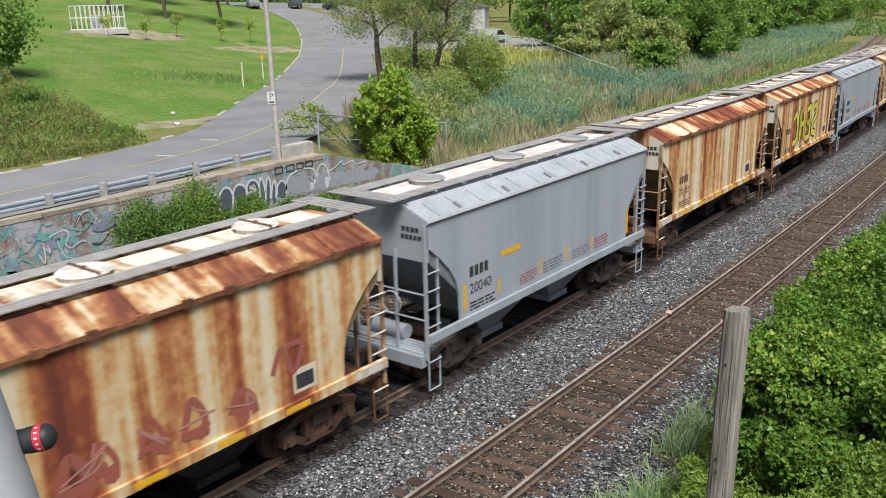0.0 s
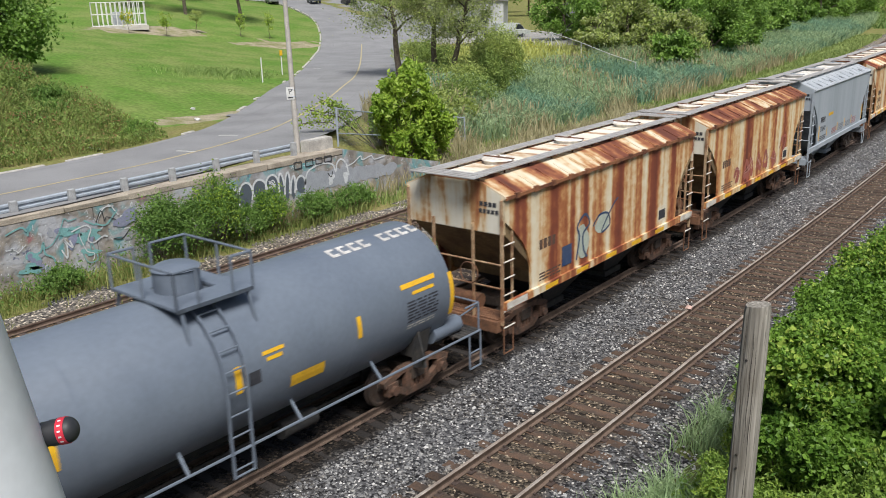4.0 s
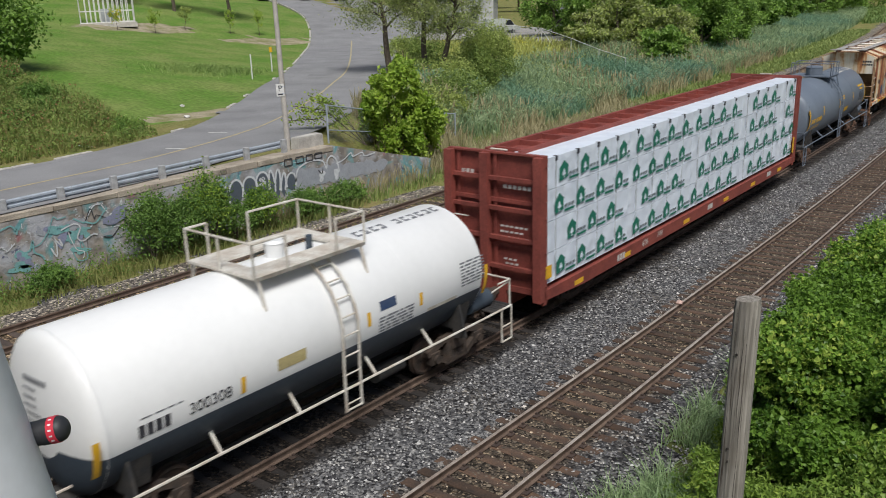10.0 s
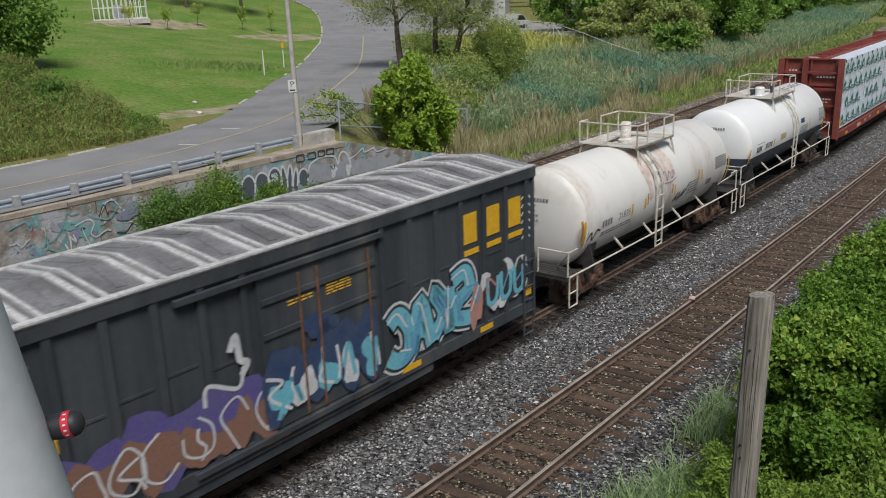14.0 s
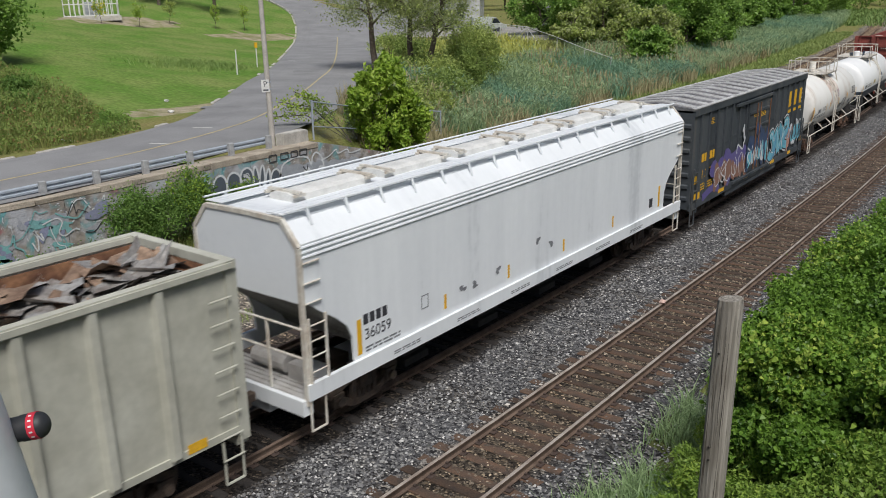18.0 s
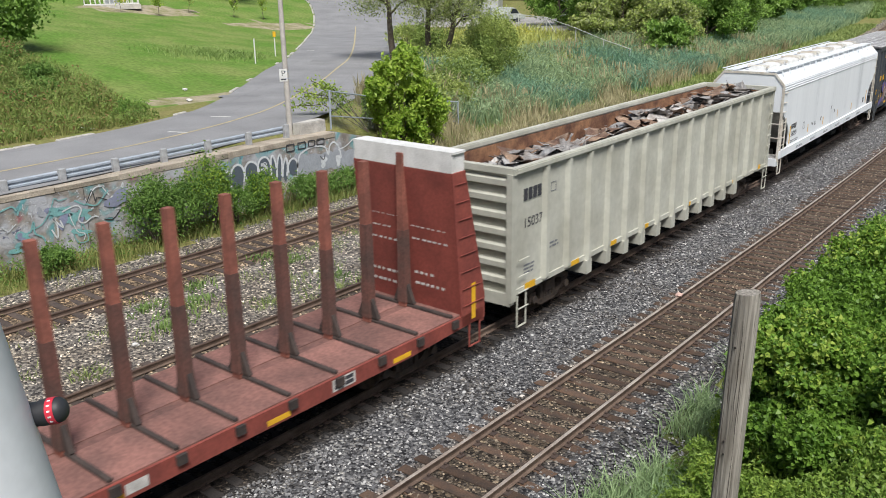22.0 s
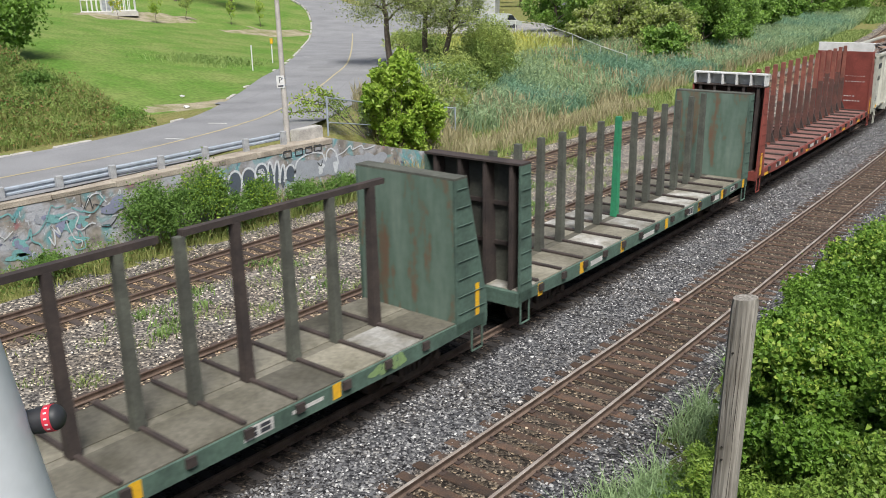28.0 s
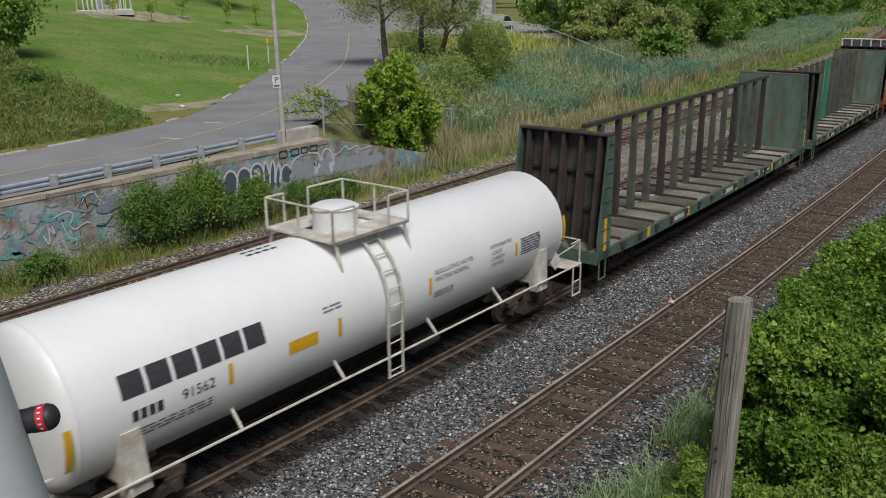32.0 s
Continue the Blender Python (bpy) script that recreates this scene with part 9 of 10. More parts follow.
def build_verge():
    rng = np.random.default_rng(31)
    # reeds in the ditch, in drifts
    n = 60000
    x, y = scatter_off(rng, n, -47, -31.2, 33, 200, 1.25)
    keep = (road_side(x, y) < -6.5) & (speckle(x, y, 5.0) > -0.75) & ~((y < 44) & (x - CURVE * y * y / 2 < -36))
    x, y = x[keep], y[keep]
    h = rng.uniform(0.9, 2.1, len(x)) * (1 + 0.34 * speckle(x, y, 4.0))
    drift = speckle(x, y, 7.0) + 0.5 * speckle(x, y, 2.5) > 0.05
    for name, label, own, mat in (("reeds", "tall pale blue-green reeds filling the ditch", ~drift, REED), ("reeds", "drifts of deep blue-green reeds in the ditch", drift, REED_DEEP)):
        xs, ys = x[own], y[own]
        blades(name, label, xs, ys, height(xs, ys) - 0.05, h[own], 0.045 + 0.0005 * ys, 0.75, mat, rng, "reeds")
    pick = rng.integers(0, len(x), 34000)
    at = np.stack([x[pick] + rng.normal(size=34000) * 0.25, y[pick] + rng.normal(size=34000) * 0.25, height(x[pick], y[pick]) + h[pick] * rng.uniform(0.45, 1.05, 34000)], 1)
    for own, mat, label in ((~drift[pick], REED, "long drooping pale blue-green reed leaves"), (drift[pick], REED_DEEP, "long drooping deep blue-green reed leaves")):
        ob = new("reed_leaves", leaf_mesh("reed_leaves", at[own], rng.uniform(0.3, 0.6, own.sum()), rng, mat, 0.16, 0.6))
        tagged(ob, label, "reeds", kind="stuff")
    far_n = 24000
    x, y = scatter_off(rng, far_n, -49, -30.8, 95, 290)
    blades("far_reeds", "blue-green reeds along the far ditch", x, y, height(x, y) - 0.05, rng.uniform(1.0, 2.2, far_n), 0.13, 0.7, REED, rng, "reeds")
    n = 10000
    x, y = scatter_off(rng, n, -34.6, -30.2, 33, 120, 1.3)
    keep = speckle(x, y, 3.0) > -0.1
    x, y = x[keep], y[keep]
    blades("dry_reeds", "dry straw-coloured reeds along the ditch's edge", x, y, height(x, y) - 0.05, rng.uniform(0.9, 1.9, len(x)), 0.045 + 0.0005 * y, 0.35, REED_DRY, rng, "reeds")
    # seed heads: pale plumes standing above the reeds
    n = 2600
    x, y = scatter_off(rng, n, -46, -32.5, 38, 130)
    keep = (speckle(x, y, 6.0) > -0.1) & (road_side(x, y) < -7)
    x, y = x[keep], y[keep]
    blades("reed_plumes", "pale seed plumes above the reeds", x, y, height(x, y) + 1.5, rng.uniform(0.4, 0.8, len(x)), 0.10, 0.5, REED_DRY, rng, "reeds")
    # grass strip between the siding and the reeds
    n = 20000
    x, y = scatter_off(rng, n, -31.4, -26.6, 24, 170, 1.5)
    keep = (x > WALL_X + 0.1) | (y > 34)
    x, y = x[keep], y[keep]
    blades("verge_grass", "yellow-green verge grass beside the old siding", x, y, height(x, y) - 0.03, rng.uniform(0.2, 0.65, len(x)), 0.03 + 0.0008 * y, 0.6, GRASS_TALL, rng)
    n = 5000
    x, y = scatter_off(rng, n, -30.0, -27.2, 22, 60, 1.2)
    keep = (x > WALL_X + 0.1) | (y > 33)
    x, y = x[keep], y[keep]
    fx, fy = scatter_off(rng, 5000, -31, 4, 196, 300)
    blades("far_grass", "green grass where the line bends away", fx, fy, height(fx, fy) - 0.05, rng.uniform(0.5, 1.3, 5000), 0.3, 0.7, GRASS_GREEN, rng)
    # low weeds growing in patches on the gravel between the sidings
    cx, cy = scatter_off(rng, 34, -23.0, -18.6, 12, 62)
    pick = rng.integers(0, 34, 3200)
    wx, wy = cx[pick] + rng.normal(size=3200) * 0.22, cy[pick] + rng.normal(size=3200) * 0.4
    blades("gravel_weeds", "low green weeds in patches on the gravel", wx, wy, height(wx, wy) - 0.01, rng.uniform(0.08, 0.28, 3200), 0.05, 0.9, GRASS_GREEN, rng)
    blades("tall_dry_grass", "tall straw-coloured grass at the wing wall's foot", x, y, height(x, y) - 0.03, rng.uniform(0.6, 1.35, len(x)), 0.045, 0.45, REED_DRY, rng)
    # weeds at the wall's foot
    n = 6500
    x, y = scatter_off(rng, n, -28.4, -26.4, -4, 27)
    x = np.maximum(x, WALL_X + 0.08)
    blades("wall_weeds", "mixed green and straw weeds at the wall's foot", x, y, height(x, y) - 0.03, rng.uniform(0.2, 0.8, len(x)) * (0.7 + 0.3 * speckle(x, y, 1.0)), 0.035, 0.6, WEED_MIX, rng, "weeds")
    x, y = scatter_off(rng, 5000, -28.4, -26.7, 4, 27)
    x = np.maximum(x, WALL_X + 0.1)
    ob = new("low_weeds", leaf_mesh("low_weeds", np.stack([x, y, height(x, y) + rng.random(len(x)) ** 2 * 0.9], 1), rng.uniform(0.06, 0.13, len(x)), rng, LEAF_WALL))
    tagged(ob, "low leafy weeds along the wall's foot", "weeds", kind="stuff")
    # tufts in the gravel between the sidings, and beside the near track
    cx, cy = scatter_off(rng, 70, -23.0, -18.6, 6, 45)
    k = rng.integers(0, 70, 3200)
    x, y = cx[k] + rng.normal(size=3200) * 0.22, cy[k] + rng.normal(size=3200) * 0.3
    blades("gravel_tufts", "sparse yellow-green tufts growing in the gravel", x, y, np.full(len(x), -0.25), rng.uniform(0.05, 0.22, len(x)), 0.025, 0.9, GRASS_TALL, rng)
    cx, cy = scatter_off(rng, 60, -26.4, -22.4, 4, 45)
    k = rng.integers(0, 60, 2400)
    x, y = cx[k] + rng.normal(size=2400) * 0.3, cy[k] + rng.normal(size=2400) * 0.4
    blades("siding_tufts", "dry weeds growing along the old siding", x, y, np.full(len(x), -0.25), rng.uniform(0.06, 0.28, len(x)), 0.025, 0.8, WEED_MIX, rng)
    # weeds on the rough foot of the lawn
    def bank_spots(n, rise):
        x, y = rng.uniform(-62, -38, n), rng.uniform(10, 29, n)
        d = road_side(x, y)
        keep = (d > 4.25) & (y < 25.0 - 0.1 * (x + 42) + 0.7 * speckle(x, y, 1.5))
        x, y, d = x[keep], y[keep], d[keep]
        tall = (0.55 + 0.35 * speckle(x, y, 1.6)) * rise * (0.6 + 0.12 * np.clip(d - 5, 0, 6))
        return x, y, tall
    x, y, tall = bank_spots(15000, 1.2)
    blades("bank_weeds", "tall tangled weeds, green and rusty brown, at the lawn's foot", x, y, height(x, y) - 0.05, tall * rng.uniform(0.6, 1.3, len(x)) + 0.2, 0.045, 0.6, WEED_MIX, rng, "weeds")
    for name, label, n, mat in (("bank_leaves", "leafy green weeds growing over the bank", 40000, LEAF_BANK), ("rusty_weeds", "rusty brown dock and seed heads on the bank", 5000, WEED_RUST)):
        x, y, tall = bank_spots(n, 1.25)
        if mat is WEED_RUST:
            keep = speckle(x, y, 2.2) > 0.0
            x, y, tall = x[keep], y[keep], tall[keep]
        z = height(x, y) + tall * rng.random(len(x)) ** 0.6 * 1.1
        ob = new(name, leaf_mesh(name, np.stack([x, y, z], 1), rng.uniform(0.1, 0.22, len(x)), rng, mat, 0.5))
        tagged(ob, label, "weeds", kind="stuff")
    for k, (bx, by, r, h) in enumerate(((-54.5, 24.0, 1.3, 1.5), (-51.5, 22.0, 1.4, 1.4), (-49.0, 23.6, 1.0, 1.0), (-48.6, 20.0, 1.2, 1.2), (-46.2, 22.3, 0.9, 0.8), (-47.0, 17.5, 1.2, 1.1), (-44.4, 20.0, 0.9, 0.7), (-51.5, 18.5, 1.4, 1.5), (-43.4, 23.6, 0.7, 0.55))):
        bush("bank_shrub", "tangled green shrub on the lawn's rough foot", (bx, by, lie(bx, by) + h * 0.5), (r, r, h * 0.75), 2600, 0.16, LEAF_BANK if k % 2 else LEAF_WALL, 400 + k, 34, 0.2, 3, group="shrubs on the bank", mat2=WEED_RUST if k % 3 == 0 else None, slim=0.5)
    x, y = rng.normal(-62, 1.5, 2600), rng.normal(45.5, 2.4, 2600)
    keep = road_side(x, y) > 7
    blades("lawn_tuft", "patch of longer grass left on the lawn", x[keep], y[keep], height(x[keep], y[keep]) - 0.05, rng.uniform(0.2, 0.5, keep.sum()), 0.05, 0.9, leafy("pale long grass", (0.15, 0.25, 0.06), (0.28, 0.38, 0.12)), rng)
    # sunlit tall grass with yellow flowers before the yard fence
    n = 7000
    x, y = rng.uniform(-66, -40, n), rng.uniform(66, 92, n)
    off = x - CURVE * y * y / 2
    keep = (road_side(x, y) < -7) & (off < -40)
    x, y = x[keep], y[keep]
    blades("yard_grass", "tall yellow-green grass before the yard fence", x, y, height(x, y) - 0.05, rng.uniform(0.6, 1.5, len(x)), 0.12, 0.5, leafy("sunlit grass", (0.26, 0.31, 0.06), (0.50, 0.52, 0.16)), rng)
    n = 700
    x, y = rng.normal(-58.5, 2.6, n), rng.normal(80, 4, n)
    ob = new("yellow_flowers", leaf_mesh("yellow_flowers", np.stack([x, y, height(x, y) + rng.uniform(0.7, 1.5, n)], 1), rng.uniform(0.08, 0.16, n), rng, FLOWER_YELLOW))
    tagged(ob, "yellow flower heads above the tall grass", "flowers", kind="stuff")


def build_shrubs():
    for k, (x, y, z, rx, ry, rz, n) in enumerate(((-27.35, 16.6, 1.1, 0.75, 1.0, 1.25, 3600), (-27.3, 19.0, 1.35, 0.8, 0.85, 1.45, 4200), (-27.45, 17.8, 0.95, 0.75, 1.0, 1.1, 3000), (-27.4, 21.6, 0.8, 0.65, 0.7, 1.05, 2400), (-27.4, 23.9, 0.5, 0.65, 0.9, 0.65, 1900), (-27.5, 26.2, 0.4, 0.65, 1.3, 0.6, 1900), (-27.3, 12.6, 0.3, 0.5, 0.8, 0.55, 1200), (-27.3, 6.8, 0.7, 0.7, 1.2, 1.0, 1900), (-27.4, 20.3, 0.55, 0.6, 0.8, 0.8, 1500))):
        bush("wall_shrub", "leafy green shrub growing against the graffitied wall", (x, y, z), (rx, ry, rz), int(n * 1.3), 0.12, LEAF_WALL, 60 + k, 34, 0.2, 4, group="shrubs along the wall", mat2=LEAF_BRIGHT if k in (1, 3) else None, slim=0.45)
    # small bright tree at the wall's end, with thin arching branches
    bush("corner_bush", "dense bright green bush over the chain-link fence", (-31.0, 33.9, 2.5), (1.5, 1.3, 2.0), 15000, 0.25, LEAF_BRIGHT, 81, 46, 0.13, 9, mat2=LEAF_LIGHT,
         lobes=((-0.5, -0.2, 1.3, 0.75), (0.6, 0.5, 0.5, 0.8), (0.9, -0.5, -0.9, 0.8), (-0.9, -0.6, -0.4, 0.75), (0.2, 0.1, -1.6, 0.95), (0.3, 0.2, 2.0, 0.6), (1.5, 0.9, -0.3, 0.55), (-0.2, 1.6, 0.2, 0.6), (0.1, 1.9, -1.2, 0.6), (-0.3, -1.5, 0.9, 0.5), (-0.2, 0.6, 2.5, 0.4)))
    b = thing("arching_shrub", "thin pale branches arching over the road's edge", "shrub")
    rng = np.random.default_rng(82)
    base = Vector((-31.0, 31.5, 2.0))
    pos = []
    for k in range(5):
        tip = Vector((-1.6 - 0.35 * k, -1.7 - 0.25 * k, 1.9 - 0.25 * k + 0.5 * (k % 2)))
        mid = tip * 0.55 + Vector((0, 0, 0.45))
        bm = bmesh.new()
        bent(bm, [(0, 0, -0.5), mid, tip], 0.02, 5)
        part("branch", bm, BARK, b)
        for _ in range(150):
            f = rng.uniform(0.3, 1.0)
            q = (Vector((0, 0, -0.5)).lerp(mid, f * 2) if f < 0.5 else mid.lerp(tip, f * 2 - 1))
            pos.append(np.array(q) + rng.normal(size=3) * 0.16)
    part("foliage", leaf_mesh("foliage", np.array(pos), 0.17 * np.ones(len(pos)), rng, LEAF_LIGHT), None, b)
    b.matrix_basis = Matrix.Translation(base)
    # dark scrub behind the bush and along the fence
    for k, (x, y, r, h) in enumerate(((-35.5, 41.5, 1.8, 2.0), (-38, 47, 2.2, 2.6), (-43, 53, 2.4, 3.0), (-47.5, 60, 2.6, 3.2), (-51, 68, 2.4, 3.4), (-45.5, 63.5, 2.0, 2.6), (-57.6, 64.5, 2.0, 2.6), (-54.6, 64.2, 2.0, 2.8), (-49.2, 57.5, 1.8, 2.2), (-46.2, 54.0, 1.6, 2.0), (-45.4, 60.8, 1.7, 5.6), (-43.2, 57.5, 1.5, 4.2), (-48.0, 66.0, 1.8, 5.6), (-40.2, 52.0, 1.5, 2.8), (-35.2, 43.6, 1.2, 1.8))):
        bush("scrub", "tangled olive scrub beside the reeds", (x, y, lie(x, y) + h * 0.45), (r, r, h * 0.6), 2600 if h < 3.5 else 6500, 0.25, LEAF_BANK if k % 2 else LEAF_OLIVE, 90 + k, 30, 0.17, 8, group="scrub by the ditch", slim=0.35)
    bush("road_bush", "dark low bush at the road's edge", (-40.6, 24.0, 2.75), (0.8, 0.8, 0.6), 900, 0.12, LEAF_DARK, 97, 20, 0.22, 3)


def build_hedge():
    """The overgrown bank beside the near track."""
    rng = np.random.default_rng(33)
    spots = [(-3.85, 14.3, 3.05, 0.85), (-4.2, 15.9, 2.75, 0.9), (-4.35, 18.1, 2.6, 1.0), (-3.65, 14.0, 2.35, 0.7), (-3.7, 16.6, 2.3, 1.05), (-3.3, 15.2, 1.95, 0.85), (-4.05, 13.9, 2.55, 0.5), (-4.3, 14.6, 3.15, 0.45), (-3.1, 14.2, 2.5, 0.8), (-4.35, 20.9, 2.5, 1.15), (-4.0, 23.6, 2.4, 1.3), (-2.9, 17.6, 2.75, 1.1), (-2.6, 15.4, 2.55, 0.9), (-3.1, 20.3, 2.9, 1.2), (-2.2, 18.6, 3.2, 1.2), (-4.9, 26.5, 1.7, 1.3), (-4.6, 29.5, 2.0, 1.5), (-3.6, 26.8, 2.6, 1.4), (-1.8, 13.6, 3.0, 0.8), (-3.5, 15.0, 1.5, 0.75), (-3.9, 16.4, 1.2, 0.8), (-4.3, 17.6, 1.1, 0.85), (-2.7, 13.8, 1.9, 0.65), (-4.6, 19.6, 1.1, 0.9), (-2.0, 12.6, 2.3, 0.6), (-3.9, 13.3, 1.75, 0.7), (-4.5, 14.8, 1.6, 0.8), (-4.8, 16.0, 1.5, 0.8), (-3.2, 12.8, 2.1, 0.6), (-5.0, 17.6, 1.6, 0.8), (-4.9, 19.2, 2.0, 0.9)]
    for k, (x, y, z, r) in enumerate(spots):
        bush("vine_bush", "lush green vine-covered bush on the bank", (x, y, z), (r, r * 1.1, r * 0.9), 6800, 0.098, LEAF_HEDGE, 110 + k, 26, 0.125, 2, group="vine-covered bushes", mat2=LEAF_LIGHT if k % 3 == 0 else None, slim=0.72, ovate=True)
    # lighter feathery plants in front of the vines
    for k, (x, y, z, r) in enumerate(((-4.9, 13.5, 0.75, 0.6), (-4.45, 12.6, 1.0, 0.55), (-3.95, 12.0, 1.3, 0.5), (-5.05, 14.9, 0.7, 0.55), (-4.75, 11.7, 0.7, 0.5), (-3.5, 12.9, 1.65, 0.5), (-4.2, 13.6, 1.15, 0.55), (-3.2, 11.6, 1.5, 0.5), (-5.2, 16.6, 0.75, 0.5), (-4.3, 10.9, 0.9, 0.45))):
        bush("bank_plant", "light green feathery plant on the bank", (x, y, z), (r, r, r * 0.85), 2600, 0.11, LEAF_COVER, 240 + k, 30, 0.15, 2, "plant", "feathery plants on the bank", LEAF_LIGHT if k % 2 else None, 0.3)
    # low leafy cover down to the stones
    n = 60000
    x, y = scatter_off(rng, n, -6.1, -0.5, 6.5, 24)
    edge = -5.85 + 0.3 * speckle(x, y, 1.3) + 0.3 * ramp01(-y, -12, -8)
    keep = (x - CURVE * y * y / 2 > edge)
    x, y = x[keep], y[keep]
    z = height(x, y) + rng.random(len(x)) ** 0.8 * (0.45 + 0.3 * speckle(x, y, 0.9))
    ob = new("bank_cover", leaf_mesh("bank_cover", np.stack([x, y, z], 1), rng.uniform(0.06, 0.14, len(x)), rng, LEAF_COVER, 0.45, ovate=True))
    tagged(ob, "pale leafy ground cover on the bank", "ground cover", kind="stuff")
    n = 17000
    x, y = scatter_off(rng, n, -6.8, -4.9, 7, 30, 1.4)
    keep = speckle(x, y, 1.1) > -0.25
    x, y = x[keep], y[keep]
    blades("bank_grass", "long blue-green grass at the edge of the ballast", x, y, height(x, y) - 0.05, rng.uniform(0.3, 0.9, len(x)), 0.024, 0.7, leafy("blue-green grass", (0.15, 0.25, 0.11), (0.34, 0.46, 0.23)), rng)
    b = thing("bare_twigs", "bare brown twigs poking from the bank", "twigs")
    for k in range(7):
        bm = bmesh.new()
        p = Vector((rng.uniform(-4.6, -2.5), rng.uniform(13, 19), 0))
        p.z = lie(p.x, p.y)
        q = p + Vector((rng.uniform(-0.6, 0.6), rng.uniform(-0.6, 0.4), rng.uniform(0.6, 1.2)))
        bent(bm, [p, p.lerp(q, 0.5) + Vector((0.1, 0, 0.15)), q], 0.014, 5)
        part("twig", bm, BARK, b)


def build_trees():
    # willows behind the bend
    for k, (x, y, h, c, lean) in enumerate(((-50.6, 54.8, 10.2, (3.7, 3.7, 3.6), -0.10), (-47.2, 55.2, 10.6, (2.9, 2.9, 3.6), 0.02), (-46.2, 55.6, 10.2, (3.0, 3.0, 3.4), 0.26))):
        tree("willow", "thin grey-green willow with dark leaning trunk", (x, y), h, c, 9500, 0.25, LEAF_WILLOW, 130 + k, 0.3, 12, 40, lean, 0.42, "willows by the bend", LEAF_OLIVE, 0.3, 0.15)
    # the wood along the ditch's far side
    spots = [(-57, 101, 9, 4.6), (-52, 97, 7.5, 4.0), (-48.5, 101, 8, 4.2), (-45, 95, 6.5, 3.2), (-63, 112, 11, 5), (-55, 112, 12, 5.5), (-49, 112, 12, 5), (-46, 108, 9, 4.2), (-49, 122, 12, 5.2), (-47, 117, 9, 4.4), (-54, 128, 14, 6), (-56, 131, 11, 5), (-61, 142, 13, 6), (-60, 151, 11, 5.5), (-67, 138, 15, 6.5), (-64, 166, 12, 6), (-71, 173, 14, 7), (-68, 185, 13, 6), (-57.5, 158, 6.5, 4), (-61, 177, 7, 4.5), (-64, 195, 8, 5), (-72, 130, 12, 5.5), (-71, 208, 15, 8), (-77, 230, 16, 9), (-79, 252, 15, 8), (-34, 262, 14, 7), (-82, 278, 15, 9), (-96, 268, 15, 9), (-48, 315, 16, 10), (-64, 335, 17, 11), (-84, 330, 17, 11), (-63, 205, 9, 6), (-66, 222, 10, 6), (-68, 240, 11, 7), (-70, 258, 12, 8), (-72, 280, 13, 9), (-76, 305, 14, 10), (-52, 130, 7, 4), (-54, 145, 8, 4.5), (-53.5, 136, 6, 3.6), (-47, 100, 5, 3.2), (-52.5, 91, 4.5, 2.6), (-42.5, 90, 4.2, 2.6), (-66, 105, 8, 4), (-58, 350, 16, 12), (-40, 345, 16, 12), (-70, 380, 18, 14)]
    for k, (x, y, h, r) in enumerate(spots):
        olive = k in (1, 3, 39, 40, 41)
        tree("wood_tree", "broad olive-green tree at the edge of the wood" if olive else "broad dark leafy tree in the wood beyond the reeds", (x, y), h, (r, r, h * 0.47), 11000 if y < 135 else 5000, 0.34 if y < 135 else 0.6, LEAF_OLIVE if olive else LEAF_DARK, 150 + k, 0.3, 6, 34, 0.0, 0.2, "trees of the wood", LEAF_WILLOW if olive else LEAF_HEDGE, 0.7, 0.115, 0.06)
    # at the lawn's near edge
    tree("lawn_tree", "dark leafy tree at the edge of the lawn", (-61.9, 27.4), 6.6, (2.8, 2.8, 3.2), 10000, 0.3, LEAF_DARK, 180, 0.25, 8, 40, 0, 0.25, "trees on the lawn", LEAF_HEDGE)
    for k, (x, y, h, r) in enumerate(((-112, 76, 12, 3.5), (-117, 70, 11, 3.0), (-106, 81, 12, 3.2), (-128, 86, 13, 4), (-140, 70, 13, 5), (-150, 84, 14, 6), (-145, 55, 13, 5), (-162, 62, 14, 6), (-135, 105, 12, 4.5), (-126, 50, 12, 4.5))):
        tree("park_tree", "tall park tree with a straight dark trunk", (x, y), h, (r, r, h * 0.33), 3000, 0.4, LEAF_HEDGE if k % 2 else LEAF_DARK, 190 + k, 0.28, 6, 28, 0, 0.5, "trees on the lawn", LEAF_BRIGHT if k % 3 == 0 else None)
    for k, (x, y, h, m) in enumerate(((-96.8, 57.5, 2.6, FLOWER_YELLOW), (-95.5, 61.8, 2.8, LEAF_LIGHT), (-95, 72.5, 3.2, LEAF_LIGHT), (-93.8, 76.2, 3.6, LEAF_LIGHT), (-97.5, 67.5, 3.2, LEAF_OLIVE), (-112, 55, 3.0, LEAF_OLIVE))):
        tree("sapling", "slender young tree planted on the lawn", (x, y), h, (0.75, 0.75, 0.9), 420, 0.2, LEAF_LIGHT if m is FLOWER_YELLOW else m, 210 + k, 0.04, 5, 14, 0, 0.4, "saplings", m if m is FLOWER_YELLOW else None)
    for k in range(30):
        # woods that close the view behind the lawn and road
        rng = random.Random(300 + k)
        a = radians(33 + 40 * k / 29)
        d = rng.uniform(215, 300)
        x, y = -d * math.sin(a), d * math.cos(a)
        tree("far_tree", "distant broad tree closing the view", (x, y), rng.uniform(11, 17), (7, 7, 5.5), 1500, 1.0, LEAF_DARK, 330 + k, 0.35, 4, 26, 0, 0.3, "distant trees", LEAF_OLIVE)


build_verge()
build_shrubs()
build_hedge()
build_trees()


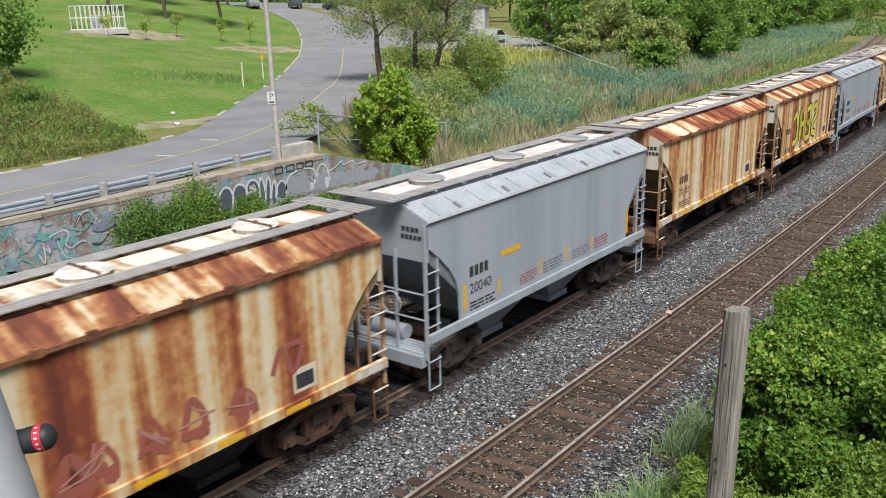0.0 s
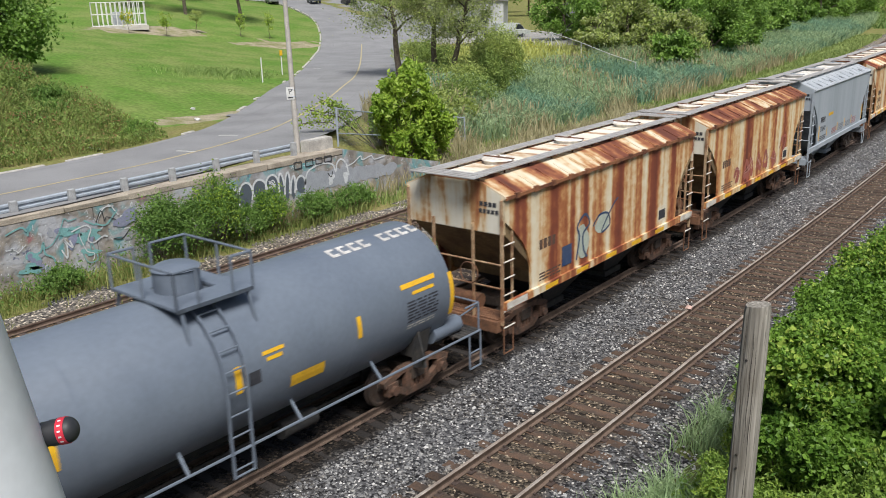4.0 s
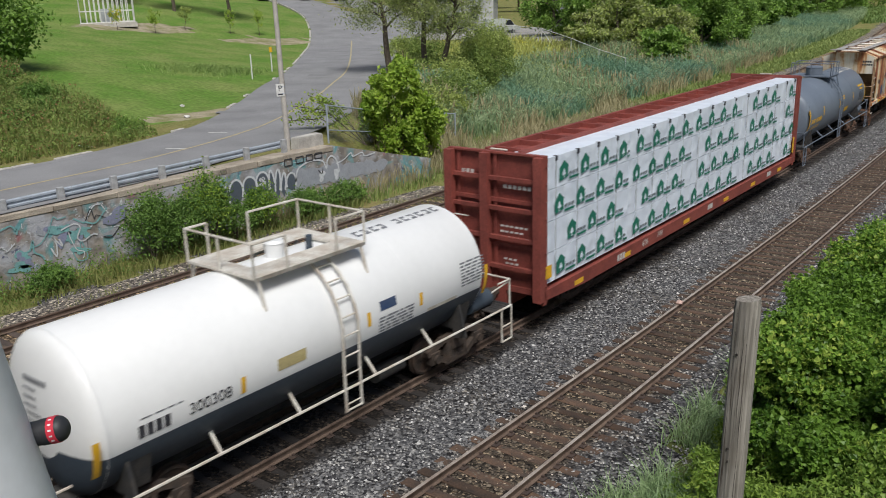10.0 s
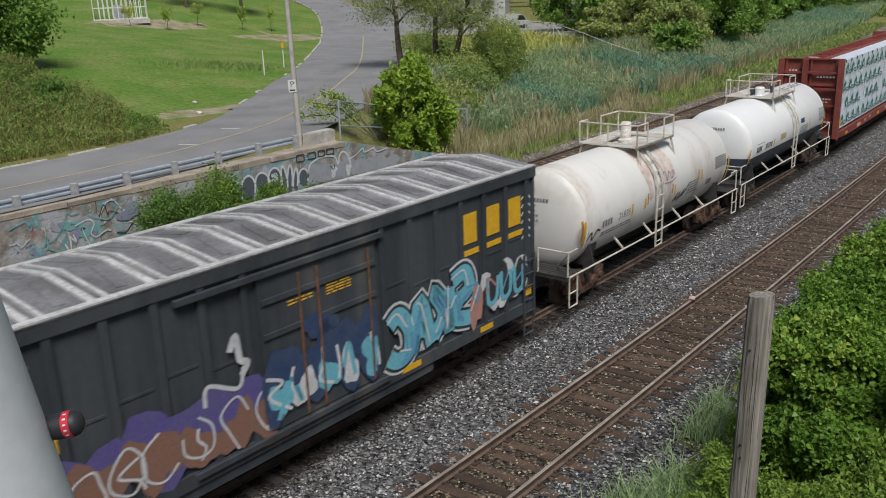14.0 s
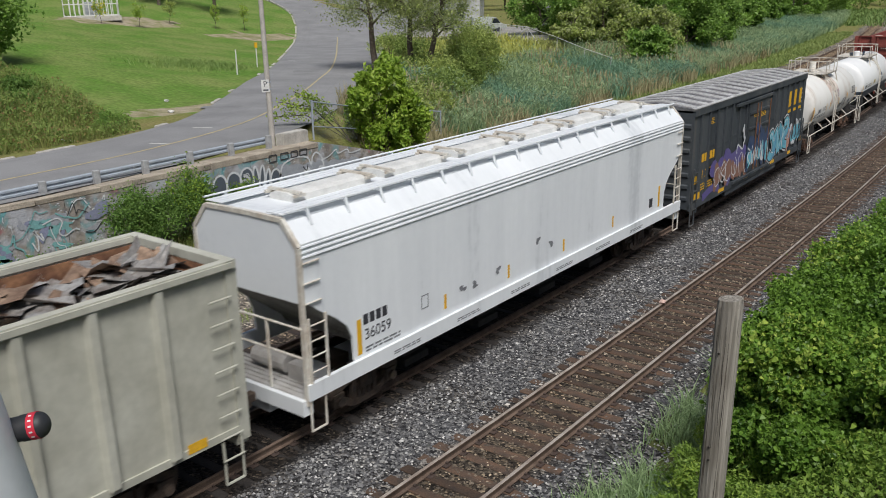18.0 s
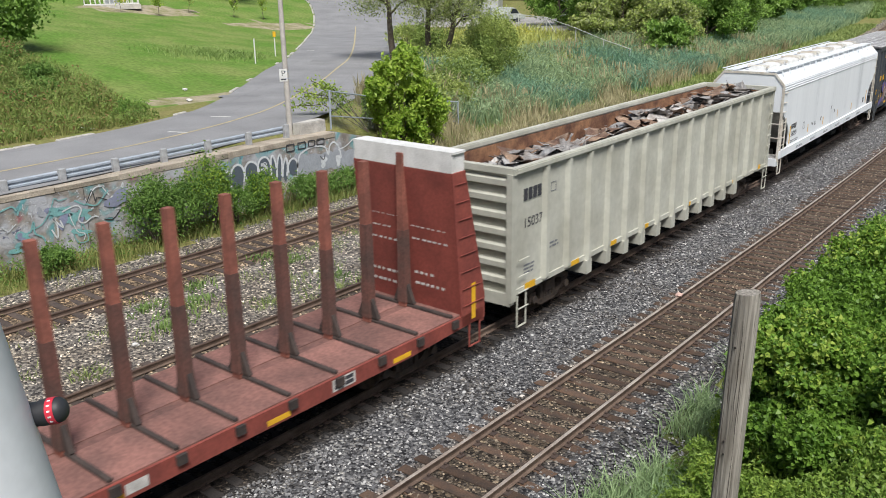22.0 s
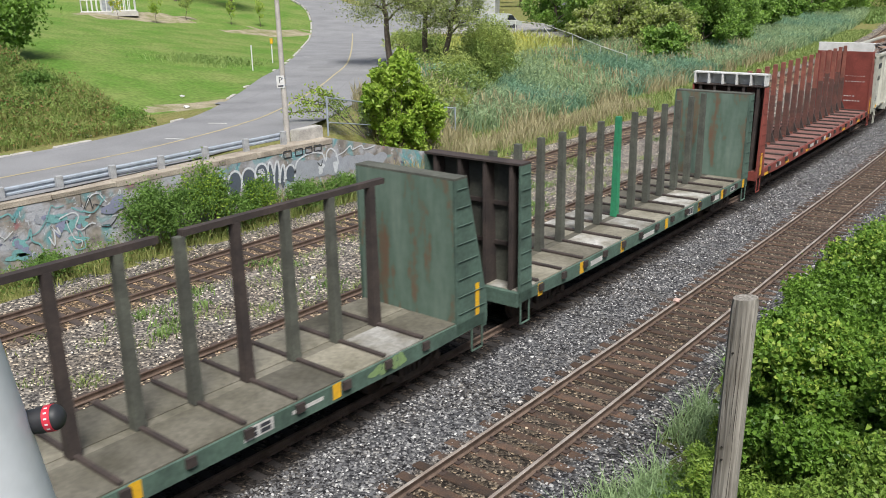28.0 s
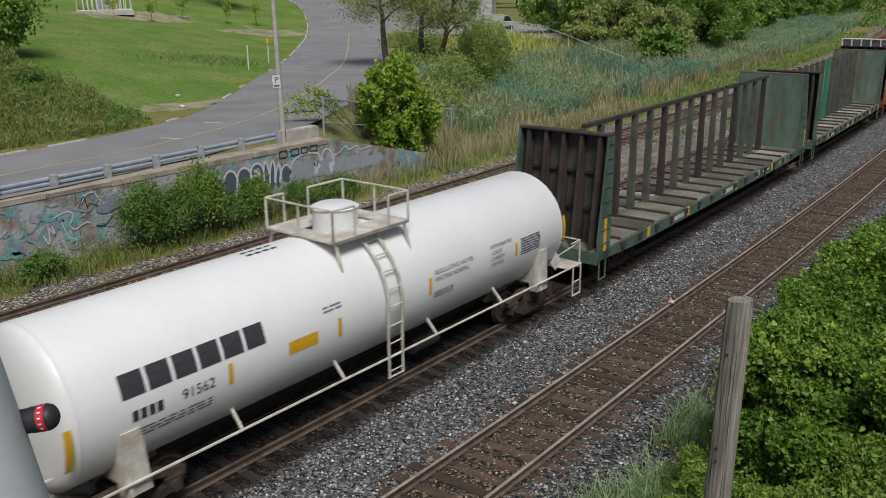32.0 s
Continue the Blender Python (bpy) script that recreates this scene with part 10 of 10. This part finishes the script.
# ---- yard, cars, and what stands close to the eye ----
def build_car(name, label, place, yaw, colour, van=False):
    c = thing(name, label, "van" if van else "car", "parked vehicles")
    body = material(name + " paint", colour, 0.35, 0.2, amount=0.1)
    glass = material("dark glass", (0.03, 0.035, 0.04), 0.15, amount=0.1)
    w = 0.92 if not van else 1.0
    if van:
        low = [(-2.7, 0.45), (2.6, 0.45), (2.65, 1.0), (1.7, 1.2), (1.0, 2.05), (0.6, 2.15), (-2.7, 2.15)]
        win = [(1.62, 1.25), (1.05, 1.95), (0.3, 1.95), (0.3, 1.25)]
    else:
        low = [(-2.2, 0.4), (2.2, 0.4), (2.25, 0.85), (1.2, 1.0), (0.5, 1.5), (-1.2, 1.55), (-2.0, 1.05), (-2.25, 0.95)]
        win = [(1.05, 1.02), (0.45, 1.44), (-1.1, 1.48), (-1.75, 1.05)]
    bm = bmesh.new()
    side_prism(bm, low, -w, w)
    bmesh.ops.bevel(bm, geom=bm.edges[:], offset=0.06, segments=2, affect="EDGES")
    part("body", bm, body, c)
    for s in (-1, 1):
        bm = bmesh.new()
        side_prism(bm, win, s * w, s * (w + 0.012))
        part("side_window", bm, glass, c)
        for y in (-1.4, 1.4):
            bm = bmesh.new()
            rod(bm, (s * (w - 0.2), y, 0.33), (s * (w + 0.02), y, 0.33), 0.33, 16)
            part("wheel", bm, BLACK_INK, c)
    bm = bmesh.new()
    a, b = (win[0], win[1])
    loft(bm, [[(-w * 0.85, a[0] + 0.1, a[1]), (w * 0.85, a[0] + 0.1, a[1]), (w * 0.8, b[0] + 0.09, b[1]), (-w * 0.8, b[0] + 0.09, b[1])], [(-w * 0.85, a[0] + 0.02, a[1]), (w * 0.85, a[0] + 0.02, a[1]), (w * 0.8, b[0], b[1]), (-w * 0.8, b[0], b[1])]])
    part("windscreen", bm, glass, c)
    c.matrix_basis = pose(place[0], place[1], place[2] if len(place) > 2 else lie(place[0], place[1]) + 0.03, 0, 0, yaw)
    return c


def build_yard():
    build_car("parked_suv", "dark grey car parked at the top of the road", (-126, 113.5), 60, (0.09, 0.10, 0.11))
    build_car("parked_car", "black car parked at the top of the road", (-121, 117.5), 60, (0.03, 0.03, 0.035))
    build_car("parked_car", "silver car parked at the top of the road", (-132, 108.5), 60, (0.3, 0.31, 0.32))
    build_car("box_van", "white van with a pale green bonnet in the yard", (-78, 109.5), -35, (0.62, 0.66, 0.62), True)
    build_car("parked_car", "pale car parked in the yard", (-86, 112), -30, (0.45, 0.47, 0.5))
    xs, ys = np.linspace(-112, -60, 40), np.linspace(94, 124, 26)
    gx, gy = np.meshgrid(xs, ys)
    v = np.stack([gx.ravel(), gy.ravel(), height(gx, gy).ravel() + 0.06], 1)
    i = np.arange(39 * 25)
    q = i // 39 * 40 + i % 39
    f = np.stack([q, q + 1, q + 41, q + 40], 1)
    off_road = road_side(v[f].mean(1)[:, 0], v[f].mean(1)[:, 1]) < -6.5
    tagged(new("yard_paving", fast_mesh("yard_paving", v, f[off_road], [material("pale yard gravel", (0.42, 0.40, 0.38), 0.9, scale=0.5, grain=14, amount=0.3)])), "pale grey gravel yard behind the fence", "paving", kind="structure")
    # low buildings of the yard
    for name, label, x, y, yaw, sx, sy, h, col in (("shed", "grey corrugated yard shed", -70, 118, 12, 6, 5, 4.5, (0.33, 0.33, 0.35)), ("house", "pale ochre building behind the trees", -78, 150, 20, 16, 8, 7, (0.5, 0.42, 0.28)), ("house", "white low building behind the yard", -104, 132, 30, 14, 8, 5, (0.55, 0.56, 0.57))):
        b = thing(name, label, "building")
        wallm = material(label, col, 0.8, scale=0.6)
        bm = bmesh.new()
        box(bm, -sx / 2, sx / 2, -sy / 2, sy / 2, -0.5, h)
        wall = part("wall", bm, wallm, b)
        bm = bmesh.new()
        prism(bm, [(-sx / 2 - 0.3, h), (sx / 2 + 0.3, h), (0, h + 1.6)], -sy / 2 - 0.3, sy / 2 + 0.3)
        part("roof", bm, material(name + " roof", (0.16, 0.15, 0.15), 0.85), b)
        for k in range(int(sx // 3)):
            bm = bmesh.new()
            u = -sx / 2 + 1.5 + 3 * k
            box(bm, u - 0.6, u + 0.6, -sy / 2 - 0.03, -sy / 2 + 0.02, 1.0, 2.2)
            win = part("window", bm, material("window glass", (0.05, 0.06, 0.07), 0.2), b)
            bm = bmesh.new()
            box(bm, u - 0.7, u + 0.7, -sy / 2 - 0.06, -sy / 2, 0.9, 1.0)
            part("sill", bm, WHITE_PAINT, win)
        b.matrix_basis = pose(x, y, max(2.4, lie(x, y)), 0, 0, yaw)


build_yard()


def old_timber(name):
    """Silvered softwood: long dark cracks and pale grain along z."""
    m = bpy.data.materials.new(name)
    m.use_nodes = True
    nt = m.node_tree
    b = nt.nodes["Principled BSDF"]
    b.inputs["Roughness"].default_value = 0.9
    b.inputs["Specular IOR Level"].default_value = 0.2
    tc = nt.nodes.new("ShaderNodeTexCoord")
    heights = []
    cols = None
    for sc, zs, lo, hi, ca, cb in ((26.0, 0.035, 0.35, 0.7, (0.20, 0.185, 0.16), (0.42, 0.39, 0.345)), (40.0, 0.025, 0.57, 0.66, None, (0.075, 0.062, 0.05)), (2.6, 0.5, 0.48, 0.75, None, (0.17, 0.15, 0.125))):
        mp = nt.nodes.new("ShaderNodeMapping")
        mp.inputs["Scale"].default_value = (1, 1, zs)
        nt.links.new(tc.outputs["Object"], mp.inputs["Vector"])
        n = nt.nodes.new("ShaderNodeTexNoise")
        n.inputs["Scale"].default_value, n.inputs["Detail"].default_value = sc, 5
        nt.links.new(mp.outputs["Vector"], n.inputs["Vector"])
        mr = nt.nodes.new("ShaderNodeMapRange")
        mr.inputs["From Min"].default_value, mr.inputs["From Max"].default_value = lo, hi
        nt.links.new(n.outputs["Fac"], mr.inputs["Value"])
        mx = nt.nodes.new("ShaderNodeMix")
        mx.data_type = "RGBA"
        if cols is None:
            mx.inputs["A"].default_value = (*ca, 1)
        else:
            nt.links.new(cols, mx.inputs["A"])
        mx.inputs["B"].default_value = (*cb, 1)
        nt.links.new(mr.outputs["Result"], mx.inputs["Factor"])
        cols = mx.outputs["Result"]
        heights.append(n.outputs["Fac"])
    nt.links.new(cols, b.inputs["Base Color"])
    bn = nt.nodes.new("ShaderNodeBump")
    bn.inputs["Distance"].default_value = 0.02
    nt.links.new(heights[0], bn.inputs["Height"])
    nt.links.new(bn.outputs["Normal"], b.inputs["Normal"])
    return m


def build_post():
    """The cut-off timber post on the bank."""
    p = thing("wooden_post", "weathered grey cut-off timber post with cracks", "post")
    bm = bmesh.new()
    rng = random.Random(7)
    seg, rings_ = 20, []
    levels = [0.0, 0.8, 1.6, 2.4, 3.2, 4.0, 4.5, 4.6]
    wob = [1 + rng.uniform(-0.05, 0.05) for _ in range(seg)]
    for z in levels:
        r = 0.172 - 0.004 * z - (0.012 if z == levels[-1] else 0)
        rings_.append([(r * wob[i] * math.cos(2 * math.pi * i / seg), r * wob[i] * math.sin(2 * math.pi * i / seg), z + (0.02 * math.cos(2 * math.pi * i / seg) if z > 4.4 else 0)) for i in range(seg)])
    loft(bm, rings_)
    part("timber", bm, old_timber("silvered timber"), p, smooth=True)
    # a long check, cut notches and bolt holes on the side that is seen
    dark = material("dark wood crack", (0.05, 0.043, 0.037), 0.95)
    for a, z0, z1, w in ((-60, 1.2, 4.1, 0.005), (-75, 2.9, 4.3, 0.003), (-112, 3.4, 4.5, 0.003)):
        bm = bmesh.new()
        t = radians(a)
        n = Vector((math.cos(t), math.sin(t), 0))
        s = Vector((-math.sin(t), math.cos(t), 0))
        pts = []
        for k in range(9):
            z = z0 + (z1 - z0) * k / 8
            q = n * (0.176 - 0.004 * z) + s * (0.006 * math.sin(k * 2.1)) + Vector((0, 0, z))
            half = s * w * (0.25 + 0.75 * math.sin(math.pi * (k + 0.3) / 8.6))
            pts.append((bm.verts.new(q - half), bm.verts.new(q + half)))
        for u, v in zip(pts, pts[1:]):
            bm.faces.new((u[0], u[1], v[1], v[0]))
        part("crack", bm, dark, p)
    for a, z in ((-98, 3.95), (-100, 2.72), (-96, 2.55), (-97, 1.45)):
        bm = bmesh.new()
        t = radians(a)
        n = Vector((math.cos(t), math.sin(t), 0))
        q = n * (0.174 - 0.004 * z) + Vector((0, 0, z))
        rod(bm, q - n * 0.03, q + n * 0.006, 0.014, 8)
        part("bolt_hole", bm, dark, p)
    return p


POST = build_post()
POST.matrix_basis = pose(-3.34, 9.41, 0.97, 0.0, 0.9, 0)


def build_column():
    """Close to the eye: the edge of a pale leaning steel column, and a dark fitting with a red band on it."""
    c = thing("steel_column", "pale grey painted steel column leaning close by", "column")
    enamel = material("pale grey enamel", (0.70, 0.73, 0.76), 0.5, second=(0.65, 0.68, 0.71), scale=3, grain=40, amount=0.08)
    eye = Vector(EYE)
    side = Vector((-0.31507, -0.93916, -0.13678))      # across the column, away from the view's middle
    near = eye + 1.2 * Vector((-0.9357, 0.3851, -0.4754)) # on its edge, at the fitting
    axis = (Vector((0, 0, 1)) - side * side.z).normalized()
    r = 0.11
    mid = near + side * r
    top, foot = mid + axis * 0.75, mid - axis * 6.4
    bm = bmesh.new()
    rod(bm, foot, top, r, 48)
    part("shaft", bm, enamel, c, smooth=True)
    bm = bmesh.new()
    rod(bm, top, top + axis * 0.02, r * 1.04, 32, r * 0.9)
    part("cap", bm, enamel, c)
    out = (Vector((-0.909, 0.4105, -0.469)) - Vector((-0.9357, 0.3851, -0.4754))).normalized()
    a = near - out * 0.05
    tip = near + out * 0.045
    rubber = material("charcoal rubber", (0.028, 0.03, 0.034), 0.55, second=(0.022, 0.023, 0.026), scale=20, grain=90, amount=0.2)
    bm = bmesh.new()
    rod(bm, a, near + out * 0.012, 0.0175, 24)
    fit = part("fitting", bm, rubber, c, "charcoal fitting with a rounded end", True)
    bm = bmesh.new()
    rod(bm, near + out * 0.012, near + out * 0.024, 0.0185, 24)
    part("collar", bm, rubber, fit, smooth=True)
    bm = bmesh.new()
    rod(bm, near + out * 0.024, near + out * 0.035, 0.019, 24)
    part("red_band", bm, material("red printed band", (0.62, 0.03, 0.06), 0.4, second=(0.5, 0.03, 0.05), amount=0.1), fit, "red band with small white bars", True)
    u = out.cross(eye - near).normalized()
    w = u.cross(out).normalized()
    white = material("white print", (0.8, 0.78, 0.78), 0.5)
    for k in range(5):
        ang = (k - 2) * 0.42
        n = (w * math.cos(ang) + u * math.sin(ang))
        s_ = (u * math.cos(ang) - w * math.sin(ang))
        q = near + out * 0.0295 + n * 0.0192
        bm = bmesh.new()
        loft(bm, [[q + out * (i * 0.0022) + s_ * (j * 0.0012) + n * h for i, j in ((-1, -1), (1, -1), (1, 1), (-1, 1))] for h in (0, 0.0003)])
        part("bar", bm, white, fit)
    bm = bmesh.new()
    rings_ = []
    for k in range(7):
        t = math.pi / 2 * k / 6
        p, rr = near + out * (0.035 + 0.014 * math.sin(t)), max(0.0006, 0.0182 * math.cos(t))
        rings_.append([p + (u * math.cos(i * math.pi / 12) + w * math.sin(i * math.pi / 12)) * rr for i in range(24)])
    loft(bm, rings_)
    part("dome", bm, rubber, fit, "black rounded end", True)


build_column()


def build_litter():
    """Scraps of pale plastic and paper lying about."""
    rng = random.Random(77)
    pale = material("dirty white plastic", (0.7, 0.69, 0.67), 0.6, second=(0.5, 0.48, 0.45), scale=9, grain=40)
    pink = material("pale pink paper", (0.62, 0.42, 0.36), 0.8, second=(0.5, 0.36, 0.32), scale=9, grain=40)
    for name, label, x, y, z, r, mat in LITTER:
        bm = bmesh.new()
        bmesh.ops.create_icosphere(bm, subdivisions=2, radius=r)
        for v in bm.verts:
            v.co *= rng.uniform(0.6, 1.15)
            v.co.z *= 0.5
        ob = new(name, mesh_of(name, bm, pink if mat else pale))
        ob.matrix_basis = pose(x, y, max(z, lie(x, y)) + r * 0.35, 0, 0, rng.uniform(0, 360))
        tagged(ob, label, "litter", "litter")


LITTER = (("crumpled_paper", "crumpled pale pink paper lying on the rail", -9.93, 22.8, 0.0, 0.13, 1), ("plastic_scrap", "white plastic scrap lying in the gravel", -19.94, 11.12, -0.24, 0.11, 0), ("plastic_scrap", "white plastic scrap lying in the gravel", -20.6, 18.2, -0.24, 0.1, 0), ("plastic_scrap", "white plastic scrap lying beside the road", -46.9, 31.6, 2.5, 0.16, 0), ("plastic_scrap", "white plastic scrap lying beside the road", -43.3, 29.4, 2.36, 0.2, 0))
build_litter()


def build_bridge():
    """The road bridge from which all this is seen: deck, parapet and abutments behind the eye."""
    b = thing("road_bridge", "plain concrete road bridge behind the viewpoint", "bridge", kind="structure")
    bm = bmesh.new()
    box(bm, -34, 16, -13.5, -0.35, 6.5, 7.45)
    part("deck", bm, CONCRETE, b)
    for y in (-13.5, -0.75):
        bm = bmesh.new()
        box(bm, -34, 16, y, y + 0.3, 7.452, 8.35)
        part("parapet", bm, CONCRETE_LIGHT, b)
    for x0, x1 in ((-34, -31.5), (4.0, 7.0)):
        bm = bmesh.new()
        box(bm, x0, x1, -13.3, -0.6, -0.6, 6.496)
        part("abutment", bm, CONCRETE, b)


build_bridge()

motions()
